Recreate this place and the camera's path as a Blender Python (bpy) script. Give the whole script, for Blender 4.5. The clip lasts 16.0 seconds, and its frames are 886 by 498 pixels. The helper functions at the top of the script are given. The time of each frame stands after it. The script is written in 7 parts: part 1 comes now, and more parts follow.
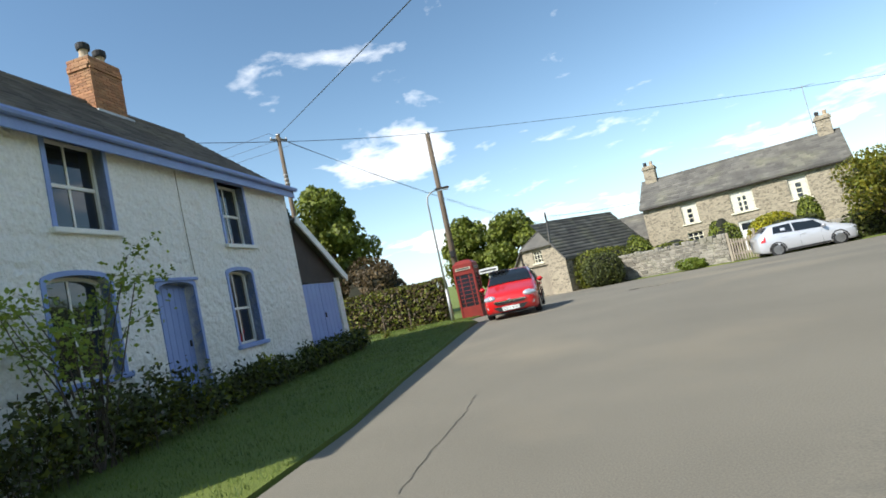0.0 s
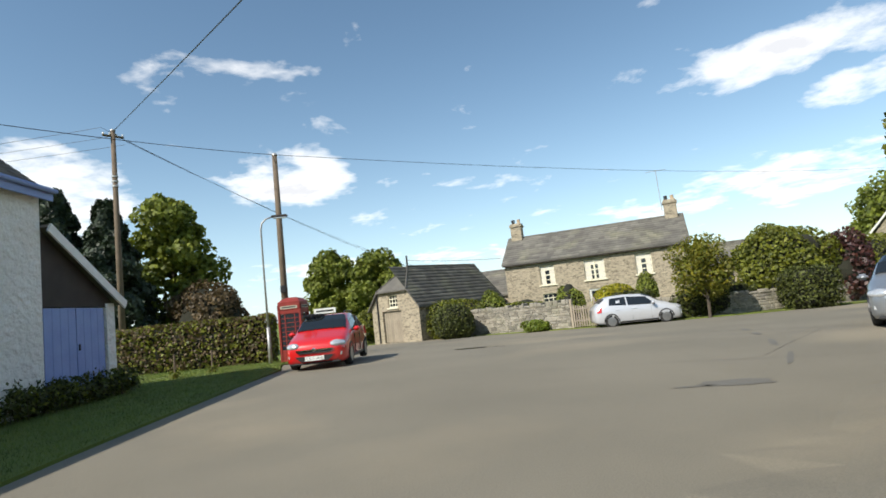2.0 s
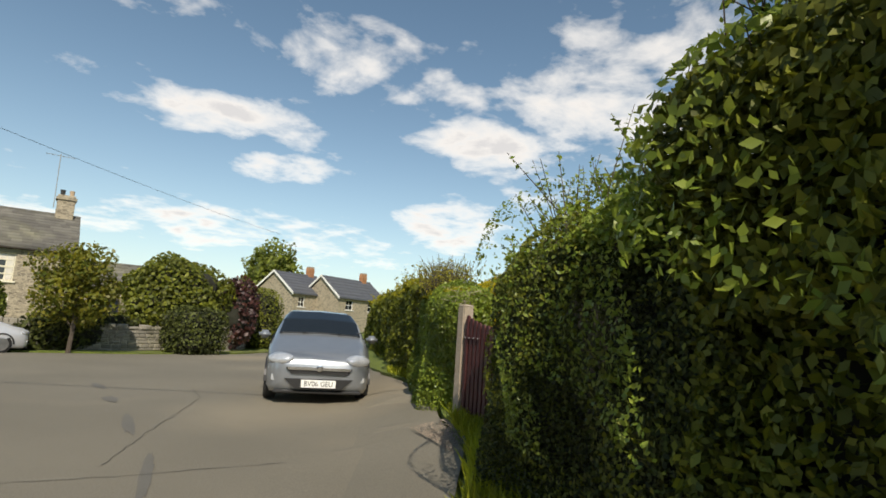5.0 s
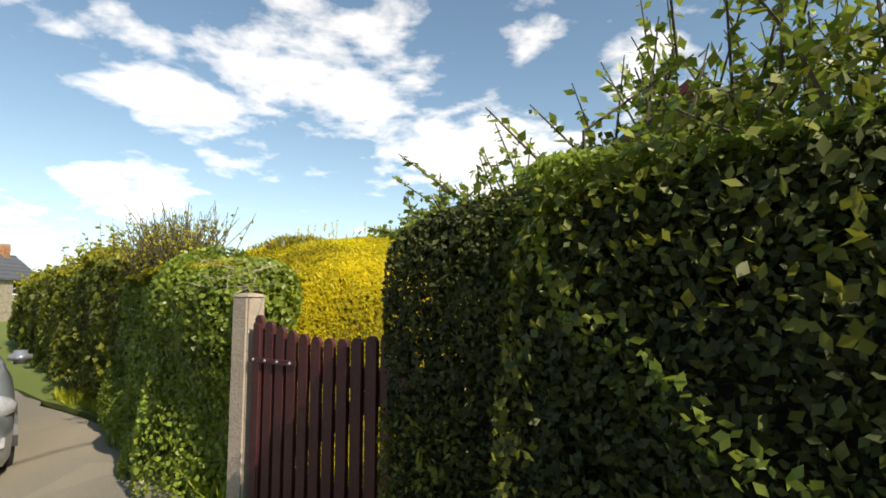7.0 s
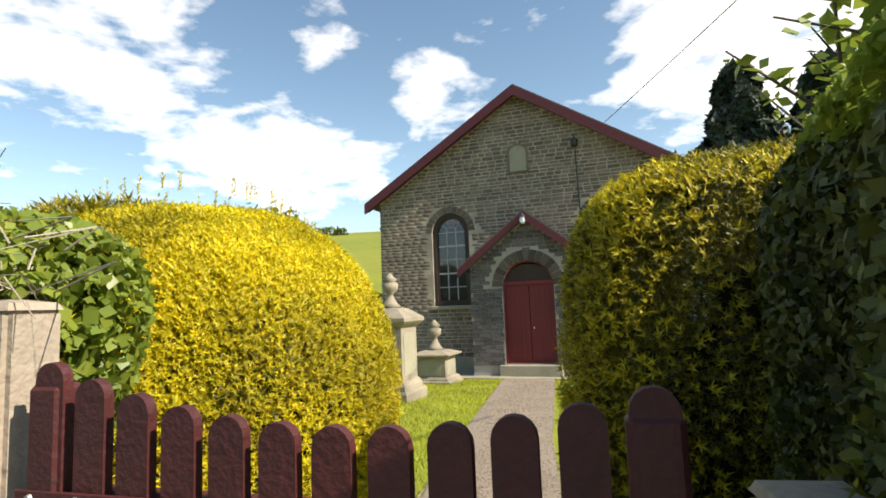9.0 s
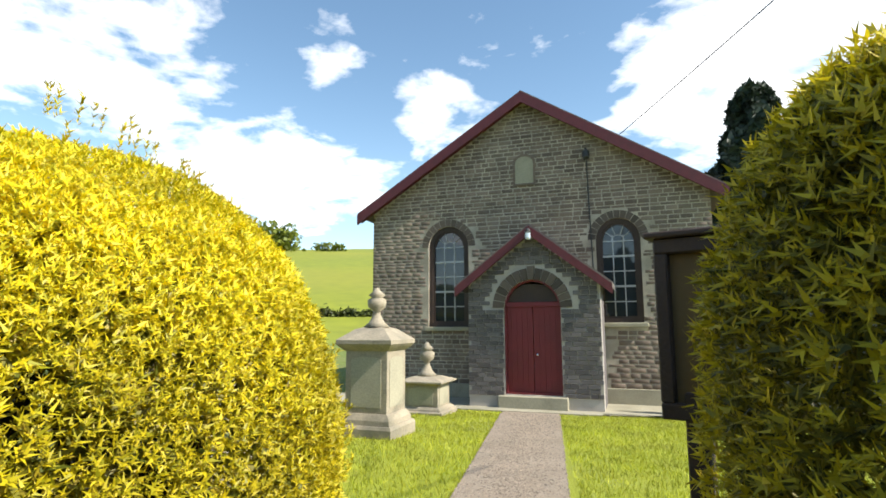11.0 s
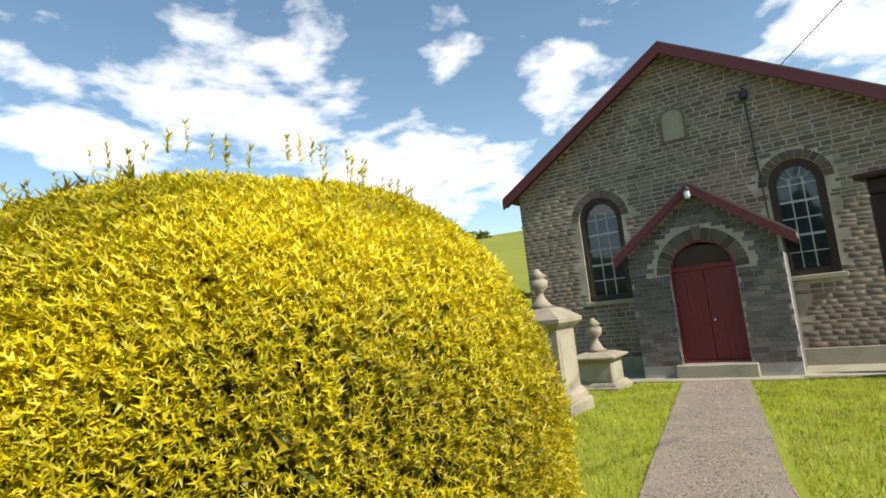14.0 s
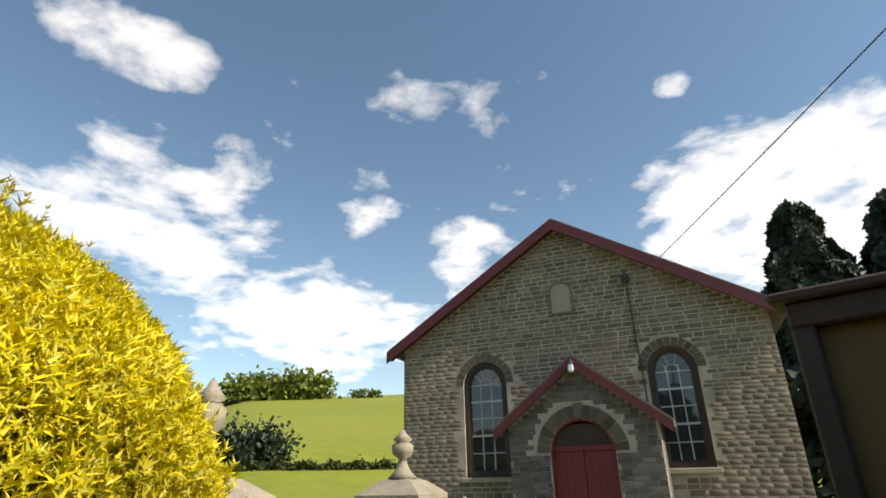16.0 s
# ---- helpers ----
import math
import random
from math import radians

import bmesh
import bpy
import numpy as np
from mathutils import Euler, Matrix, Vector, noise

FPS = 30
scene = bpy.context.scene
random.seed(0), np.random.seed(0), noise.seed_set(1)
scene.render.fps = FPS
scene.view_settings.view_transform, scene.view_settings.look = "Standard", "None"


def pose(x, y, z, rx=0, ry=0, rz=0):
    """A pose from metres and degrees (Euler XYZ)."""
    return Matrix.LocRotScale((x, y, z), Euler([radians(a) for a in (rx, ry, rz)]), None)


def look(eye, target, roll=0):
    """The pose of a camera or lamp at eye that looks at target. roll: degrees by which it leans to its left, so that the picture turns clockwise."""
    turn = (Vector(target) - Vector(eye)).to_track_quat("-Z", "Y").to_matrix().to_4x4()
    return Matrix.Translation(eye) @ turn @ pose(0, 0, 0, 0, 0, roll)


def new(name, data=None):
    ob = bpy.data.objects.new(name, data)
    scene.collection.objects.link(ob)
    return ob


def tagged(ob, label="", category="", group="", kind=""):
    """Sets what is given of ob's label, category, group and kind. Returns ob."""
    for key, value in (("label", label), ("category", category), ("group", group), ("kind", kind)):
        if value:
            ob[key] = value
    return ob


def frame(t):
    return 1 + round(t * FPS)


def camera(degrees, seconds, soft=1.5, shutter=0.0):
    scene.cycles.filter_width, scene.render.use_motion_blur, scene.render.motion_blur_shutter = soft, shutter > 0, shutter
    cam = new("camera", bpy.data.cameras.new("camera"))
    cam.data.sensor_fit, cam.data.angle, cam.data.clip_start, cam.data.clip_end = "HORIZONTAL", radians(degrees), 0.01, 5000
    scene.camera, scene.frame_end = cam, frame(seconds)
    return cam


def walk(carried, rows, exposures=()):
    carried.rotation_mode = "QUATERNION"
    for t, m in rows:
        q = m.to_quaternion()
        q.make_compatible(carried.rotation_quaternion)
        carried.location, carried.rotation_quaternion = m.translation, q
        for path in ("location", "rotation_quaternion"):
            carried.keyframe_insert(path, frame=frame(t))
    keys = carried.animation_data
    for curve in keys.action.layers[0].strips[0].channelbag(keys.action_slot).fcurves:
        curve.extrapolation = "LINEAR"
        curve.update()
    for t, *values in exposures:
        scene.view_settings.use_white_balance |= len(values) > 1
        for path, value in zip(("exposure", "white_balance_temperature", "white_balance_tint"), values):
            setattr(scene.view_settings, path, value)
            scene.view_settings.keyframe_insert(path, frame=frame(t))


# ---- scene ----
cam = camera(78, 16.0, soft=1.7)
# seconds, place, heading, tilt and lean
PATH = [
    (0, 0.322, -0.157, 1.366, 2.70, 3.95, -12.39),
    (0.5, 0.694, 0.537, 1.292, 2.90, 4.80, -11.76),
    (1, 1.251, 0.897, 1.298, 1.34, 5.18, -11.21),
    (1.5, 1.874, 0.935, 1.359, -3.30, 5.20, -8.00),
    (2, 2.545, 1.290, 1.366, -9.14, 5.89, -6.29),
    (2.5, 2.987, 1.768, 1.338, -15.53, 6.36, -5.11),
    (3, 3.024, 2.636, 1.339, -22.16, 6.99, -2.18),
    (3.5, 3.162, 3.353, 1.288, -27.70, 7.03, 0.94),
    (4, 3.757, 4.080, 1.354, -34.89, 6.75, -1.27),
    (4.5, 4.737, 4.654, 1.341, -49.77, 7.78, 1.59),
    (5, 5.653, 5.034, 1.368, -66.26, 7.75, 3.83),
    (7.5, 8.825, 6.928, 1.576, -103.88, 4.43, -3.24),
    (8, 9.357, 7.143, 1.574, -112.25, 3.92, -5.41),
    (8.5, 9.796, 7.160, 1.561, -117.47, 5.25, -3.35),
    (11, 11.381, 6.425, 1.582, -118.77, 7.95, -0.18),
    (11.5, 11.410, 6.417, 1.575, -116.15, 10.40, -5.18),
    (12, 11.345, 6.466, 1.573, -112.45, 8.74, -6.47),
    (12.5, 11.307, 6.464, 1.586, -109.61, 9.32, -8.96),
    (13, 11.294, 6.514, 1.588, -107.86, 10.73, -7.86),
    (13.5, 11.236, 6.655, 1.564, -106.14, 8.45, -7.08),
    (14, 11.311, 6.637, 1.588, -103.50, 7.00, -6.16),
    (14.5, 11.352, 6.535, 1.581, -103.82, 12.33, -1.80),
    (15, 11.513, 6.277, 1.580, -107.76, 19.54, -1.14),
    (15.5, 11.713, 6.109, 1.558, -111.96, 22.31, 2.38),
    (16, 12.041, 5.957, 1.548, -115.09, 22.73, -1.36),
]
EXPOSURES = [(0.0, 0.52, 6300, 10), (1.5, 0.35, 6500, 10), (2.5, 0.24, 6700, 10), (3.5, 0.05, 6800, 10), (5.0, -0.02, 7100, 11), (7.5, 0.55, 7200, 12), (8.5, 0.65, 7200, 12), (11.0, 0.9, 6600, 10), (13.5, 0.6, 6700, 10), (14.5, 0.47, 6900, 11), (16.0, 0.42, 7100, 12)]
walk(cam, [(t, look((x, y, z), (Vector((x, y, z)) + (pose(0, 0, 0, 90 + p, 0, h).to_3x3() @ Vector((0, 0, -1)))), r)) for t, x, y, z, h, p, r in PATH], EXPOSURES)
# ---- light ----
SUN = Vector((-0.81, -0.585, 0.9)).normalized()
sun = new("sun", bpy.data.lights.new("sun", "SUN"))
sun.data.energy, sun.data.angle, sun.data.color = 5.0, radians(0.55), (1.0, 0.95, 0.87)
sun.matrix_world = look(SUN * 60, (0, 0, 0))

world = bpy.data.worlds.new("sky")
scene.world = world
world.use_nodes = True
wt = world.node_tree
wt.nodes.clear()


def wnode(kind, **inputs):
    n = wt.nodes.new(kind)
    for k, v in inputs.items():
        n.inputs[int(k[1:])].default_value = v
    return n


def wmath(op, a, b=None):
    n = wt.nodes.new("ShaderNodeMath")
    n.operation = op
    for i, v in enumerate((a, b)):
        if v is None:
            continue
        if isinstance(v, (int, float)):
            n.inputs[i].default_value = v
        else:
            wt.links.new(v, n.inputs[i])
    return n.outputs[0]


nishita = wt.nodes.new("ShaderNodeTexSky")
nishita.sky_type, nishita.sun_disc = "NISHITA", False
nishita.sun_elevation = math.asin(SUN.z)
nishita.sun_rotation = math.atan2(SUN.x, SUN.y)
nishita.air_density, nishita.dust_density, nishita.ozone_density = 1.0, 0.4, 2.0
coord = wt.nodes.new("ShaderNodeTexCoord")
xyz = wt.nodes.new("ShaderNodeSeparateXYZ")
wt.links.new(coord.outputs["Generated"], xyz.inputs[0])
low = wmath("ADD", wmath("MAXIMUM", xyz.outputs[2], 0.0), 0.16)
flat = wt.nodes.new("ShaderNodeCombineXYZ")
wt.links.new(wmath("DIVIDE", xyz.outputs[0], low), flat.inputs[0])
wt.links.new(wmath("DIVIDE", xyz.outputs[1], low), flat.inputs[1])
wt.links.new(wmath("MULTIPLY", xyz.outputs[2], 1.2), flat.inputs[2])


def cloud_noise(scale, detail, shift):
    m = wt.nodes.new("ShaderNodeMapping")
    m.inputs["Location"].default_value = shift
    wt.links.new(flat.outputs[0], m.inputs[0])
    n = wt.nodes.new("ShaderNodeTexNoise")
    n.inputs["Scale"].default_value, n.inputs["Detail"].default_value = scale, detail
    n.inputs["Roughness"].default_value, n.inputs["Distortion"].default_value = 0.55, 0.25
    wt.links.new(m.outputs[0], n.inputs["Vector"])
    return n.outputs["Fac"]


big = cloud_noise(2.6, 10.0, (5.3, 2.2, 0.4))
wisp = cloud_noise(7.0, 8.0, (1.3, 7.2, 3.4))
# clouds: bearing and height in the sky, half width and half height, all in degrees, and weight
CLOUDS = [
    (44, 18, 11, 2.4, 0.8), (49, 14.5, 5, 1.8, 0.9), (1.8, 27.5, 1.4, 2.6, 0.7), (57, 25, 12, 5, 0.75), (-6, 14.5, 6.5, 3.2, 1.0),
    (45, 7.5, 20, 2.6, 0.8), (4, 4.8, 15, 1.6, 0.9), (70, 26, 14, 4.2, 0.7), (71, 19, 9, 2.8, 0.95), (67, 10.5, 6, 3, 1.1),
]
CLOUDS += [
    (83, 23, 14, 11, 0.9), (101, 15, 13, 5.5, 1.05), (119.5, 22, 6, 4.8, 0.9), (106.5, 28.3, 4.2, 3.4, 0.75), (151, 22.5, 14, 9.5, 1.2),
    (80, 38, 7, 4, 0.9), (143, 35.5, 1.8, 1.5, 0.55), (-28, 13, 9, 5, 1.0),
]


def towards(az, el):
    az, el = radians(az), radians(el)
    return Vector((math.sin(az) * math.cos(el), math.cos(az) * math.cos(el), math.sin(el)))


def wdot(v):
    n = wt.nodes.new("ShaderNodeVectorMath")
    n.operation = "DOT_PRODUCT"
    n.inputs[1].default_value = v
    wt.links.new(coord.outputs["Generated"], n.inputs[0])
    return n.outputs["Value"]


heap = 0.0
for az, el, half_w, half_h, weight in CLOUDS:
    ahead = towards(az, el)
    right = Vector((ahead.y, -ahead.x, 0)).normalized()
    above = right.cross(ahead)
    u = wdot(right / math.sin(radians(half_w)))
    v = wdot(above / math.sin(radians(half_h)))
    off = wmath("ADD", wmath("ADD", wmath("MULTIPLY", u, u), wmath("MULTIPLY", v, v)), wmath("MULTIPLY", wmath("LESS_THAN", wdot(ahead), 0.0), 90.0))
    one = wmath("MULTIPLY", wmath("MAXIMUM", wmath("SUBTRACT", 1.35, off), 0.0), 0.75 * weight)
    heap = wmath("MAXIMUM", wmath("MINIMUM", one, 0.8 * weight), heap)
grain = wmath("ADD", wmath("MULTIPLY", wmath("SUBTRACT", big, 0.5), 1.5), wmath("MULTIPLY", wmath("SUBTRACT", wisp, 0.5), 0.75))
mass = wmath("ADD", wmath("ADD", 0.29, wmath("MULTIPLY", heap, 0.42)), wmath("MULTIPLY", grain, 0.8))
ramp = wt.nodes.new("ShaderNodeValToRGB")
ramp.color_ramp.elements[0].position, ramp.color_ramp.elements[1].position = 0.45, 0.74
wt.links.new(mass, ramp.inputs[0])
shade = wt.nodes.new("ShaderNodeValToRGB")
shade.color_ramp.elements[0].position, shade.color_ramp.elements[1].position = 0.60, 0.84
shade.color_ramp.elements[0].color, shade.color_ramp.elements[1].color = (10.0, 9.9, 9.7, 1), (6.4, 6.5, 6.8, 1)
wt.links.new(mass, shade.inputs[0])
haze = wt.nodes.new("ShaderNodeMixRGB")
haze.inputs[2].default_value = (6.2, 7.6, 9.2, 1)
wt.links.new(wmath("MULTIPLY", wmath("POWER", wmath("SUBTRACT", 1.0, wmath("MAXIMUM", xyz.outputs[2], 0.0)), 7.0), 0.6), haze.inputs[0])
tintn = wt.nodes.new("ShaderNodeMixRGB")
tintn.blend_type = "MULTIPLY"
tintn.inputs[0].default_value, tintn.inputs[2].default_value = 1.0, (0.98, 1.08, 1.02, 1)
wt.links.new(nishita.outputs[0], tintn.inputs[1])
wt.links.new(tintn.outputs[0], haze.inputs[1])
skymix = wt.nodes.new("ShaderNodeMixRGB")
wt.links.new(wmath("MULTIPLY", ramp.outputs[0], 0.93), skymix.inputs[0])
wt.links.new(haze.outputs[0], skymix.inputs[1])
wt.links.new(shade.outputs[0], skymix.inputs[2])
bg = wt.nodes.new("ShaderNodeBackground")
bg.inputs["Strength"].default_value = 0.12
wt.links.new(skymix.outputs[0], bg.inputs["Color"])
wout = wt.nodes.new("ShaderNodeOutputWorld")
wt.links.new(bg.outputs[0], wout.inputs[0])


# ---- materials ----
def material(name, color, rough=0.8, color2=None, scale=4.0, fine=40.0, bump=0.3, bump_scale=60.0, metal=0.0, spec=0.5, dirt=None, dirt_amount=0.5, random_amount=0.0, coat=0.0, mix=0.6, detail=6.0, distance=0.01, island=False, cells=0.0):
    """A procedural surface: two tones by a broad and a fine noise, dirt patches, fine relief."""
    m = bpy.data.materials.new(name)
    m.use_nodes = True
    t = m.node_tree
    b = t.nodes["Principled BSDF"]
    b.inputs["Roughness"].default_value, b.inputs["Metallic"].default_value = rough, metal
    b.inputs["Specular IOR Level"].default_value, b.inputs["Coat Weight"].default_value = spec, coat
    co = t.nodes.new("ShaderNodeTexCoord")

    def noisy(s, d=detail):
        n = t.nodes.new("ShaderNodeTexNoise")
        n.inputs["Scale"].default_value, n.inputs["Detail"].default_value = s, d
        t.links.new(co.outputs["Object"], n.inputs["Vector"])
        return n.outputs["Fac"]

    def blend(fac, a, c, kind="MIX"):
        n = t.nodes.new("ShaderNodeMixRGB")
        n.blend_type = kind
        for i, v in enumerate((fac, a, c)):
            if isinstance(v, bpy.types.NodeSocket):
                t.links.new(v, n.inputs[i])
            else:
                n.inputs[i].default_value = v if i == 0 else (*v, 1)
        return n.outputs[0]

    def curve(v, lo, hi):
        n = t.nodes.new("ShaderNodeMapRange")
        n.inputs[1].default_value, n.inputs[2].default_value = lo, hi
        t.links.new(v, n.inputs[0])
        return n.outputs[0]

    c2 = color2 or tuple(c * 0.7 for c in color)
    out = blend(curve(noisy(scale), 0.35, 0.65), color, c2)
    out = blend(mix * 0.5, out, blend(curve(noisy(fine, 3.0), 0.3, 0.7), tuple(min(1, c * 1.25) for c in color), tuple(c * 0.75 for c in c2)))
    if dirt:
        out = blend(blend(curve(noisy(scale * 0.45), 0.52, 0.7), (0, 0, 0), (dirt_amount,) * 3), out, dirt)
    if cells:
        mp = t.nodes.new("ShaderNodeMapping")
        mp.inputs["Scale"].default_value = (cells, cells, cells * 2.2)
        t.links.new(co.outputs["Object"], mp.inputs[0])
        each, joint = t.nodes.new("ShaderNodeTexVoronoi"), t.nodes.new("ShaderNodeTexVoronoi")
        joint.feature = "DISTANCE_TO_EDGE"
        for n in (each, joint):
            n.inputs["Scale"].default_value = 1.0
            t.links.new(mp.outputs[0], n.inputs["Vector"])
        tone = t.nodes.new("ShaderNodeSeparateColor")
        t.links.new(each.outputs["Color"], tone.inputs[0])
        out = blend(0.55, out, blend(tone.outputs[0], tuple(c * 1.5 for c in color), tuple(c * 0.4 for c in c2)))
        out = blend(curve(joint.outputs["Distance"], 0.09, 0.02), out, tuple(min(1, c * 1.25) for c in color))
    if random_amount:
        src = t.nodes.new("ShaderNodeNewGeometry").outputs["Random Per Island"] if island else t.nodes.new("ShaderNodeObjectInfo").outputs["Random"]
        n = t.nodes.new("ShaderNodeHueSaturation")
        r = t.nodes.new("ShaderNodeMapRange")
        r.inputs[3].default_value, r.inputs[4].default_value = 1 - random_amount, 1 + random_amount
        t.links.new(src, r.inputs[0])
        t.links.new(r.outputs[0], n.inputs["Value"])
        t.links.new(out, n.inputs["Color"])
        out = n.outputs[0]
    t.links.new(out, b.inputs["Base Color"])
    if bump:
        n = t.nodes.new("ShaderNodeBump")
        n.inputs["Strength"].default_value, n.inputs["Distance"].default_value = bump, distance
        t.links.new(noisy(bump_scale, 5.0), n.inputs["Height"])
        t.links.new(n.outputs[0], b.inputs["Normal"])
    return m


def leaf_material(name, color, color2, rough=0.45, through_light=0.35, spread=0.35):
    """Leaves: each one its own tone, with light passing through."""
    m = bpy.data.materials.new(name)
    m.use_nodes = True
    t = m.node_tree
    b = t.nodes["Principled BSDF"]
    b.inputs["Roughness"].default_value = rough
    g = t.nodes.new("ShaderNodeNewGeometry")
    r = t.nodes.new("ShaderNodeValToRGB")
    r.color_ramp.elements[0].color, r.color_ramp.elements[1].color = (*color, 1), (*color2, 1)
    t.links.new(g.outputs["Random Per Island"], r.inputs[0])
    h = t.nodes.new("ShaderNodeHueSaturation")
    n = t.nodes.new("ShaderNodeTexNoise")
    n.inputs["Scale"].default_value = 1.7
    co = t.nodes.new("ShaderNodeTexCoord")
    t.links.new(co.outputs["Object"], n.inputs["Vector"])
    mr = t.nodes.new("ShaderNodeMapRange")
    mr.inputs[1].default_value, mr.inputs[2].default_value = 0.3, 0.7
    mr.inputs[3].default_value, mr.inputs[4].default_value = 1 - spread, 1 + spread
    t.links.new(n.outputs["Fac"], mr.inputs[0])
    t.links.new(mr.outputs[0], h.inputs["Value"])
    t.links.new(r.outputs[0], h.inputs["Color"])
    t.links.new(h.outputs[0], b.inputs["Base Color"])
    tr = t.nodes.new("ShaderNodeBsdfTranslucent")
    t.links.new(h.outputs[0], tr.inputs["Color"])
    mx = t.nodes.new("ShaderNodeMixShader")
    mx.inputs[0].default_value = through_light
    t.links.new(b.outputs[0], mx.inputs[1])
    t.links.new(tr.outputs[0], mx.inputs[2])
    t.links.new(mx.outputs[0], t.nodes["Material Output"].inputs["Surface"])
    return m


def glass_material(name, tint=(0.02, 0.025, 0.03), rough=0.03):
    m = bpy.data.materials.new(name)
    m.use_nodes = True
    b = m.node_tree.nodes["Principled BSDF"]
    b.inputs["Base Color"].default_value = (*tint, 1)
    b.inputs["Roughness"].default_value, b.inputs["Specular IOR Level"].default_value = rough, 0.8
    return m


ASPHALT = material("asphalt", (0.2, 0.179, 0.134), 0.9, (0.145, 0.13, 0.097), 0.35, 70, 0.6, 260, dirt=(0.285, 0.24, 0.165), dirt_amount=0.75, mix=1.0, distance=0.008)
ASPHALT_PATCH = material("asphalt_patch", (0.12, 0.113, 0.095), 0.85, (0.14, 0.13, 0.108), 2, 120, 0.6, 300, mix=0.9, distance=0.006)
CRACK = material("crack", (0.1, 0.092, 0.074), 0.95, None, 5, 60, 0.2)
GRASS = material("grass", (0.11, 0.155, 0.02), 0.95, (0.16, 0.19, 0.028), 0.6, 35, 1.0, 60, dirt=(0.16, 0.15, 0.05), dirt_amount=0.4, mix=1.0, distance=0.03)
LAWN = material("lawn", (0.23, 0.275, 0.012), 0.95, (0.3, 0.32, 0.018), 0.9, 50, 1.0, 70, dirt=(0.24, 0.25, 0.06), dirt_amount=0.5, mix=1.0, distance=0.03)
FIELD = material("field", (0.19, 0.21, 0.007), 0.95, (0.15, 0.18, 0.007), 0.02, 0.3, 0.3, 2.0, dirt=(0.23, 0.22, 0.02), dirt_amount=0.5, mix=0.8)
SOIL = material("soil", (0.07, 0.055, 0.035), 0.95, (0.1, 0.08, 0.05), 3, 40, 0.8, 50)
GRAVEL = material("gravel", (0.23, 0.18, 0.13), 0.95, (0.34, 0.28, 0.21), 1.5, 70, 1.0, 90, dirt=(0.14, 0.12, 0.08), dirt_amount=0.5, mix=1.0, distance=0.02)
WHITEWASH = material("whitewash", (0.82, 0.8, 0.76), 0.85, (0.74, 0.72, 0.67), 1.2, 18, 1.0, 5.5, dirt=(0.6, 0.58, 0.5), dirt_amount=0.35, distance=0.14, mix=0.6)
BLUE_PAINT = material("blue_paint", (0.2, 0.28, 0.56), 0.55, (0.24, 0.33, 0.6), 2, 40, 0.15, 90)
WHITE_PAINT = material("white_paint", (0.78, 0.77, 0.73), 0.5, (0.7, 0.69, 0.64), 4, 60, 0.1, 80)
CREAM_PAINT = material("cream_paint", (0.72, 0.68, 0.52), 0.5, (0.65, 0.6, 0.45), 4, 60, 0.1, 80)
DARK_BOARD = material("dark_boards", (0.035, 0.028, 0.024), 0.8, (0.05, 0.04, 0.033), 3, 60, 0.3, 40)
SLATE = material("slate", (0.105, 0.09, 0.078), 0.75, (0.15, 0.13, 0.11), 1.5, 30, 0.4, 50, dirt=(0.19, 0.17, 0.12), dirt_amount=0.5, random_amount=0.3, island=True)
SLATE_GREY = material("slate_grey", (0.085, 0.08, 0.07), 0.75, (0.145, 0.136, 0.115), 1.0, 20, 0.4, 40, dirt=(0.22, 0.21, 0.13), dirt_amount=0.5, random_amount=0.25, island=True)
SLATE_BLUE = material("slate_blue", (0.075, 0.08, 0.095), 0.7, (0.1, 0.105, 0.12), 1.0, 20, 0.3, 40)
BRICK = material("red_brick", (0.34, 0.145, 0.07), 0.85, (0.42, 0.22, 0.1), 3, 40, 0.5, 60, dirt=(0.2, 0.13, 0.08), random_amount=0.25, island=True)
MORTAR = material("mortar", (0.36, 0.33, 0.27), 0.95, (0.28, 0.25, 0.2), 3, 60, 0.5, 70)
CLAY = material("clay_pot", (0.5, 0.38, 0.26), 0.8, (0.4, 0.3, 0.2), 3, 40, 0.2)
SOOT = material("soot", (0.03, 0.03, 0.03), 0.8)
FARM_STONE = material("farm_stone", (0.31, 0.265, 0.19), 0.9, (0.2, 0.172, 0.128), 2.6, 9.0, 1.0, 9.0, dirt=(0.16, 0.145, 0.11), dirt_amount=0.4, mix=1.0, distance=0.05, cells=4.6)
RUBBLE = material("rubble_stone", (0.3, 0.275, 0.22), 0.9, (0.2, 0.185, 0.15), 2, 20, 0.8, 20, dirt=(0.13, 0.13, 0.07), random_amount=0.35, island=True)
ARCH_STONE = material("arch_stone", (0.12, 0.092, 0.07), 0.9, (0.08, 0.063, 0.05), 1.2, 30, 0.6, 40, random_amount=0.35)
CHAPEL_STONE = material("chapel_stone", (0.2, 0.15, 0.112), 0.9, (0.125, 0.095, 0.073), 1.2, 30, 0.3, 40, random_amount=0.3, island=True, dirt=(0.26, 0.225, 0.165), dirt_amount=0.4)
CHAPEL_MORTAR = material("chapel_mortar", (0.46, 0.4, 0.31), 0.95, (0.22, 0.195, 0.15), 2, 60, 0.4, 60)
PORCH_STONE = material("porch_stone", (0.085, 0.078, 0.08), 0.8, (0.13, 0.11, 0.1), 2, 40, 0.5, 50, random_amount=0.4)
PORCH_MORTAR = material("porch_mortar", (0.45, 0.41, 0.36), 0.95, None, 2, 60, 0.4, 60)
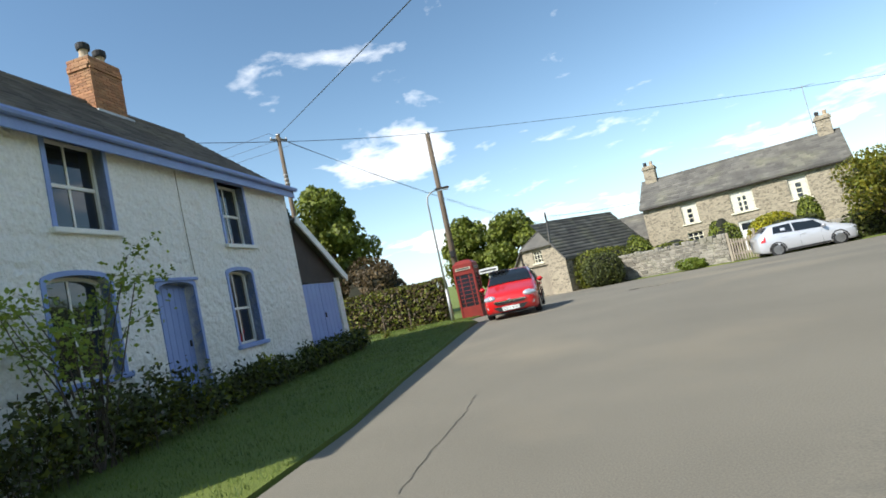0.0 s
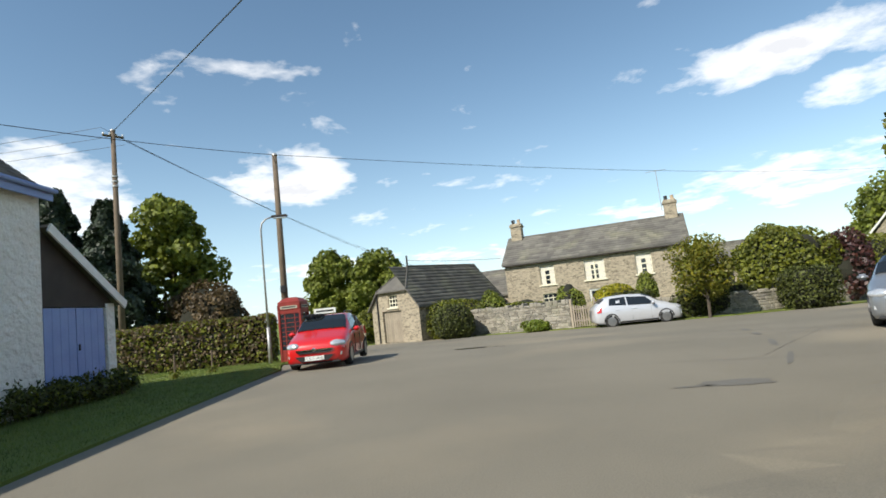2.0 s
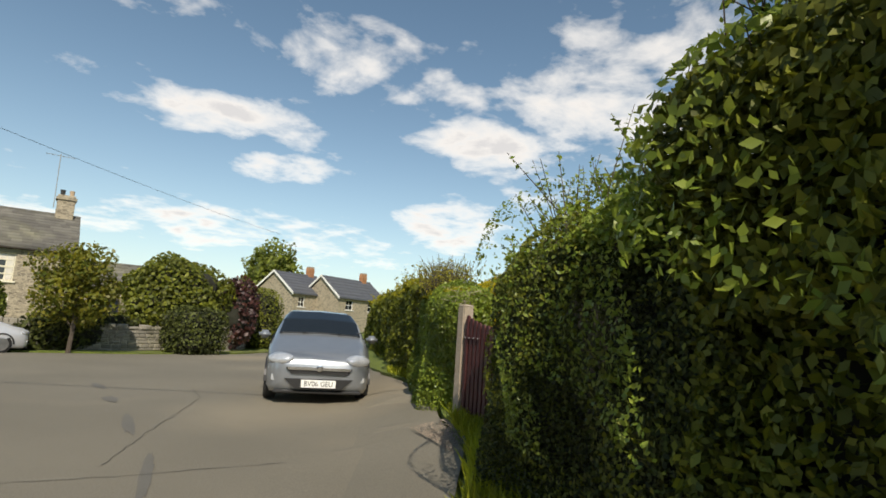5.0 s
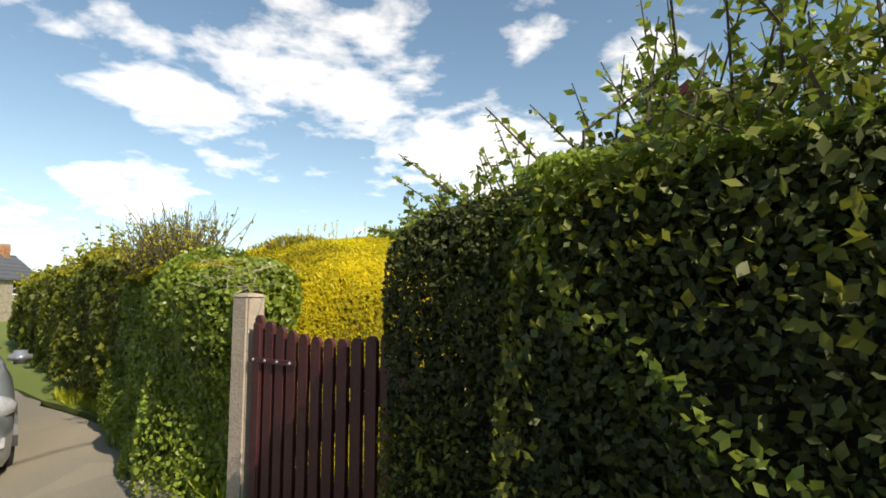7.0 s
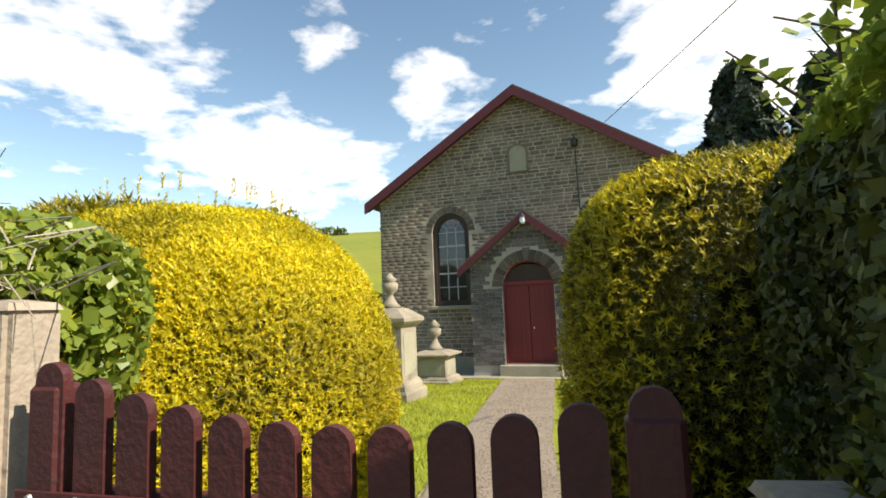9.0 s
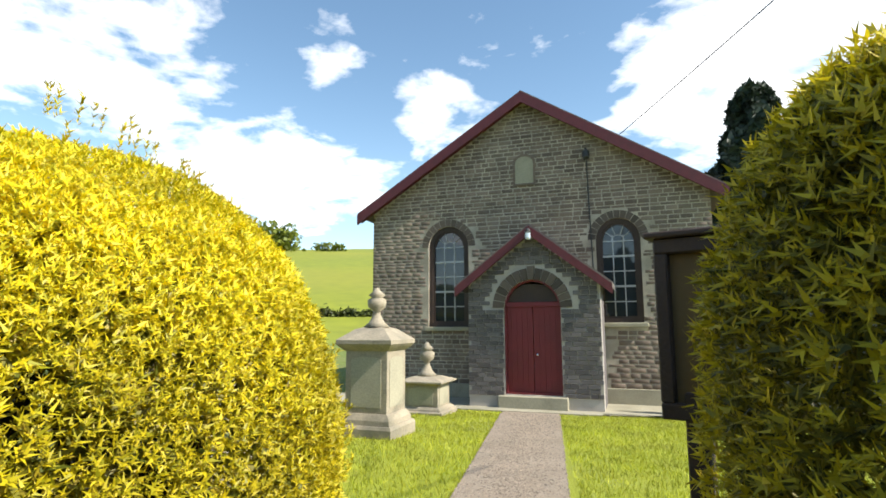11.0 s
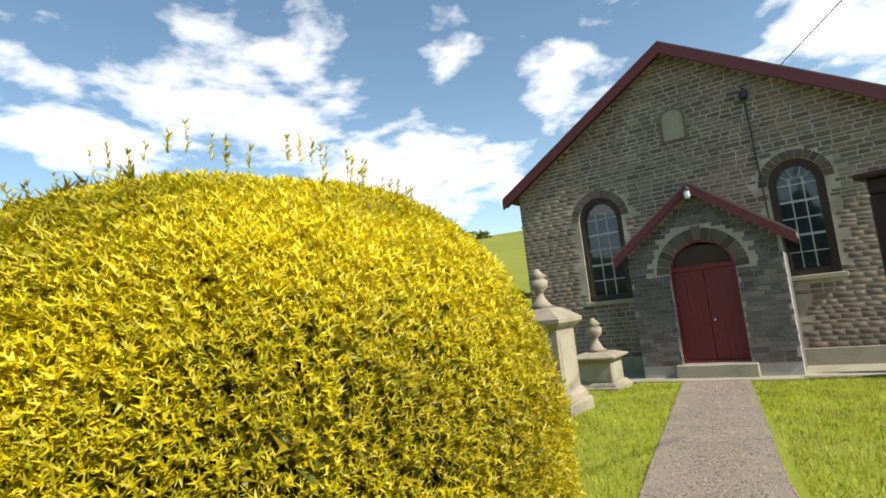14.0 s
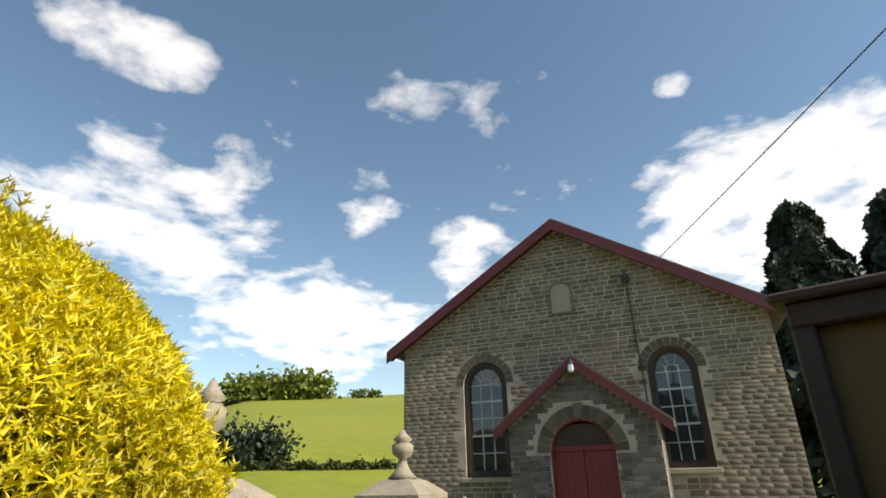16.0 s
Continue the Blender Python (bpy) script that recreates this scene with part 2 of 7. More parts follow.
SANDSTONE = material("sandstone", (0.34, 0.31, 0.22), 0.9, (0.27, 0.25, 0.18), 2, 30, 0.4, 40, dirt=(0.16, 0.15, 0.1), dirt_amount=0.6)
TOMB_STONE = material("tomb_stone", (0.33, 0.28, 0.2), 0.9, (0.22, 0.19, 0.135), 3, 25, 0.7, 30, dirt=(0.14, 0.13, 0.1), dirt_amount=0.7)
CONCRETE = material("concrete", (0.4, 0.33, 0.25), 0.9, (0.32, 0.26, 0.195), 4, 50, 0.5, 60, dirt=(0.25, 0.23, 0.15))
MAROON = material("maroon_paint", (0.16, 0.012, 0.016), 0.55, (0.12, 0.01, 0.013), 2, 40, 0.2, 60)
BOARD_RED = material("board_paint", (0.1, 0.012, 0.017), 0.6, (0.07, 0.01, 0.013), 5, 60, 0.3, 70)
PEBBLE = material("path_pebble", (0.26, 0.205, 0.15), 0.9, (0.17, 0.135, 0.1), 3, 60, 0.2, 90, random_amount=0.45, island=True)
GATE_RED = material("gate_paint", (0.075, 0.013, 0.011), 0.6, (0.05, 0.01, 0.009), 5, 60, 0.4, 70)
DARK_WOOD = material("dark_wood", (0.045, 0.026, 0.018), 0.7, (0.03, 0.018, 0.013), 4, 60, 0.4, 60)
POLE_WOOD = material("pole_wood", (0.15, 0.11, 0.075), 0.85, (0.1, 0.075, 0.05), 3, 60, 0.5, 40)
GREY_WOOD = material("weathered_wood", (0.33, 0.28, 0.21), 0.85, (0.25, 0.21, 0.155), 3, 50, 0.5, 50, random_amount=0.15)
STEEL = material("galvanised_steel", (0.42, 0.42, 0.41), 0.5, (0.35, 0.35, 0.34), 4, 40, 0.1, 60, metal=0.6)
BLACK_PLASTIC = material("black_plastic", (0.02, 0.02, 0.02), 0.5, None, 5, 60, 0.1)
RUBBER = material("rubber", (0.022, 0.022, 0.022), 0.85, None, 5, 60, 0.2)
ALLOY = material("alloy", (0.5, 0.5, 0.5), 0.3, None, 5, 60, 0.05, metal=0.9)
CHROME = material("chrome", (0.75, 0.75, 0.75), 0.12, (0.7, 0.7, 0.7), 5, 60, 0.0, metal=1.0)
RED_PAINT = material("red_car_paint", (0.55, 0.012, 0.012), 0.3, (0.52, 0.012, 0.012), 5, 60, 0.0, coat=1.0, mix=0.1)
SILVER_PAINT = material("silver_car_paint", (0.3, 0.32, 0.34), 0.3, (0.28, 0.3, 0.32), 5, 60, 0.0, metal=0.55, coat=1.0, mix=0.1)
PALE_SILVER = material("pale_silver_car_paint", (0.6, 0.61, 0.63), 0.3, (0.58, 0.59, 0.61), 5, 60, 0.0, metal=0.3, coat=1.0, mix=0.1)
KIOSK_RED = material("kiosk_red", (0.24, 0.02, 0.012), 0.5, (0.17, 0.016, 0.011), 3, 40, 0.15, 50)
PLATE_WHITE = material("plate_white", (0.8, 0.8, 0.76), 0.5, (0.76, 0.76, 0.72), 4, 40, 0.0, mix=0.1)
BLACK_INK = material("black_ink", (0.015, 0.015, 0.015), 0.6, None, 4, 40, 0.0)
LAMP_GLASS = material("lamp_glass", (0.7, 0.72, 0.74), 0.1, (0.5, 0.52, 0.54), 18, 60, 0.2, metal=0.5)
WINDOW_GLASS = glass_material("window_glass")
CAR_GLASS = glass_material("car_glass", (0.012, 0.015, 0.017), 0.02)
RED_CLOTH = material("red_cloth", (0.4, 0.02, 0.025), 0.9)
CURTAIN = material("net_curtain", (0.66, 0.63, 0.55), 0.9, (0.55, 0.52, 0.45), 8, 60, 0.3, 30)
BARK = material("bark", (0.09, 0.07, 0.05), 0.9, (0.06, 0.048, 0.035), 3, 30, 0.8, 25)
# Near-black: the shade inside the foliage is put into this colour.
HEDGE_SHADE = material("hedge_shade_core", (0.012, 0.014, 0.006), 0.95, (0.02, 0.018, 0.01), 4, 40, 0.5, 20)
BOARD_FELT = material("board_felt", (0.1, 0.06, 0.02), 0.7, (0.14, 0.09, 0.025), 3, 40, 0.2, 40)
PAPER = material("paper", (0.4, 0.39, 0.3), 0.8, (0.32, 0.32, 0.25), 4, 60, 0.1)
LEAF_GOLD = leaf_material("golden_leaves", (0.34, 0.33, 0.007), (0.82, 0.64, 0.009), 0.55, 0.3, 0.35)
# Darker copy of the golden leaves, with shade put into the colour.
LEAF_GOLD_SHADE = leaf_material("golden_shade_leaves", (0.1, 0.13, 0.012), (0.4, 0.3, 0.012), 0.5, 0.25)
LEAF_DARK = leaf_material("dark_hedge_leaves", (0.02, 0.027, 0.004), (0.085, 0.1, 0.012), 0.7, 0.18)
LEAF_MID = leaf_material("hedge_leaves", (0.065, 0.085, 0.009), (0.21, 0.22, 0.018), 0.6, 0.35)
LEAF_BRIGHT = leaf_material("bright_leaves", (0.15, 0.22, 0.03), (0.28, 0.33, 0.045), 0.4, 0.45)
LEAF_YELLOW = leaf_material("yellow_green_leaves", (0.2, 0.22, 0.015), (0.42, 0.36, 0.02), 0.45, 0.4)
LEAF_AUTUMN = leaf_material("turning_leaves", (0.1, 0.13, 0.015), (0.24, 0.21, 0.02), 0.5, 0.4)
LEAF_BROWN = leaf_material("brown_leaves", (0.07, 0.05, 0.02), (0.13, 0.085, 0.035), 0.6, 0.25)
LEAF_TREE = leaf_material("tree_leaves", (0.075, 0.105, 0.014), (0.22, 0.25, 0.028), 0.65, 0.3)
LEAF_CONIFER = leaf_material("conifer_leaves", (0.012, 0.024, 0.012), (0.03, 0.05, 0.02), 0.6, 0.1)
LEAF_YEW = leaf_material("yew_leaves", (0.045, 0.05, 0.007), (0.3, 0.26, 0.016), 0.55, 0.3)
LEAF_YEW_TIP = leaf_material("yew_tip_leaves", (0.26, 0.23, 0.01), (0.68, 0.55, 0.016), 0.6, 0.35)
LEAF_PURPLE = leaf_material("purple_leaves", (0.035, 0.012, 0.014), (0.08, 0.03, 0.02), 0.5, 0.2)
BLADE = leaf_material("grass_blades", (0.075, 0.125, 0.02), (0.16, 0.2, 0.03), 0.6, 0.35)
BLADE_SUN = leaf_material("lawn_blades", (0.24, 0.28, 0.012), (0.4, 0.4, 0.02), 0.6, 0.35)


# ---- mesh helpers ----
def finish(name, me, mat, parent=None, label="", smooth=False):
    ob = new(name, me)
    for m in mat if isinstance(mat, (list, tuple)) else [mat]:
        me.materials.append(m)
    if smooth:
        me.polygons.foreach_set("use_smooth", [True] * len(me.polygons))
    if parent is not None:
        ob.parent = parent
    if label:
        ob["label"] = label
    return ob


def part(name, bm, mat, parent=None, label="", smooth=False):
    me = bpy.data.meshes.new(name)
    bmesh.ops.recalc_face_normals(bm, faces=bm.faces)
    bm.to_mesh(me)
    bm.free()
    return finish(name, me, mat, parent, label, smooth)


def thing(name, m, label, category, group="", kind=""):
    ob = new(name)
    ob.empty_display_size = 0.2
    ob.matrix_world = m
    return tagged(ob, label, category, group, kind)


def box(x0, x1, y0, y1, z0, z1, bevel=0.0, bm=None, m=None, seg=1):
    one = bmesh.new()
    bmesh.ops.create_cube(one, size=1)
    for v in one.verts:
        v.co = Vector(((x0 + x1) / 2 + v.co.x * (x1 - x0), (y0 + y1) / 2 + v.co.y * (y1 - y0), (z0 + z1) / 2 + v.co.z * (z1 - z0)))
    if bevel:
        bmesh.ops.bevel(one, geom=one.edges[:], offset=bevel, segments=seg, affect="EDGES")
    return join(bm, one, m)


def join(bm, one, m=None):
    if m is not None:
        one.transform(m)
    if bm is None:
        return one
    me = bpy.data.meshes.new("tmp")
    one.to_mesh(me)
    one.free()
    bm.from_mesh(me)
    bpy.data.meshes.remove(me)
    return bm


def tube(points, radii, sides=8, bm=None, caps=True):
    """A round tube along points; radii one or one each."""
    bm = bm or bmesh.new()
    pts = [Vector(p) for p in points]
    if isinstance(radii, (int, float)):
        radii = [radii] * len(pts)
    rings = []
    for i, p in enumerate(pts):
        d = (pts[min(i + 1, len(pts) - 1)] - pts[max(i - 1, 0)]).normalized()
        a = d.cross(Vector((0, 0, 1)))
        a = a.normalized() if a.length > 1e-4 else Vector((1, 0, 0))
        b = d.cross(a)
        rings.append([bm.verts.new(p + (a * math.cos(2 * math.pi * k / sides) + b * math.sin(2 * math.pi * k / sides)) * radii[i]) for k in range(sides)])
    for r, s in zip(rings, rings[1:]):
        for k in range(sides):
            bm.faces.new((r[k], r[(k + 1) % sides], s[(k + 1) % sides], s[k]))
    if caps:
        bm.faces.new(rings[0][::-1])
        bm.faces.new(rings[-1])
    return bm


def lathe(profile, sides=16, bm=None, square=False, turn=0.0):
    """A turned shape from (radius, height) rows; square: four flat sides."""
    n = 4 if square else sides
    bm = bm or bmesh.new()
    rings = [[bm.verts.new((r * math.cos(2 * math.pi * (k + 0.5) / n + turn), r * math.sin(2 * math.pi * (k + 0.5) / n + turn), z)) for k in range(n)] for r, z in profile]
    for r, s in zip(rings, rings[1:]):
        for k in range(n):
            bm.faces.new((r[k], r[(k + 1) % n], s[(k + 1) % n], s[k]))
    bm.faces.new(rings[0][::-1])
    bm.faces.new(rings[-1])
    return bm


def arch(x0, x1, z0, z1, rise=None, n=12):
    """An outline in x and z: upright sides and a curved head up to z1."""
    c, half = (x0 + x1) / 2, (x1 - x0) / 2
    rise = half if rise is None else rise
    if rise <= 0:
        return [(x0, z0), (x1, z0), (x1, z1), (x0, z1)]
    pts = [(x0, z0), (x1, z0)]
    for k in range(n + 1):
        a = math.pi * k / n
        pts.append((c + half * math.cos(a), z1 - rise + rise * math.sin(a)))
    return pts


def slab(outer, holes, y0, y1, bm=None, m=None):
    """An upright slab in x and z between y0 and y1, with holes through it."""
    one = bmesh.new()
    edges = []
    for ring in (outer, *holes):
        vs = [one.verts.new((x, y0, z)) for x, z in ring]
        edges += [one.edges.new((vs[i], vs[(i + 1) % len(vs)])) for i in range(len(vs))]
    bmesh.ops.triangle_fill(one, use_beauty=True, use_dissolve=False, edges=edges)
    got = bmesh.ops.extrude_face_region(one, geom=one.faces[:])
    bmesh.ops.translate(one, vec=(0, y1 - y0, 0), verts=[v for v in got["geom"] if isinstance(v, bmesh.types.BMVert)])
    bmesh.ops.recalc_face_normals(one, faces=one.faces)
    return join(bm, one, m)


def scale_ring(ring, d):
    """The outline moved outwards by d, roughly."""
    cx, cz = sum(p[0] for p in ring) / len(ring), (min(p[1] for p in ring) + max(p[1] for p in ring)) / 2
    w, h = max(p[0] for p in ring) - min(p[0] for p in ring), max(p[1] for p in ring) - min(p[1] for p in ring)
    return [(cx + (x - cx) * (1 + 2 * d / w), cz + (z - cz) * (1 + 2 * d / h)) for x, z in ring]


def sheet(name, points, mat, lift, parent=None, step=1.2, kind="structure", label="", category="", skirt=0.0):
    """A flat piece of ground that follows the land."""
    bm = bmesh.new()
    vs = [bm.verts.new((x, y, 0)) for x, y in points]
    bm.faces.new(vs)
    bmesh.ops.triangulate(bm, faces=bm.faces[:])
    for _ in range(7):
        long = [e for e in bm.edges if e.calc_length() > step]
        if not long:
            break
        bmesh.ops.subdivide_edges(bm, edges=long, cuts=1)
        bmesh.ops.triangulate(bm, faces=bm.faces[:])
    if skirt:
        rim = [e for e in bm.edges if e.is_boundary]
        got = bmesh.ops.extrude_edge_only(bm, edges=rim)
        low_verts = {v for v in got["geom"] if isinstance(v, bmesh.types.BMVert)}
    else:
        low_verts = set()
    for v in bm.verts:
        v.co.z = land(v.co.x, v.co.y) + lift - (skirt if v in low_verts else 0)
    ob = part(name, bm, mat, parent)
    return tagged(ob, label, category, kind=kind)


# ---- the lie of the land ----
CH = pose(11.4, 7.3, 0.3, 0, 0, -138) @ Matrix.Translation((-0.1, 15.85, 0))
CH_BACK = CH.inverted()
LANE = Vector((0.83, 0.55, 0)).normalized()
SIDE = Vector((0.55, -0.83, 0)).normalized()


def lane(u, w, z=0.0):
    """A place u along the lane from the gate post and w to its side."""
    p = Vector((11.4, 7.3, 0)) + LANE * u + SIDE * w
    return Vector((p.x, p.y, land(p.x, p.y) + z))


def smooth(a, b, x):
    t = min(1.0, max(0.0, (x - a) / (b - a)))
    return t * t * (3 - 2 * t)


def land(x, y):
    s = 0.5 * x + 0.866 * y
    base = -0.035 * min(20.0, max(0.0, s - 16.0))
    w = (Vector((x, y, 0)) - Vector((11.4, 7.3, 0))).dot(SIDE)
    q = CH_BACK @ Vector((x, y, 0))
    yard = 0.3 - 0.77 * min(1.0, max(0.0, (q.y + 15.6) / 14.1))
    m = smooth(-1.3, 0.0, w)
    return base * (1 - m) + yard * m


def at_chapel(x, y, z=0.0, turn=0.0, on_land=True):
    """The pose of a thing in the chapel's own axes, standing on the land."""
    p = CH @ Vector((x, y, 0))
    zz = land(p.x, p.y) + z if on_land else 0.3 + z
    return pose(p.x, p.y, zz, 0, 0, -138 + turn)


# ---- foliage ----
def raw_mesh(name, verts, faces, mat, parent=None, label="", kind="stuff"):
    me = bpy.data.meshes.new(name)
    nv, nf, k = len(verts), len(faces), faces.shape[1]
    me.vertices.add(nv)
    me.vertices.foreach_set("co", np.ascontiguousarray(verts, np.float32).ravel())
    me.loops.add(nf * k)
    me.loops.foreach_set("vertex_index", np.ascontiguousarray(faces, np.int32).ravel())
    me.polygons.add(nf)
    me.polygons.foreach_set("loop_start", np.arange(0, nf * k, k, dtype=np.int32))
    me.update(calc_edges=True)
    ob = finish(name, me, mat, parent, label)
    if kind:
        ob["kind"] = kind
    return ob


def unit(v):
    return v / np.maximum(np.linalg.norm(v, axis=-1, keepdims=True), 1e-6)


def leaves(centres, normals, size, seed, long=1.6, spread=0.8, fold=0.25, droop=0.0):
    """Leaf blades, each a folded four-sided piece of two triangles pairs, at centres, facing roughly along normals."""
    rng = np.random.default_rng(seed)
    n = len(centres)
    nn = unit(normals + rng.normal(0, spread, (n, 3)))
    a = unit(np.cross(nn, rng.normal(0, 1, (n, 3))))
    a[:, 2] -= droop
    a = unit(a)
    b = unit(np.cross(nn, a))
    s = size * rng.uniform(0.6, 1.35, (n, 1))
    tip, base = centres + a * s * long * 0.5, centres - a * s * long * 0.5
    mid = centres + nn * s * fold * -0.3
    l, r = mid + b * s * 0.5 + nn * s * fold * 0.5, mid - b * s * 0.5 + nn * s * fold * 0.5
    verts = np.stack([base, l, tip, r], 1).reshape(-1, 3)
    i = np.arange(n)[:, None] * 4
    faces = np.concatenate([i + [0, 1, 2], i + [0, 2, 3]], 0)
    return verts, faces


def sprigs(centres, normals, size, seed, blades=7, up=0.5):
    """Small tufts of narrow needles that point outwards, as on clipped yew."""
    rng = np.random.default_rng(seed)
    n = len(centres)
    axis = unit(normals + [0, 0, up] + rng.normal(0, 0.45, (n, 3)))
    side = unit(np.cross(axis, rng.normal(0, 1, (n, 3))))
    other = np.cross(axis, side)
    s = size * rng.uniform(0.6, 1.4, (n, 1))
    vs, fs = [], []
    for k in range(blades):
        ang = 2 * math.pi * k / blades + rng.uniform(-0.4, 0.4, (n, 1))
        out = side * np.cos(ang) + other * np.sin(ang)
        root = centres + axis * s * (0.1 + 0.9 * k / blades)
        tip = root + unit(axis * 0.75 + out) * s * 0.85
        wide = unit(np.cross(axis, out)) * s * 0.13
        vs.append(np.stack([root - wide, root + wide, tip], 1))
    v = np.stack(vs, 1).reshape(-1, 3)
    f = np.arange(len(v)).reshape(-1, 3)
    return v, f


def blob_points(n, seed, rx, ry, rz, lumps=0.18, box_power=2.0, shell=0.25, zmin=-1.0):
    """Points in the outer shell of a lumpy rounded body, with their outward normals; box_power over 2 squares it."""
    rng = np.random.default_rng(seed)
    d = unit(rng.normal(0, 1, (int(n * 1.6), 3)))
    d = d[d[:, 2] > zmin][:n]
    p = box_power
    r = (np.abs(d) ** p).sum(1) ** (-1 / p)
    k = rng.normal(0, 1, (14, 3)) * 3.0
    ph = rng.uniform(0, 6.28, 14)
    lump = np.sin(d * r[:, None] @ k.T + ph).sum(1) / 5.0
    r = r * (1 + lumps * lump) * (1 - shell * rng.random(len(d)) ** 2)
    normals = unit(np.sign(d) * np.abs(d) ** (p - 1) / [rx, ry, rz])
    return d * r[:, None] * [rx, ry, rz], normals


def block_points(n, seed, x0, x1, y0, y1, z0, z1, round_off=0.25, rough=0.06, shell=0.12, sides="xXyYZ"):
    """Points on the skin of a clipped block with rounded shoulders, with normals."""
    rng = np.random.default_rng(seed)
    lx, ly, lz = x1 - x0, y1 - y0, z1 - z0
    areas = {"x": ly * lz, "X": ly * lz, "y": lx * lz, "Y": lx * lz, "Z": lx * ly}
    tot = sum(areas[c] for c in sides)
    P, N = [], []
    for c in sides:
        m = int(n * areas[c] / tot)
        a, b = rng.random(m), rng.random(m)
        o = np.zeros((m, 3))
        nv = np.zeros((m, 3))
        if c in "xX":
            o[:, 0], o[:, 1], o[:, 2] = (x0 if c == "x" else x1), y0 + a * ly, z0 + b * lz
            nv[:, 0] = -1 if c == "x" else 1
        elif c in "yY":
            o[:, 1], o[:, 0], o[:, 2] = (y0 if c == "y" else y1), x0 + a * lx, z0 + b * lz
            nv[:, 1] = -1 if c == "y" else 1
        else:
            o[:, 0], o[:, 1], o[:, 2] = x0 + a * lx, y0 + b * ly, z1
            nv[:, 2] = 1
        P.append(o)
        N.append(nv)
    P, N = np.concatenate(P), np.concatenate(N)
    inner = np.stack([np.clip(P[:, 0], x0 + min(round_off, lx / 2), x1 - min(round_off, lx / 2)), np.clip(P[:, 1], y0 + min(round_off, ly / 2), y1 - min(round_off, ly / 2)), np.minimum(P[:, 2], z1 - round_off)], 1)
    d = P - inner
    L = np.maximum(np.linalg.norm(d, axis=1, keepdims=True), 1e-6)
    N2 = d / L
    P = inner + N2 * np.minimum(L, round_off)
    k = rng.normal(0, 1, (10, 3)) * 2.2
    ph = rng.uniform(0, 6.28, 10)
    wob = np.sin(P @ k.T + ph).sum(1, keepdims=True) / 3.2
    P = P + N2 * (wob * rough - shell * rng.random((len(P), 1)) ** 2)
    return P, N2


# Solid block inside a hedge, its near-black colour standing for inner shade.
def shade_core_block(x0, x1, y0, y1, z0, z1, inset, parent, round_off=0.3):
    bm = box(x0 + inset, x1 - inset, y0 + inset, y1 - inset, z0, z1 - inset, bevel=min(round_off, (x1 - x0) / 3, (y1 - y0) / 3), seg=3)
    return part("core", bm, HEDGE_SHADE, parent, smooth=True)


def shoots(n, seed, x0, x1, y0, y1, z, height, leaf, mat, parent, stem_mat, pairs=9):
    """Loose shoots standing out of a hedge top: thin stems with leaves along them."""
    rng = np.random.default_rng(seed)
    bm = bmesh.new()
    C, N = [], []
    for _ in range(n):
        p = Vector((rng.uniform(x0, x1), rng.uniform(y0, y1), z - 0.15))
        h = height * rng.uniform(0.4, 1.1)
        lean = Vector((rng.normal(0, 0.25), rng.normal(0, 0.25), 1)).normalized()
        q1, q2 = p + lean * h * 0.5, p + lean * h + Vector((rng.normal(0, 0.1), rng.normal(0, 0.1), 0))
        tube([p, q1, q2], [0.006, 0.004, 0.002], 4, bm, caps=False)
        for k in range(pairs):
            f = 0.25 + 0.75 * k / pairs
            c = p.lerp(q1, f * 2) if f < 0.5 else q1.lerp(q2, f * 2 - 1)
            for _s in range(2):
                o = Vector((rng.normal(0, 1), rng.normal(0, 1), rng.normal(0, 0.4))).normalized() * leaf * 0.8
                C.append(c + o)
                N.append((o.x, o.y, 0.6))
    part("stem_wood", bm, stem_mat, parent)["kind"] = "stuff"
    v, f = leaves(np.array([tuple(c) for c in C]), np.array(N), leaf, seed + 1, 1.7, 0.5)
    return raw_mesh("shoot_leaves", v, f, mat, parent)


# ---- ground ----
def build_ground():
    xs = np.concatenate([[-2500, -900, -300, -120], np.linspace(-60, 80, 141), [140, 320, 900, 2500]])
    ys = np.concatenate([[-2500, -900, -300, -120], np.linspace(-60, 100, 161), [160, 320, 900, 2500]])
    verts = np.array([(x, y, land(x, y) - 0.06) for y in ys for x in xs])
    n = len(xs)
    faces = np.array([(j * n + i, j * n + i + 1, (j + 1) * n + i + 1, (j + 1) * n + i) for j in range(len(ys) - 1) for i in range(n - 1)])
    ob = raw_mesh("ground", verts, faces, GRASS, kind="")
    tagged(ob, "rough green grass ground around the village", "ground", kind="structure")


build_ground()
ROAD = [(-9, -14), (-4.5, -4), (-2.7, 1.5), (-1.9, 4.1), (-1.45, 6.3), (-1.2, 9), (-0.75, 12.5), (-0.35, 15.6), (0.1, 18.2), (-0.3, 21.2), (0.9, 24), (1.2, 28), (0.5, 36), (3.2, 36.6), (6.6, 34.5), (9, 32.9), (11, 30.3), (13.9, 26.7), (16.2, 25.4), (20.2, 23.5), (24.7, 22.9), (29.7, 24.5), (40, 32.5), (46, 32.5), (17.5, 11.5), (16.1, 10.9), (13.6, 8.6), (11.5, 7.5), (10.3, 6.75), (8.9, 6.3), (7.4, 5.0), (4.5, 2.6), (1.5, -1.0), (-2, -14)]
sheet("road", ROAD, ASPHALT, 0.0, label="worn pale grey asphalt village road", category="road", step=1.0)
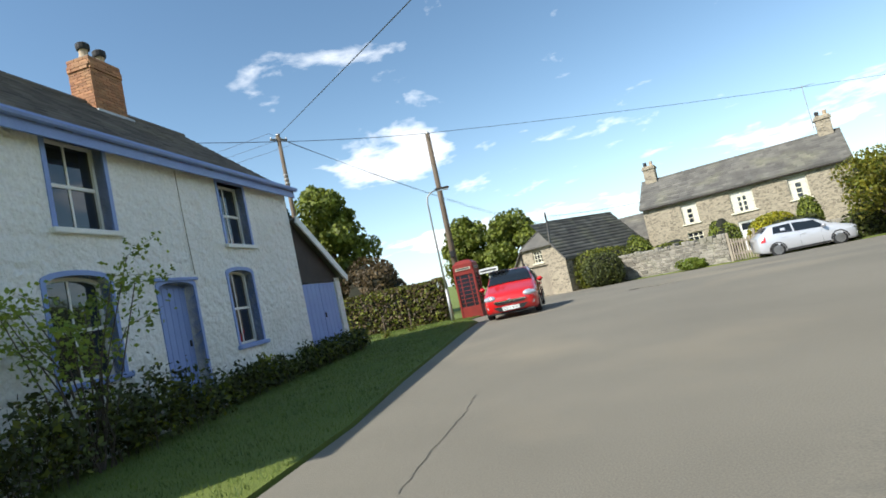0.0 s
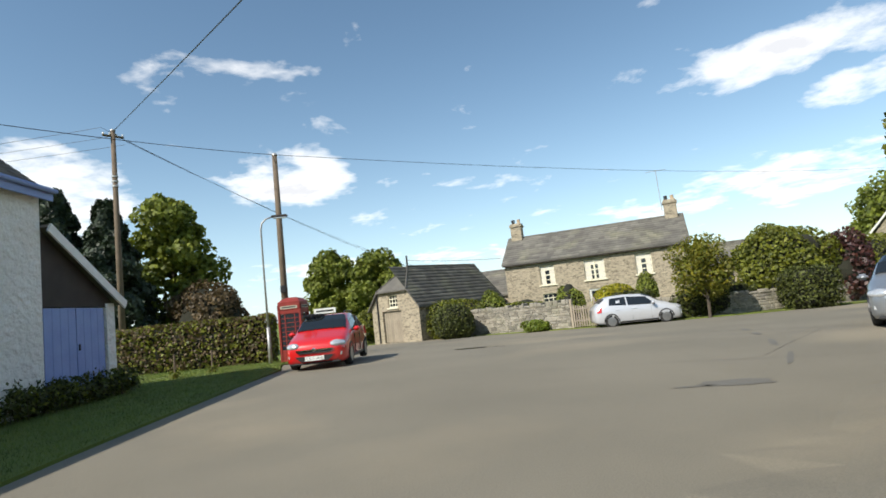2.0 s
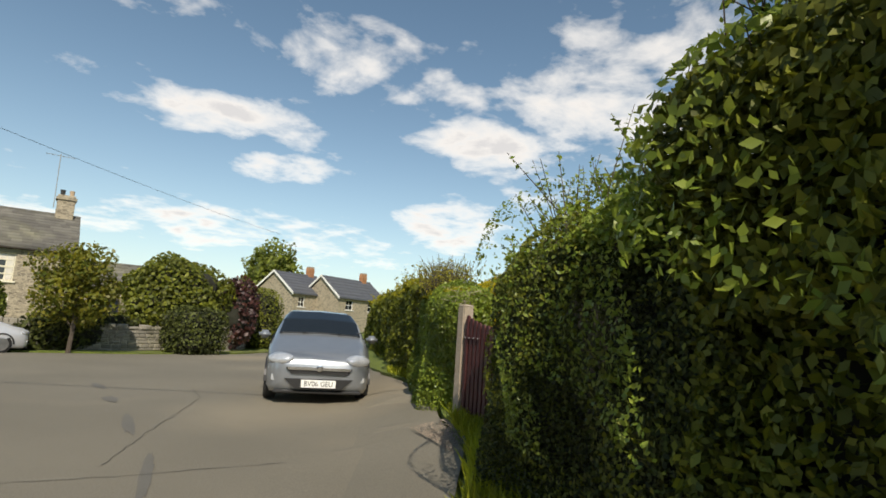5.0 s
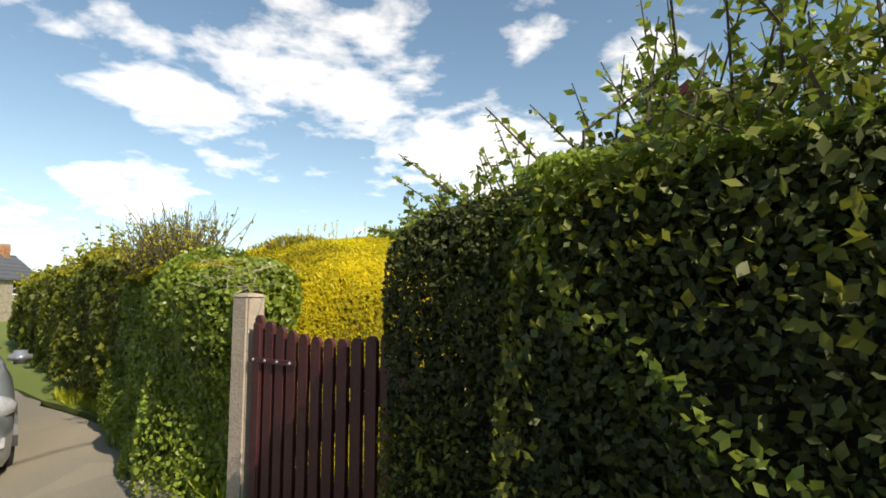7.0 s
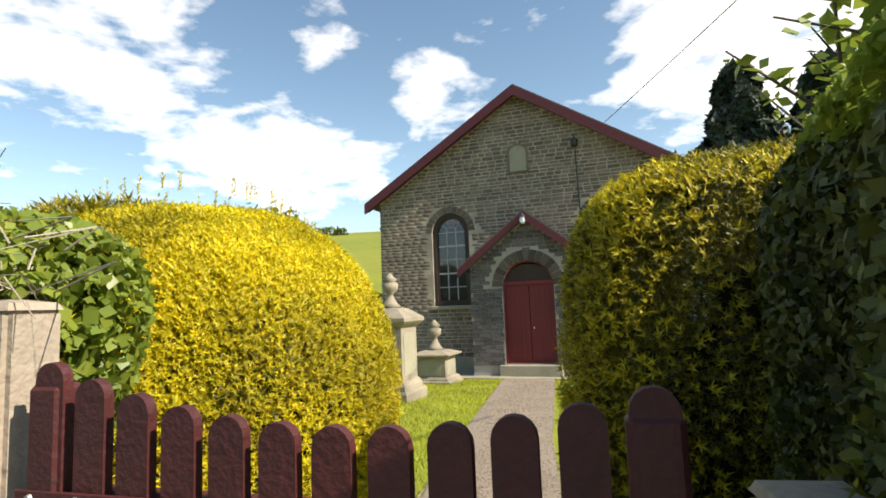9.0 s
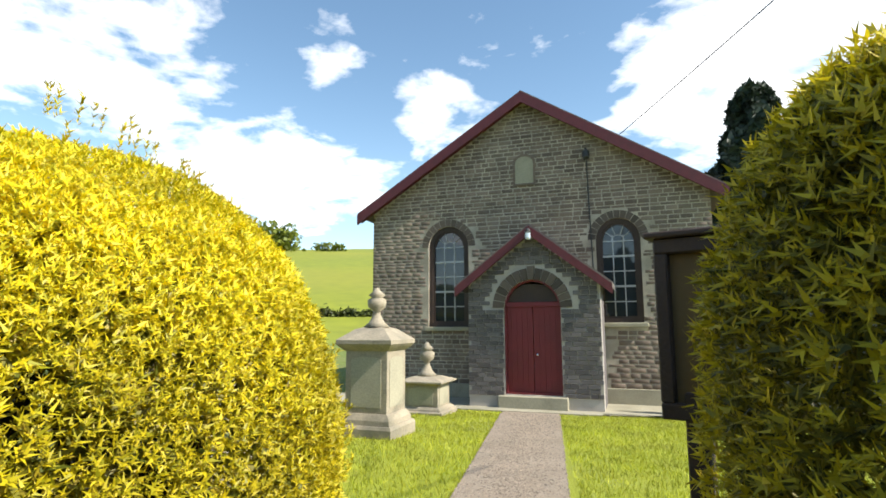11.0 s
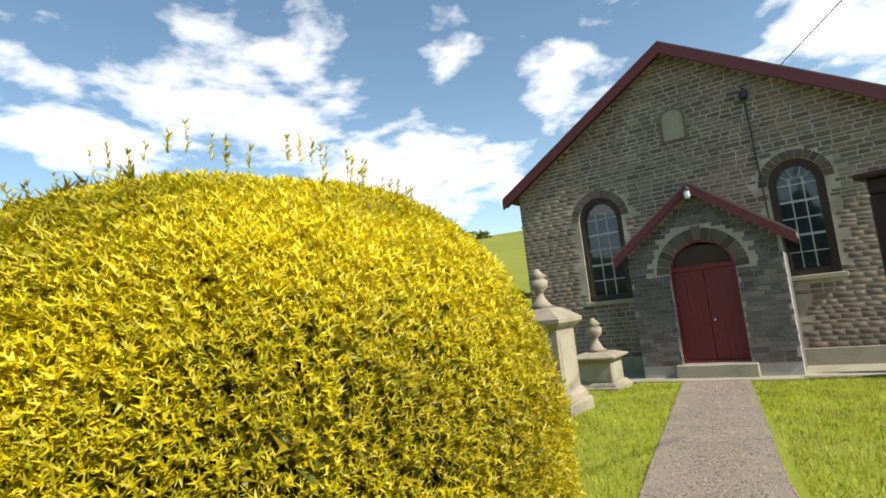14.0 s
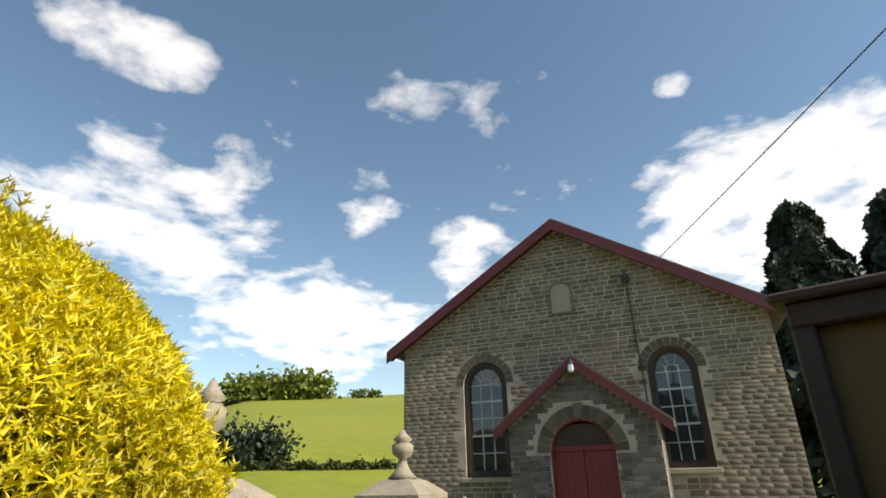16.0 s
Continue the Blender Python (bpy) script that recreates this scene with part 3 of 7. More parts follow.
VERGE = [(-2.75, 1.5), (-1.95, 4.1), (-1.5, 6.3), (-1.25, 9), (-0.8, 12.5), (-0.4, 15.6), (0.05, 18.2), (-0.35, 21.2), (0.6, 24), (-1.5, 24.6), (-9, 24.8), (-9, 18.2), (-4.2, 17.2), (-4.6, 14), (-5.3, 6.5), (-5.9, 1.5), (-7, -6), (-5.6, -6), (-4.55, -4)]
sheet("verge", VERGE, GRASS, 0.035, label="mown grass verge beside the road", category="grass", step=0.8, skirt=0.12)


def blades(name, poly, n, mat, seed, h, parent=None, lift=0.035, near=None):
    """Short grass blades over a piece of ground."""
    rng = np.random.default_rng(seed)
    xs, ys = [p[0] for p in poly], [p[1] for p in poly]
    pts = []
    while len(pts) < n:
        x, y = rng.uniform(min(xs), max(xs)), rng.uniform(min(ys), max(ys))
        inside = False
        for (x1, y1), (x2, y2) in zip(poly, poly[1:] + poly[:1]):
            if (y1 > y) != (y2 > y) and x < (x2 - x1) * (y - y1) / (y2 - y1) + x1:
                inside = not inside
        if inside:
            pts.append((x, y, land(x, y) + lift))
    c = np.array(pts)
    ang = rng.uniform(0, 6.28, n)
    wide = np.stack([np.cos(ang), np.sin(ang), 0 * ang], 1) * 0.006 * h / 0.06
    tip = c + np.stack([rng.normal(0, 0.4, n) * h, rng.normal(0, 0.4, n) * h, h * rng.uniform(0.5, 1.3, n)], 1)
    v = np.stack([c - wide, c + wide, tip], 1).reshape(-1, 3)
    ob = raw_mesh(name, v, np.arange(3 * n).reshape(-1, 3), mat, parent)
    return tagged(ob, "short green grass blades", "grass", kind="stuff")


# ---- house parts ----
def sash(parent, x0, x1, z0, z1, y=0.12, rise=0.0, frame_mat=WHITE_PAINT, lights=(2, 2), surround=None, sill=None, curtain=None, glass=WINDOW_GLASS, bar=0.035, group=""):
    """A sash window set y deep into a front wall that faces -y: frame, bars, panes, surround and sill."""
    w = new("window")
    w.parent = parent
    w.empty_display_size = 0.1
    outer = arch(x0, x1, z0, z1, rise)
    inner = scale_ring(outer, -0.05)
    part("frame", slab(outer, [inner], y - 0.03, y + 0.05), frame_mat, w)
    cols, rows = lights
    bm = bmesh.new()
    for c in range(1, cols):
        x = x0 + (x1 - x0) * c / cols
        box(x - bar / 2, x + bar / 2, y, y + 0.03, z0 + 0.05, z1 - 0.04, bm=bm)
    for r in range(1, rows):
        z = z0 + (z1 - rise * 0.4 - z0) * r / rows
        k = bar * (0.8 if r * 2 == rows else 0.5)
        box(x0 + 0.04, x1 - 0.04, y - 0.012, y + 0.042, z - k, z + k, bm=bm)
    if len(bm.verts):
        part("glazing", bm, frame_mat, w)
    part("pane", slab(inner, [], y + 0.015, y + 0.022), glass, w)
    if surround:
        part("surround", slab(scale_ring(outer, 0.075), [outer], -0.02, y + 0.02), surround, w)
    if sill:
        part("sill", box(x0 - 0.12, x1 + 0.12, -0.09, y + 0.03, z0 - 0.1, z0 - 0.012, 0.012), sill, w)
    if curtain:
        for ca, cb in ((x0 + 0.06, x0 + (x1 - x0) * 0.33), (x1 - (x1 - x0) * 0.33, x1 - 0.06)):
            part("curtain", box(ca, cb, y + 0.008, y + 0.013, z0 + 0.06, z1 - 0.06), curtain, w)
        part("blind", box(x0 + 0.06, x1 - 0.06, y + 0.004, y + 0.0075, z1 - (z1 - z0) * 0.25, z1 - 0.06), curtain, w)
    return w


def slates(x0, x1, ya, za, yb, zb, mat, parent, seed, course=0.28, wide=0.3, thick=0.014, name="slate_course"):
    """Overlapping slates on a roof slope that runs from the eaves (ya, za) up to the ridge (yb, zb)."""
    rng = np.random.default_rng(seed)
    up = np.array([0, yb - ya, zb - za])
    length = np.linalg.norm(up)
    up = up / length
    nrm = np.cross([1.0, 0, 0], up)
    if nrm[2] < 0:
        nrm = -nrm
    V, Fs = [], []
    for r in range(int(length / course) + 1):
        x = x0 - rng.uniform(0, wide)
        while x < x1:
            w = wide * rng.uniform(0.75, 1.2)
            a, b = max(x, x0), min(x + w - 0.006, x1)
            x += w
            if b - a < 0.03:
                continue
            s0, s1 = r * course + rng.uniform(-0.012, 0.012), min((r + 1) * course + 0.03, length)
            base = np.array([0, ya, za])
            lo = base + up * s0 + nrm * (thick * 2 + rng.uniform(0, 0.006))
            hi = base + up * s1 + nrm * thick * 0.6
            i = len(V)
            for p, q in ((lo, a), (lo, b), (hi, b), (hi, a), (lo - nrm * thick * 1.6, a), (lo - nrm * thick * 1.6, b)):
                V.append(p + [q, 0, 0])
            Fs += [(i, i + 1, i + 2, i + 3), (i + 4, i + 5, i + 1, i)]
    return raw_mesh(name, np.array(V), np.array(Fs), mat, parent)


def gable_roof(parent, x0, x1, y0, y1, ze, zr, mat, seed, over=0.25, course=0.3, wide=0.3, name="roof"):
    ym = (y0 + y1) / 2
    k = (zr - ze) / (ym - y0)
    roof = new(name)
    roof.parent = parent
    bm = bmesh.new()
    t = 0.1
    prof = [(y0 - over, ze - over * k), (ym, zr), (y1 + over, ze - over * k), (y1 + over, ze - over * k - t), (ym, zr - t), (y0 - over, ze - over * k - t)]
    a = [bm.verts.new((x0, y, z)) for y, z in prof]
    b = [bm.verts.new((x1, y, z)) for y, z in prof]
    for i in range(6):
        bm.faces.new((a[i], a[(i + 1) % 6], b[(i + 1) % 6], b[i]))
    for q in (a, b):
        bm.faces.new((q[0], q[1], q[4], q[5]))
        bm.faces.new((q[1], q[2], q[3], q[4]))
    part("roof_deck", bm, mat, roof)
    slates(x0, x1, y0 - over, ze - over * k, ym, zr, mat, roof, seed, course, wide)
    slates(x0, x1, y1 + over, ze - over * k, ym, zr, mat, roof, seed + 1, course * 1.5, wide * 2)
    bm = tube([(x0, ym, zr + 0.01), (x1, ym, zr + 0.01)], 0.07, 8)
    part("ridge_tile", bm, mat, roof)
    return roof


def gable_shell(parent, x0, x1, y0, y1, ze, zr, holes, mat, thick=0.4, z0=-0.3, name="wall"):
    part(name, slab([(x0, z0), (x1, z0), (x1, ze), (x0, ze)], holes, y0, y0 + thick), mat, parent)
    part(name, slab([(x0, z0), (x1, z0), (x1, ze), (x0, ze)], [], y1 - thick, y1), mat, parent)
    ym = (y0 + y1) / 2
    turn = Matrix.Rotation(radians(90), 4, "Z")
    ring = [(y0 + thick, z0), (y1 - thick, z0), (y1 - thick, ze), (ym, zr - 0.12), (y0 + thick, ze)]
    for x in (x0 + thick, x1):
        part(name, slab(ring, [], 0, thick, m=Matrix.Translation((x, 0, 0)) @ turn), mat, parent)


def bricks_round(parent, w, d, h, mat, joint, seed=1, bl=0.215, bh=0.066, name="brick_course"):
    """A brick stack with raised courses."""
    part("shaft", box(-w / 2 + 0.012, w / 2 - 0.012, -d / 2 + 0.012, d / 2 - 0.012, 0, h), joint, parent)
    rng = np.random.default_rng(seed)
    bm = bmesh.new()
    for r in range(int(h / (bh + 0.01))):
        z = r * (bh + 0.01)
        grow = 0.03 if r in (int(h / (bh + 0.01)) - 3, int(h / (bh + 0.01)) - 4) else 0
        for s, (lw, ax) in enumerate(((w, 0), (d, 1), (w, 0), (d, 1))):
            x = -lw / 2 - (bl / 2 if r % 2 else 0)
            while x < lw / 2 - 0.02:
                a, b = max(x, -lw / 2), min(x + bl, lw / 2)
                x += bl + 0.01
                if b - a < 0.04:
                    continue
                o = (d if ax == 0 else w) / 2
                e = grow + rng.uniform(-0.003, 0.003)
                m = Matrix.Rotation(math.pi / 2 * s, 4, "Z")
                box(a, b, -o - e, -o + 0.03, z, z + bh, bm=bm, m=m)
    part(name, bm, mat, parent)


# ---- white cottage ----
COTTAGE_Z = 0.3

def cottage():
    c = thing("cottage", pose(-5.47, 7.14, COTTAGE_Z, 0, 0, 81.6), "whitewashed stone cottage with blue painted windows and slate roof", "house")
    L0, L1, D, E, Rg = -5.0, 7.55, 5.6, 4.72, 7.0
    win = [(0.25, 1.3, 3.12, 4.55, 0.0), (-0.1, 1.0, 0.85, 2.4, 0.13), (4.42, 5.4, 3.02, 4.42, 0.0), (4.2, 5.12, 0.8, 2.42, 0.1), (-3.9, -2.9, 3.12, 4.55, 0.0), (-4.0, -2.95, 0.85, 2.4, 0.13)]
    holes = [arch(a, b, z0, z1, r) for a, b, z0, z1, r in win]
    door = arch(2.05, 3.0, 0.02, 2.22, 0.1)
    gable_shell(c, L0, L1, 0, D, E, Rg, holes + [door], WHITEWASH, 0.45, -0.7)
    for a, b, z0, z1, r in win:
        sash(c, a, b, z0, z1, 0.2, r, WHITE_PAINT, (2, 2), BLUE_PAINT, BLUE_PAINT if z0 < 2 else WHITE_PAINT)
    d = new("door")
    d.parent = c
    part("surround", slab(scale_ring(door, 0.07), [door], -0.02, 0.22), BLUE_PAINT, d)
    for i in range(6):
        part("plank", box(2.06 + i * 0.157, 2.06 + (i + 1) * 0.157 - 0.008, 0.2, 0.24, 0.04, 2.14, 0.004), BLUE_PAINT, d)
    part("door_backing", slab(door, [], 0.24, 0.26), BLUE_PAINT, d)
    part("hood", box(1.93, 3.12, -0.06, 0.06, 2.24, 2.3, 0.01), BLUE_PAINT, d)
    part("latch", box(2.88, 2.92, 0.17, 0.2, 1.0, 1.12, 0.004), BLACK_PLASTIC, d)
    part("red_blind", box(4.28, 5.05, 0.26, 0.28, 0.86, 1.25), RED_CLOTH, c, "red cloth behind the glass")
    roof = gable_roof(c, L0 - 0.1, L1 + 0.12, 0, D, E, Rg, SLATE, 3, 0.22, 0.23, 0.27)
    part("gutter", tube([(L0 - 0.1, -0.3, E - 0.12), (L1 + 0.14, -0.3, E - 0.12)], 0.06, 8), BLUE_PAINT, c, "blue painted gutter")
    part("fascia", box(L0 - 0.1, L1 + 0.13, -0.24, -0.2, E - 0.34, E - 0.06, 0.005), BLUE_PAINT, c, "blue fascia board")
    part("cable", tube([(3.05, -0.02, 4.45), (3.06, -0.025, 3.2), (3.1, -0.02, 2.35)], 0.008, 5), SANDSTONE, c)
    stack = new("chimney")
    stack.parent = c
    stack.location = (4.72, D / 2, Rg - 0.35)
    bricks_round(stack, 0.95, 0.6, 1.45, BRICK, MORTAR, 4)
    for x in (-0.24, 0.24):
        pot = part("chimney_pot", lathe([(0.11, 1.44), (0.12, 1.52), (0.1, 1.6), (0.1, 1.72)], 12), CLAY, stack)
        pot.location.x = x
        cap = part("pot_cowl", lathe([(0.14, 1.72), (0.15, 1.76), (0.15, 1.86), (0.1, 1.9)], 12), SOOT, stack)
        cap.location.x = x
    part("flashing", box(-0.55, 0.55, -0.42, 0.42, -0.05, 0.1, 0.01), STEEL, stack)
    # lean-to store at the end of the cottage
    s = thing("lean_to_store", pose(-5.47, 7.14, COTTAGE_Z, 0, 0, 81.6), "lean-to store with blue double doors and dark boarded gable", "shed")
    a, b = 7.6, 10.25
    part("wall", box(b - 0.35, b, 0.02, 3.4, -0.7, 2.1), WHITEWASH, s)
    part("wall", box(a, b - 0.35, 3.05, 3.4, -0.7, 2.3), WHITEWASH, s)
    part("gable_boarding", slab([(a, 2.0), (b - 0.02, 2.0), (b - 0.02, 2.12), (a, 3.75)], [], 0.05, 0.12), DARK_BOARD, s, "dark stained boarded gable")
    for k in range(2):
        leaf = new("door")
        leaf.parent = s
        for i in range(4):
            x = a + 0.06 + k * 1.1 + i * 0.27
            part("plank", box(x, x + 0.262, 0.06, 0.1, -0.2, 1.98, 0.004), BLUE_PAINT, leaf)
        part("rail", box(a + 0.1 + k * 1.1, a + 1.1 + k * 1.1, 0.1, 0.13, 1.5, 1.62), BLUE_PAINT, leaf)
    part("door_handle", box(a + 1.2, a + 1.23, 0.02, 0.06, 0.95, 1.1, 0.005), BLACK_PLASTIC, s)
    bm = bmesh.new()
    box(0, 3.35, -0.15, 3.5, 0, 0.07, bm=bm, m=Matrix.Translation((a, 0, 3.8)) @ Matrix.Rotation(radians(31.5), 4, "Y"))
    part("roof", bm, SLATE, s)
    bm = bmesh.new()
    box(0, 3.35, -0.2, -0.15, -0.12, 0.09, bm=bm, m=Matrix.Translation((a, 0, 3.8)) @ Matrix.Rotation(radians(31.5), 4, "Y"))
    part("barge_board", bm, WHITE_PAINT, s, "pale painted barge board")


cottage()


# ---- stone farmhouse ----
def stone_stack(parent, x, y, z, w, d, h):
    st = new("chimney")
    st.parent = parent
    st.location = (x, y, z)
    part("shaft", box(-w / 2, w / 2, -d / 2, d / 2, 0, h, 0.02), FARM_STONE, st)
    part("cap_course", box(-w / 2 - 0.07, w / 2 + 0.07, -d / 2 - 0.07, d / 2 + 0.07, h - 0.3, h - 0.12, 0.02), FARM_STONE, st)
    for k in (-0.22, 0.22):
        pot = part("chimney_pot", lathe([(0.13, h - 0.02), (0.12, h + 0.1), (0.14, h + 0.32)], 10), CLAY if k > 0 else SOOT, st)
        pot.location.x = k
    return st


def farmhouse():
    f = thing("farmhouse", pose(13.36, 40.74, -0.6, 0, 0, -29.7), "two-storey grey stone farmhouse with slate roof and cream sash windows", "house")
    Z = 0.6
    win = [(2.55, 3.6, 2.05 + Z, 3.45 + Z), (5.7, 7.1, 2.05 + Z, 3.45 + Z), (9.15, 10.2, 2.05 + Z, 3.45 + Z)]
    low = [(2.6, 3.6, 0.75, 2.0), (9.2, 10.15, 0.8, 2.0)]
    door = (5.85, 6.85, 0.02, 2.0)
    holes = [arch(*w, 0) for w in win + low + [door]]
    gable_shell(f, 0, 12.6, 0, 5.6, 4.65, 6.6, holes, FARM_STONE, 0.5)
    for i, w in enumerate(win):
        sash(f, *w, 0.12, 0, CREAM_PAINT, (4 if i == 1 else 3, 4), None, CREAM_PAINT, CURTAIN, bar=0.05)
        part("lintel", box(w[0] - 0.15, w[1] + 0.15, -0.02, 0.1, w[3] + 0.01, w[3] + 0.16, 0.01), SANDSTONE, f)
    part("mullion", box(6.34, 6.46, 0.05, 0.2, 1.96 + Z, 3.37 + Z, 0.005), CREAM_PAINT, f)
    for w in low:
        sash(f, *w, 0.12, 0, CREAM_PAINT, (3, 4), None, CREAM_PAINT, None, bar=0.05)
    d = new("door")
    d.parent = f
    part("frame", slab(arch(*door, 0), [scale_ring(arch(*door, 0), -0.08)], 0.05, 0.15), WHITE_PAINT, d)
    part("leaf", slab(scale_ring(arch(*door, 0), -0.08), [[(6.0, 1.4), (6.7, 1.4), (6.7, 1.85), (6.0, 1.85)]], 0.1, 0.14), WHITE_PAINT, d)
    part("pane", box(6.0, 6.7, 0.12, 0.13, 1.4, 1.85), WINDOW_GLASS, d)
    part("date_stone", box(6.25, 6.6, -0.03, 0.05, 4.22, 4.42, 0.01), SANDSTONE, f)
    gable_roof(f, -0.15, 12.75, 0, 5.6, 4.65, 6.6, SLATE_GREY, 11, 0.3, 0.3, 0.5)
    part("eaves_board", box(-0.1, 12.7, -0.28, -0.2, 4.27, 4.41, 0.01), DARK_BOARD, f)
    stone_stack(f, 0.62, 2.8, 6.0, 0.85, 0.75, 1.75)
    st = stone_stack(f, 11.95, 2.8, 6.0, 0.85, 0.75, 1.75)
    part("aerial", tube([(-0.55, 0, 1.0), (-0.6, 0, 4.1)], 0.025, 6), STEEL, st, "thin television aerial mast")
    bm = tube([(-1.3, 0, 4.0), (0.1, 0, 4.0)], 0.015, 5)
    for i in range(6):
        tube([(-1.25 + i * 0.26, -0.2, 4.0), (-1.25 + i * 0.26, 0.2, 4.0)], 0.01, 4, bm)
    part("aerial_head", bm, STEEL, st)
    # lower wings
    for name, x0, x1, y0, y1, ze, zr, seed in (("wing", 12.6, 18.0, 1.2, 5.4, 2.9, 4.2, 21), ("wing", -5.0, -0.1, 1.0, 6.2, 2.45, 4.3, 25)):
        w = thing(name, pose(13.36, 40.74, -0.6, 0, 0, -29.7), "low stone outbuilding wing with slate roof joined to the farmhouse", "outbuilding", "farm wings")
        hole = [arch(x0 + 1.4, x0 + 2.4, 1.0, 2.1, 0)]
        gable_shell(w, x0, x1, y0, y1, ze, zr, hole, FARM_STONE, 0.4)
        sash(w, x0 + 1.4, x0 + 2.4, 1.0, 2.1, 0.12, 0, DARK_BOARD, (2, 2))
        gable_roof(w, x0, x1, y0, y1, ze, zr, SLATE_GREY, seed, 0.2, 0.32, 0.5)


farmhouse()


def barn():
    b = thing("stone_barn", pose(3.27, 37.55, -0.6, 0, 0, -50.7), "stone barn with half-hipped slate roof and weathered plank doors", "barn")
    W, D, E, Hh, Rz = 4.3, 8.5, 2.35, 3.25, 4.75
    k = (Rz - E) / (W / 2)
    cut = (Hh - E) / k
    holes = [arch(1.65, 2.45, 2.2, 2.98, 0), arch(1.0, 2.75, 0.0, 1.98, 0)]
    ring = [(0, -0.3), (W, -0.3), (W, E), (W - cut, Hh), (cut, Hh), (0, E)]
    part("wall", slab(ring, holes, 0, 0.45), FARM_STONE, b)
    part("wall", slab([(0, -0.3), (W, -0.3), (W, E), (W / 2, Rz - 0.1), (0, E)], [], D - 0.45, D), FARM_STONE, b)
    turn = Matrix.Rotation(radians(90), 4, "Z")
    for x in (0.45, W):
        part("wall", slab([(0.45, -0.3), (D - 0.45, -0.3), (D - 0.45, E), (0.45, E)], [], 0, 0.45, m=Matrix.Translation((x, 0, 0)) @ turn), FARM_STONE, b)
    sash(b, 1.65, 2.45, 2.2, 2.98, 0.1, 0, CREAM_PAINT, (3, 3), None, CREAM_PAINT, bar=0.05)
    for i in range(9):
        part("door_plank", box(1.02 + i * 0.191, 1.02 + (i + 1) * 0.191 - 0.012, 0.12, 0.17, 0.02, 1.96, 0.005), GREY_WOOD, b)
    part("door_lintel", box(0.85, 2.9, -0.01, 0.2, 1.99, 2.14, 0.01), GREY_WOOD, b)
    part("downpipe", tube([(0.62, -0.06, 0.0), (0.62, -0.06, 3.1)], 0.05, 8), BLACK_PLASTIC, b)
    roof = new("roof")
    roof.parent = b
    o, t = 0.22, 0.09
    ez = E - o * k
    cx, hz = cut - o, Hh - 0.02
    pts = [(-o, -o, ez), (cut - 0.05, -o, Hh), (W - cut + 0.05, -o, Hh), (W + o, -o, ez), (W + o, D, ez), (-o, D, ez), (W / 2, 1.5, Rz), (W / 2, D, Rz)]
    bm = bmesh.new()
    top = [bm.verts.new(p) for p in pts]
    low = [bm.verts.new((p[0], p[1], p[2] - t)) for p in pts]
    for q in ((0, 1, 6, 7, 5), (1, 2, 6), (2, 3, 4, 7, 6)):
        bm.faces.new([top[i] for i in q])
        bm.faces.new([low[i] for i in q[::-1]])
    rim = [0, 1, 2, 3, 4, 7, 5]
    for i, j in zip(rim, rim[1:] + rim[:1]):
        bm.faces.new((top[i], low[i], low[j], top[j]))
    part("roof_slope", bm, SLATE_GREY, roof)
    spin = slates(0.0, D + 0.2, -W - o, ez, -W / 2, Rz, SLATE_GREY, roof, 31, 0.3, 0.5, name="slate_course")
    spin.matrix_basis = Matrix.Translation((0, -0.2, 0)) @ Matrix.Rotation(radians(90), 4, "Z")
    part("ridge_tile", tube([(W / 2, 1.5, Rz + 0.03), (W / 2, D, Rz + 0.03)], 0.06, 6), SLATE_GREY, roof)
    for x in (cut - 0.05, W - cut + 0.05):
        part("hip_tile", tube([(x, -o, Hh + 0.02), (W / 2, 1.5, Rz + 0.04)], 0.045, 6), SLATE_GREY, roof)
    part("finial", tube([(W / 2, 1.5, Rz), (W / 2, 1.5, Rz + 0.7)], 0.06, 6), SOOT, roof)


barn()


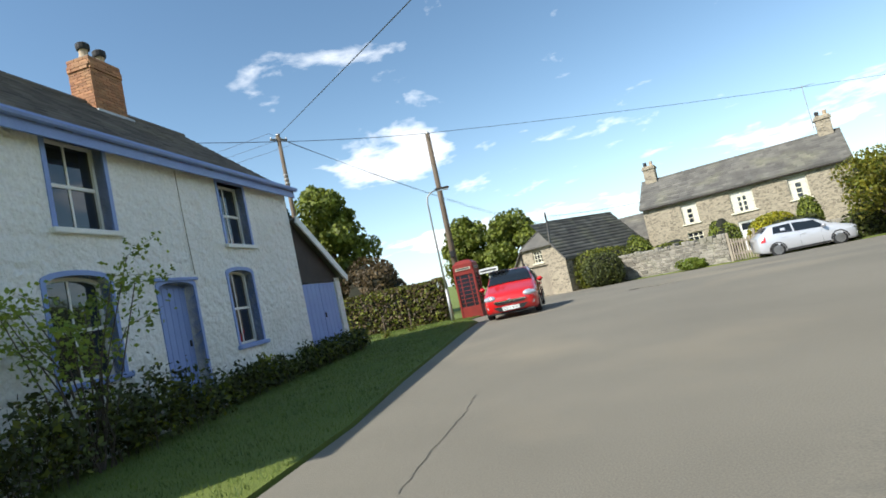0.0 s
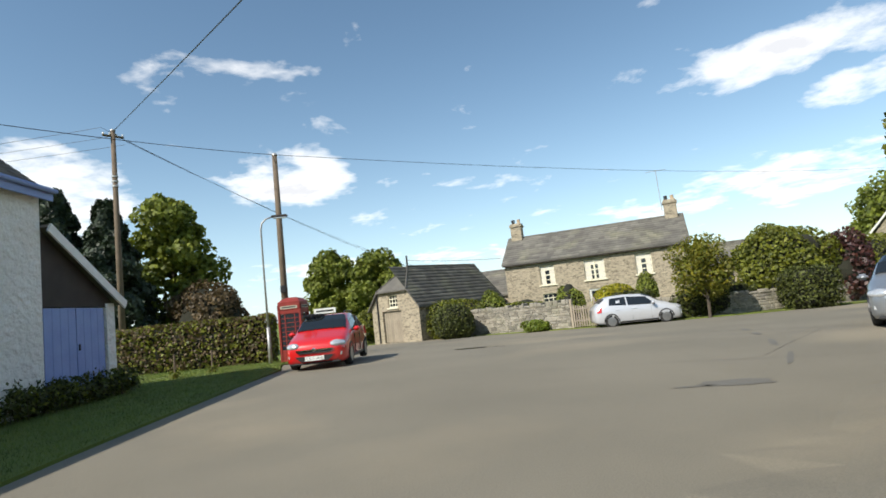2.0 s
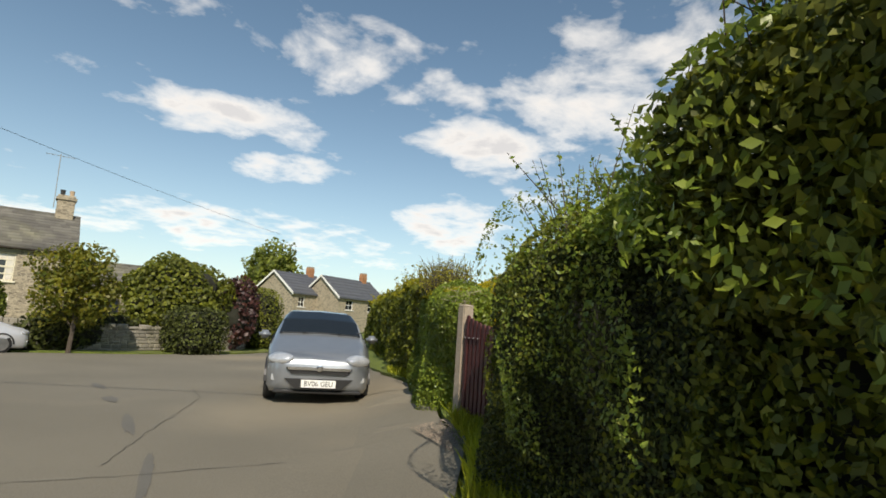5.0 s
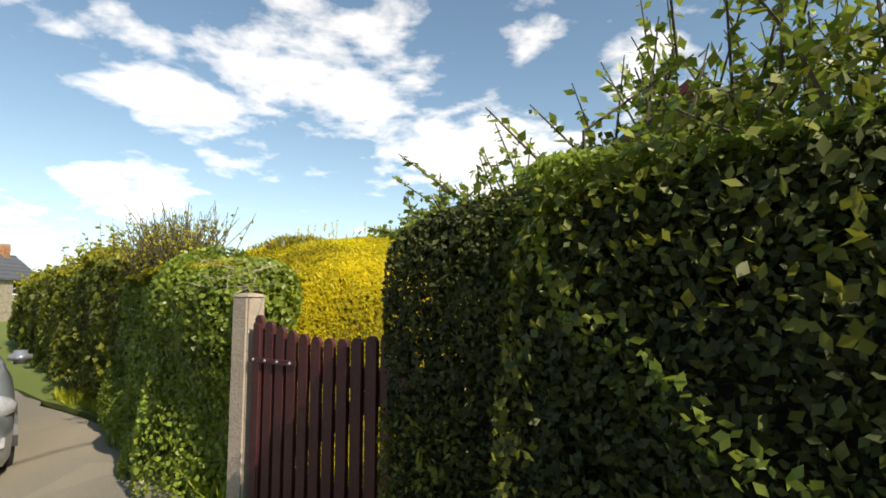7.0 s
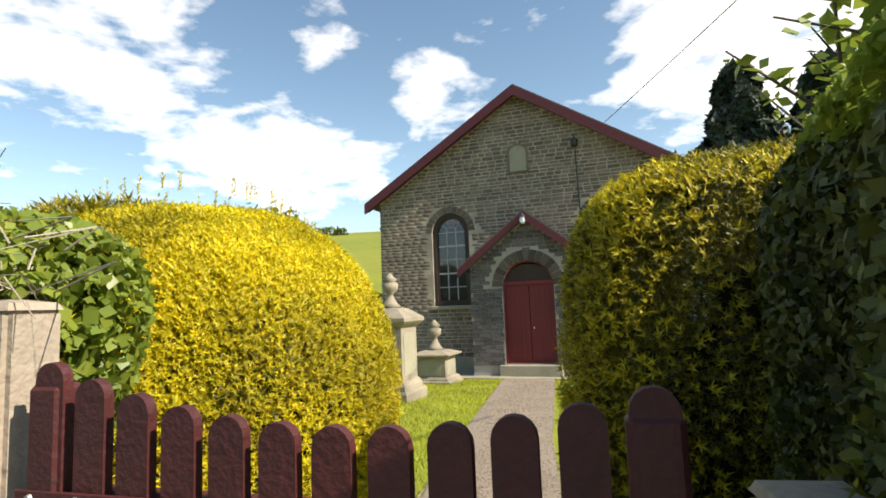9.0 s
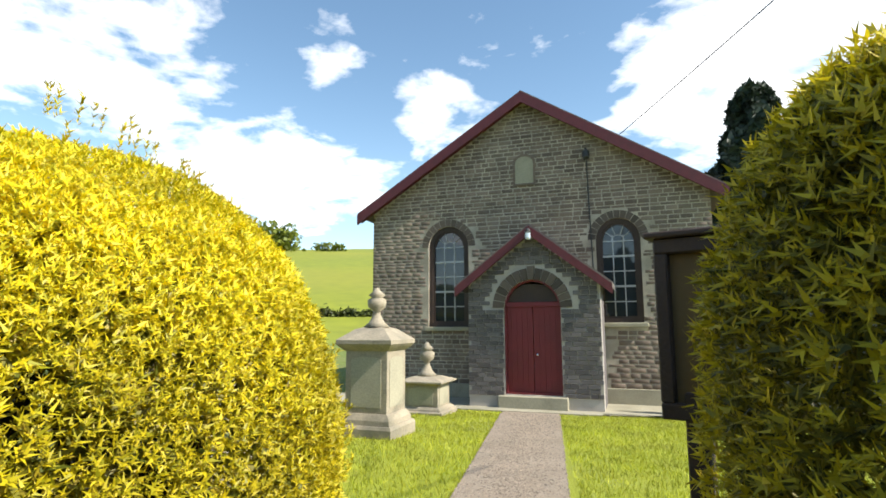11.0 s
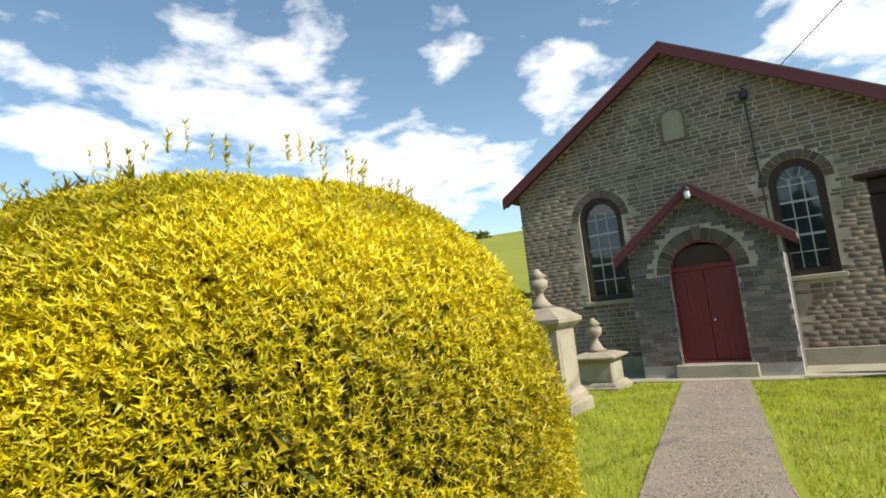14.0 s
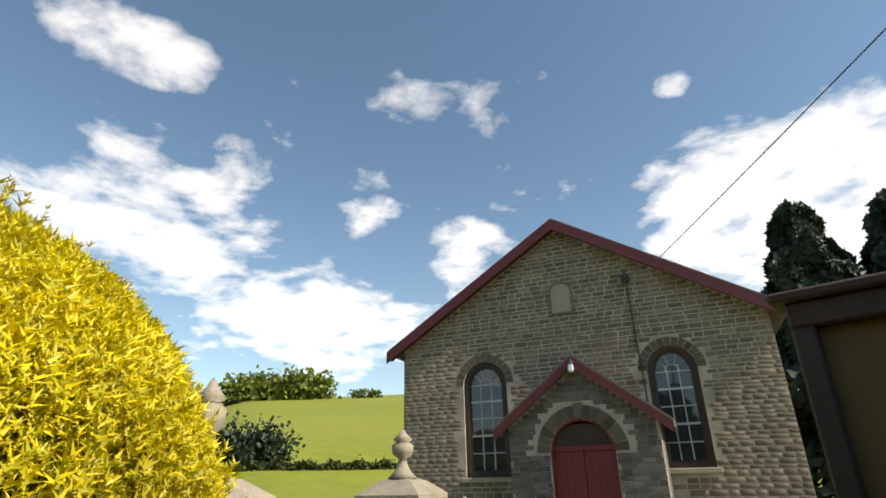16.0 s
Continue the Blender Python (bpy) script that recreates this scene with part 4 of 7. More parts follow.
# ---- chapel ----
def chapel():
    c = thing("chapel", CH @ Matrix.Translation((0, 0, -0.47)), "stone chapel with maroon gable boards and arched leaded windows", "chapel")
    Z = 0.47
    x0, x1, xm = -6.9, 2.66, -2.12
    E, A = 4.75 + Z, 7.75 + Z
    w1, w2 = arch(-5.06, -3.82, 1.24 + Z, 4.2 + Z), arch(-0.22, 0.92, 1.34 + Z, 4.14 + Z)
    D = 11.0
    part("wall", slab([(x0, -0.4), (x1, -0.4), (x1, E), (xm, A), (x0, E)], [w1, w2], 0.0, 0.5), CHAPEL_MORTAR, c)
    turn = Matrix.Rotation(radians(90), 4, "Z")
    for x in (x0 + 0.5, x1):
        part("wall", slab([(0.5, -0.4), (D, -0.4), (D, E), (0.5, E)], [], 0, 0.5, m=Matrix.Translation((x, 0, 0)) @ turn), CHAPEL_STONE, c)
    part("wall", slab([(x0 + 0.5, -0.4), (x1 - 0.5, -0.4), (x1 - 0.5, E), (xm, A), (x0 + 0.5, E)], [], D - 0.5, D), CHAPEL_STONE, c)
    part("sandstone_base", box(x0 - 0.04, x1 + 0.04, -0.06, 0.0, -0.4, 0.12, 0.01), SANDSTONE, c)
    # arched windows
    for w in (w1, w2):
        a, b = min(p[0] for p in w), max(p[0] for p in w)
        z0, z1 = min(p[1] for p in w), max(p[1] for p in w)
        win = new("window")
        win.parent = c
        part("surround", slab(w, [scale_ring(w, -0.11)], 0.06, 0.22), DARK_WOOD, win)
        part("frame", slab(scale_ring(w, -0.11), [scale_ring(w, -0.17)], 0.1, 0.2), DARK_WOOD, win)
        inner = scale_ring(w, -0.15)
        bm = bmesh.new()
        ia, ib = a + 0.16, b - 0.16
        for k in (1, 2):
            xx = ia + (ib - ia) * k / 3
            box(xx - 0.014, xx + 0.014, 0.12, 0.16, z0 + 0.1, z1 - 0.45, bm=bm)
        spring = z1 - 0.62
        for k in range(1, 6):
            zz = z0 + 0.15 + (spring - z0 - 0.15) * k / 5
            t = 0.026 if k in (2, 4) else 0.013
            box(ia, ib, 0.115, 0.165, zz - t, zz + t, bm=bm)
        cx = (ia + ib) / 2
        for ang in (40, 70, 110, 140):
            r0, r1 = 0.16, 0.46
            p, q = Vector((cx + r0 * math.cos(radians(ang)), 0.14, spring + r0 * math.sin(radians(ang)))), Vector((cx + r1 * math.cos(radians(ang)), 0.14, spring + r1 * math.sin(radians(ang))))
            tube([p, q], 0.013, 5, bm)
        tube([(cx + 0.17 * math.cos(radians(k * 18)), 0.14, spring + 0.17 * math.sin(radians(k * 18))) for k in range(11)], 0.013, 5, bm)
        part("glazing", bm, STEEL, win)
        part("pane", slab(inner, [], 0.145, 0.15), WINDOW_GLASS, win)
        part("sill", box(a - 0.1, b + 0.1, -0.1, 0.12, z0 - 0.12, z0, 0.015), SANDSTONE, win)
        n = 13
        for k in range(n):
            t0, t1 = math.pi * k / n + 0.012, math.pi * (k + 1) / n - 0.012
            h = (b - a) / 2
            ring = [(x_c, z_c) for r, t in ((h + 0.005, t0), (h + 0.21, t0), (h + 0.21, t1), (h + 0.005, t1)) for x_c, z_c in ((cx + r * math.cos(t), z1 - h + r * math.sin(t)),)]
            part("arch_stone", slab(ring, [], -0.014, 0.02), ARCH_STONE, win)
    # roof
    roof = new("roof")
    roof.parent = c
    for s in (-1, 1):
        xe = x0 - 0.4 if s < 0 else x1 + 0.4
        run = abs(xe - xm)
        k = (A - E) / (xm - x0)
        bm = bmesh.new()
        ring = [(xe, A + 0.12 - run * k), (xm, A + 0.12), (xm, A + 0.26), (xe, A + 0.26 - run * k)]
        slab(ring, [], -0.28, D + 0.2, bm)
        part("roof_slope", bm, SLATE, roof)
        ring = [(xe - 0.0, A - 0.12 - run * k), (xm, A - 0.12), (xm, A + 0.2), (xe, A + 0.2 - run * k)]
        part("barge_board", slab(ring, [], -0.36, -0.285), BOARD_RED, roof, "maroon painted barge board")
        part("soffit", slab([(xe, A - 0.02 - run * k), (xm, A - 0.02), (xm, A + 0.115), (xe, A + 0.115 - run * k)], [], -0.28, -0.002), BOARD_RED, roof)
    part("plaque", slab(arch(xm - 0.26, xm + 0.26, 5.3 + Z, 6.1 + Z, 0.2), [], -0.04, 0.0), SANDSTONE, c, "pale weathered date stone")
    part("plaque_border", slab(scale_ring(arch(xm - 0.26, xm + 0.26, 5.3 + Z, 6.1 + Z, 0.2), 0.06), [arch(xm - 0.26, xm + 0.26, 5.3 + Z, 6.1 + Z, 0.2)], -0.06, 0.0), CHAPEL_STONE, c)
    fl = new("floodlight")
    fl.parent = c
    part("lamp_body", lathe([(0.07, 0), (0.1, 0.05), (0.1, 0.2), (0.04, 0.25)], 10), BLACK_PLASTIC, fl)
    part("bracket", box(-0.03, 0.03, -0.02, 0.16, 0.15, 0.3), BLACK_PLASTIC, fl)
    fl.location = (-0.38, -0.16, 5.82 + Z)
    part("lamp_cable", tube([(-0.38, -0.03, 5.8 + Z), (-0.36, -0.03, 4.6 + Z), (-0.33, -0.03, 3.6 + Z), (-0.31, -0.03, 2.6 + Z)], 0.018, 6), BLACK_PLASTIC, c)
    # porch
    p = new("porch")
    p.parent = c
    px0, px1, pm = -3.38, -0.08, -1.73
    pE, pA, y0 = 2.3 + Z, 3.58 + Z, -1.5
    door = arch(-2.45, -1.03, 0.05, 2.42 + Z)
    part("porch_wall", slab([(px0, -0.4), (px1, -0.4), (px1, pE), (pm, pA), (px0, pE)], [door], y0, y0 + 0.35), PORCH_MORTAR, p)
    for x in (px0 + 0.35, px1):
        part("porch_wall", slab([(y0 + 0.35, -0.4), (-0.065, -0.4), (-0.065, pE), (y0 + 0.35, pE)], [], 0, 0.35, m=Matrix.Translation((x, 0, 0)) @ turn), PORCH_STONE, p)
    for s in (-1, 1):
        xe = px0 - 0.3 if s < 0 else px1 + 0.3
        k = (pA - pE) / (pm - px0)
        run = abs(xe - pm)
        part("porch_roof", slab([(xe, pA + 0.1 - run * k), (pm, pA + 0.1), (pm, pA + 0.24), (xe, pA + 0.24 - run * k)], [], y0 - 0.2, -0.07), SLATE, p)
        part("barge_board", slab([(xe, pA - 0.06 - run * k), (pm, pA - 0.06), (pm, pA + 0.18), (xe, pA + 0.18 - run * k)], [], y0 - 0.27, y0 - 0.205), BOARD_RED, p)
    lamp = new("porch_lamp")
    lamp.parent = p
    part("lamp_glass", lathe([(0.05, 0), (0.07, 0.04), (0.07, 0.16), (0.05, 0.2)], 10), LAMP_GLASS, lamp)
    part("lamp_cap", lathe([(0.09, 0.2), (0.05, 0.26), (0.02, 0.3)], 10), BLACK_PLASTIC, lamp)
    lamp.location = (pm, y0 - 0.36, pA - 0.2)
    part("lamp_arm", box(pm - 0.015, pm + 0.015, y0 - 0.36, y0 - 0.27, pA + 0.06, pA + 0.1), BLACK_PLASTIC, p)
    h, spring, cx = 0.71, 2.42 + Z - 0.71, -1.74
    for k in range(15):
        t0, t1 = math.pi * k / 15 + 0.012, math.pi * (k + 1) / 15 - 0.012
        r1 = h + (0.34 if k == 7 else 0.29)
        ring = [(cx + r * math.cos(t), spring + r * math.sin(t)) for r, t in ((h, t0), (r1, t0), (r1, t1), (h, t1))]
        part("arch_stone", slab(ring, [], y0 - (0.05 if k == 7 else 0.03), y0 + 0.02), ARCH_STONE, p)
    d = new("door")
    d.parent = c
    for s in (0, 1):
        xa = -2.43 + s * 0.7
        part("door_leaf", box(xa, xa + 0.685, y0 + 0.14, y0 + 0.19, 0.06, 1.74 + Z, 0.006), MAROON, d)
        for k in range(1, 5):
            part("batten", box(xa + k * 0.137 - 0.004, xa + k * 0.137 + 0.004, y0 + 0.132, y0 + 0.139, 0.08, 1.7 + Z), MAROON, d)
    part("transom", box(-2.45, -1.03, y0 + 0.08, y0 + 0.2, 1.74 + Z, 1.86 + Z, 0.01), MAROON, d)
    fan = [(cx + 0.7 * math.cos(math.pi * k / 14), 1.86 + Z + 0.46 * math.sin(math.pi * k / 14)) for k in range(15)]
    part("fanlight_panel", slab(fan, [], y0 + 0.15, y0 + 0.18), DARK_WOOD, d)
    part("door_knob", lathe([(0.02, 0), (0.035, 0.02), (0.02, 0.05)], 10), CHROME, d).location = (-1.64, y0 + 0.1, 1.0)
    part("door_frame", slab(door, [scale_ring(door, -0.045)], y0 + 0.06, y0 + 0.22), MAROON, d)
    step = part("doorstep", box(-2.6, -0.9, y0 - 0.18, y0 + 0.1, -0.4, 0.03, 0.015), SANDSTONE, c)
    return c


CHAPEL = chapel()


# ---- hedges by the lane and the chapel ----
def lane_pose(u, w=0.0):
    p = lane(u, w)
    return pose(p.x, p.y, p.z, 0, 0, math.degrees(math.atan2(LANE.y, LANE.x)))


def hedge_right():
    h = thing("lane_hedge", lane_pose(0), "tall dark mixed hedge of ivy and maple with loose shoots", "hedge")
    blocks = ((-4.6, -2.05, -1.9, 0.17, 1.6, 0.016, 230000, 5, 300, 0.85), (-6.5, -4.3, -1.9, 0.2, 1.95, 0.026, 110000, 6, 330, 1.15), (-2.4, -1.2, -1.5, -0.02, 1.6, 0.016, 120000, 7, 90, 0.42))
    for x0, x1, y0, y1, zt, size, n, seed, tips, high in blocks:
        shade_core_block(x0, x1, y0, y1, -0.3, zt, 0.2, h, 0.15)
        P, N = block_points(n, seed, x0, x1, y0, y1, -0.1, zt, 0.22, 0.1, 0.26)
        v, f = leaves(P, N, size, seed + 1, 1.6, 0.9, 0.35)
        # Leaf colour carries the light: dark on shaded blocks, lighter on block 6.
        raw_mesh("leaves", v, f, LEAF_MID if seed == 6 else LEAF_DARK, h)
        P, N = block_points(n // (3 if seed == 6 else 9), seed + 2, x0, x1, y0, y1, -0.1, zt, 0.22, 0.1, 0.03)
        # Lighter outer leaves crowd the top edge, painting in sun there.
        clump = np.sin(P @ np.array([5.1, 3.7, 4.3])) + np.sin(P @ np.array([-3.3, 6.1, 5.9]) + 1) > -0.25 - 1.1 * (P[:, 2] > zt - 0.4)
        P, N = P[clump], N[clump]
        v, f = leaves(P + N * 0.04, N, size * 1.15, seed + 3, 1.6, 0.8, 0.35)
        raw_mesh("outer_leaves", v, f, LEAF_MID, h)
        # Bright top band: sunlight on the hedge top put into leaf colour.
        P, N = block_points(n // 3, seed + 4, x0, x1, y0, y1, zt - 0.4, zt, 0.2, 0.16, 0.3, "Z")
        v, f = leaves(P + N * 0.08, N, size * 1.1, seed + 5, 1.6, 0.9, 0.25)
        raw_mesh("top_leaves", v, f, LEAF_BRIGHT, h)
        if seed != 7:
            # Bright sprays, denser with height, as painted sun on the upper face.
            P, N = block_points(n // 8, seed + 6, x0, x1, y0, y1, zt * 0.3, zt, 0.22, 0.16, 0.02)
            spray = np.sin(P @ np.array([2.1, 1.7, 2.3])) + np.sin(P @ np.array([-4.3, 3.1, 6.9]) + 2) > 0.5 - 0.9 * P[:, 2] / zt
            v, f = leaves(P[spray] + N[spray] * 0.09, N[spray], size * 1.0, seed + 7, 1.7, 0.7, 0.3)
            raw_mesh("lit_spray_leaves", v, f, LEAF_BRIGHT, h)
        shoots(tips, seed + 12, x0, x1 - 0.1, y0 + 0.2, y1 - 0.1, zt, high, max(size, 0.024) * 0.95, LEAF_BRIGHT, h, BARK, 13)
        shoots(tips, seed + 13, x0, x1 - 0.1, y0 + 0.2, y1 - 0.1, zt, high * 0.6, max(size, 0.026) * 0.95, LEAF_BRIGHT, h, BARK, 13)


hedge_right()


def hedge_left():
    h = thing("ivy_hedge", lane_pose(0), "clipped green hedge with variegated ivy and yellow top", "hedge")
    for x0, x1, y0, n, seed, size in ((0.32, 3.6, -0.5, 60000, 15, 0.031), (3.4, 10.0, -1.5, 20000, 16, 0.065), (9.8, 22.0, -1.5, 9000, 17, 0.12)):
        y1, zt = -0.02, 1.48 if seed == 15 else 1.74
        shade_core_block(x0, x1, y0, y1, -0.3, zt, 0.2, h, 0.1)
        P, N = block_points(n, seed, x0, x1, y0, y1, -0.1, zt, 0.2, 0.12, 0.15)
        v, f = leaves(P, N, size, seed + 40, 1.2, 0.7, 0.25)
        raw_mesh("leaves", v, f, LEAF_BRIGHT if seed == 15 else LEAF_MID, h)
        P, N = block_points(n // 4, seed + 3, x0, x1, y0, y1, -0.1, zt, 0.2, 0.12, 0.02)
        v, f = leaves(P + N * 0.03, N, size, seed + 45, 1.2, 0.6, 0.25)
        raw_mesh("outer_leaves", v, f, LEAF_BRIGHT if seed == 15 else LEAF_MID, h)
        P, N = block_points(n // 3, seed + 60, x0, x1, y0, y1, zt - 0.3, zt, 0.2, 0.1, 0.02, "Z")
        v, f = leaves(P + N * 0.04, N, size, seed + 70, 1.3, 0.8)
        raw_mesh("top_leaves", v, f, LEAF_YELLOW, h)
        shoots(n // 110, seed + 80, x0 + 1.4, x1, y0 + 0.1, y1 - 0.1, zt, 0.75, size * 0.7, LEAF_YELLOW, h, BARK, 7)
    rng = np.random.default_rng(3)
    bm = bmesh.new()
    for _ in range(45):
        p = Vector((rng.uniform(0.15, 0.65), rng.uniform(-0.25, 0.0), rng.uniform(1.28, 1.45)))
        tube([p, p + Vector((rng.normal(0, 0.12), rng.normal(0, 0.08), 0.05)), p + Vector((rng.normal(0.02, 0.12), rng.normal(0, 0.07), rng.normal(0.02, 0.05)))], [0.0025, 0.002, 0.001], 4, bm, caps=False)
    part("bare_wood", bm, GREY_WOOD, h, "bare woody ivy stems over the post")["kind"] = "stuff"


hedge_left()


def gold_hedge():
    h = thing("golden_yew_hedge", CH, "clipped golden yew hedge with rounded end, bright yellow in sun", "hedge")
    x0, x1, y0, y1, zt = -5.6, -2.3, -14.5, -13.3, 1.66
    shade_core_block(x0, x1, y0, y1, -0.5, zt, 0.15, h, 0.3)
    P, N = block_points(24000, 24, x0, x1, y0, y1, -0.35, zt, 0.35, 0.08, 0.1)
    v, f = sprigs(P, N, 0.05, 23, 6)
    raw_mesh("foliage", v, f, LEAF_GOLD, h)
    x0, x1, y0, y1, zt = -2.6, -0.12, -15.35, -13.1, 1.82
    shade_core_block(x0, x1, y0, y1, -0.5, zt - 0.1, 0.2, h, 0.7)
    P, N = block_points(150000, 25, x0, x1, y0, y1, -0.35, zt, 0.95, 0.09, 0.14)
    v, f = sprigs(P, N, 0.022, 26, 5)
    raw_mesh("foliage", v, f, LEAF_GOLD, h)
    # Darker sprigs set below the surface paint shade into the gaps.
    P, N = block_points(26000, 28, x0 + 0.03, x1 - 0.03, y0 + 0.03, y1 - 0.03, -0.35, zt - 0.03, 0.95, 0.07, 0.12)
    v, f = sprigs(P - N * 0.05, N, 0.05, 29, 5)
    raw_mesh("inner_foliage", v, f, LEAF_GOLD_SHADE, h)
    P, N = block_points(420, 30, x0, x1, y0, y1, 0.8, zt, 0.95, 0.07, 0.02)
    C = np.concatenate([P + (N * 0.4 + [0, 0, 0.9]) * k * 0.017 for k in range(0, 4)])
    v, f = sprigs(C, np.concatenate([N] * 4) + [0, 0, 1.2], 0.024, 31, 7)
    raw_mesh("tip_foliage", v, f, LEAF_GOLD, h)


gold_hedge()


def yew_hedge():
    h = thing("yew_hedge", CH, "tall clipped yew hedge end, dark with golden tips", "hedge")
    x0, x1, y0, y1, zt = 0.86, 3.4, -14.65, -13.65, 1.8
    shade_core_block(x0, x1, y0, y1, -0.5, zt - 0.2, 0.24, h, 0.3)
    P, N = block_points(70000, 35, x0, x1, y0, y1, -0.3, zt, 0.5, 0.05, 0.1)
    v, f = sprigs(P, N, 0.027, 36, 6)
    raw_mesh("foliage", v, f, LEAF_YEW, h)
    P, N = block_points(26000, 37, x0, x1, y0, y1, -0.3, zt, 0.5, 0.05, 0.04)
    # Own golden tips, thickened on the -x flank and top as painted light.
    lit_tip = np.random.default_rng(38).random(len(P)) < 0.25 + 0.75 * np.clip(-N[:, 0] + 0.1 + 0.5 * N[:, 2], 0, 1)
    v, f = sprigs(P[lit_tip] + N[lit_tip] * 0.012, N[lit_tip], 0.027, 39, 6)
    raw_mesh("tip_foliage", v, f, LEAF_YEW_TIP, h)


yew_hedge()


# ---- trees and bushes ----
def bush(name, x, y, rx, ry, rz, n, size, mat, label, seed, lumps=0.15, power=2.0, z=None, category="bush", core=True, mats=None):
    zz = land(x, y) if z is None else z
    b = thing(name, pose(x, y, zz), label, category)
    P, N = blob_points(n, seed, rx, ry, rz, lumps, power, 0.3, -0.95)
    P[:, 2] += rz * 0.92
    v, f = leaves(P, N, size, seed + 1, 1.4, 0.7)
    raw_mesh("leaves", v, f, mat, b)
    # Near-black hull behind the leaves paints in the bush's inner shade.
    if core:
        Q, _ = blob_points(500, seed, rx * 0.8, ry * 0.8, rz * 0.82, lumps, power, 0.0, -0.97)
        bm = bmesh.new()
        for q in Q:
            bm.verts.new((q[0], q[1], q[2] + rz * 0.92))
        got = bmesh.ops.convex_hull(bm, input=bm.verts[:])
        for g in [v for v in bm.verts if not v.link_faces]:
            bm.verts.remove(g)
        part("core", bm, HEDGE_SHADE, b)
    return b


def tree(name, x, y, height, crown, n, size, mat, label, seed, trunk=0.18, crown_low=0.3, clumps=14, z=None, lean=0.0, squash=1.0):
    rng = np.random.default_rng(seed)
    zz = land(x, y) if z is None else z
    t = thing(name, pose(x, y, zz), label, "tree")
    top = Vector((lean, 0, height * 0.8))
    bm = tube([(0, 0, -0.2), (0.05, 0, height * 0.25), top * 0.65, top], [trunk * 1.25, trunk, trunk * 0.6, trunk * 0.15], 9)
    C, R = [], []
    for k in range(clumps):
        a = 2.4 * k + rng.uniform(-0.4, 0.4)
        f = (k + 0.5) / clumps
        r = crown * math.sin(math.pi * (0.18 + 0.75 * f)) * rng.uniform(0.45, 0.85)
        c = Vector((r * math.cos(a) + lean * f, r * math.sin(a), height * (crown_low + (0.93 - crown_low) * f)))
        C.append(c)
        R.append(crown * rng.uniform(0.32, 0.52))
        base = Vector((lean * 0.3, 0, height * (0.18 + 0.5 * f)))
        tube([base, base.lerp(c, 0.5) + Vector((0, 0, 0.1 * height * 0.3)), c], [trunk * 0.4, trunk * 0.25, trunk * 0.06], 6, bm)
    part("trunk", bm, BARK, t)
    V, Fs, off = [], [], 0
    for k, (c, r) in enumerate(zip(C, R)):
        P, N = blob_points(n // clumps, seed + 10 + k, r, r, r * 0.8 * squash, 0.25, 2.0, 0.55)
        P = P + np.array(c)
        v, f = leaves(P, N, size, seed + 50 + k, 1.4, 0.8)
        V.append(v)
        Fs.append(f + off)
        off += len(v)
    raw_mesh("crown", np.concatenate(V), np.concatenate(Fs), mat, t)
    return t


def conifer(x, y, height, radius, n, seed, z=None, size=0.3):
    rng = np.random.default_rng(seed)
    zz = land(x, y) if z is None else z
    t = thing("conifer_tree", pose(x, y, zz), "tall dark green conifer with dense foliage", "tree", "dark conifers")
    part("trunk", tube([(0, 0, -0.2), (0, 0, height * 0.9)], [0.3, 0.05], 8), BARK, t)
    f = rng.random(n) ** 0.8
    a = rng.uniform(0, 6.28, n)
    lump = 1 + 0.25 * np.sin(a * 5 + f * 17) + 0.2 * np.sin(a * 3 - f * 29)
    r = radius * np.sin(np.clip(0.15 + 0.9 * (1 - f), 0, 1) * 1.57) ** 0.8 * (1 - f * 0.55) * lump * (1 - 0.35 * rng.random(n) ** 2)
    P = np.stack([r * np.cos(a), r * np.sin(a), height * (0.08 + 0.92 * f)], 1)
    N = unit(np.stack([np.cos(a), np.sin(a), 0.4 + 0 * a], 1))
    v, fc = leaves(P, N, size, seed + 1, 1.8, 0.6)
    raw_mesh("crown", v, fc, LEAF_CONIFER, t)


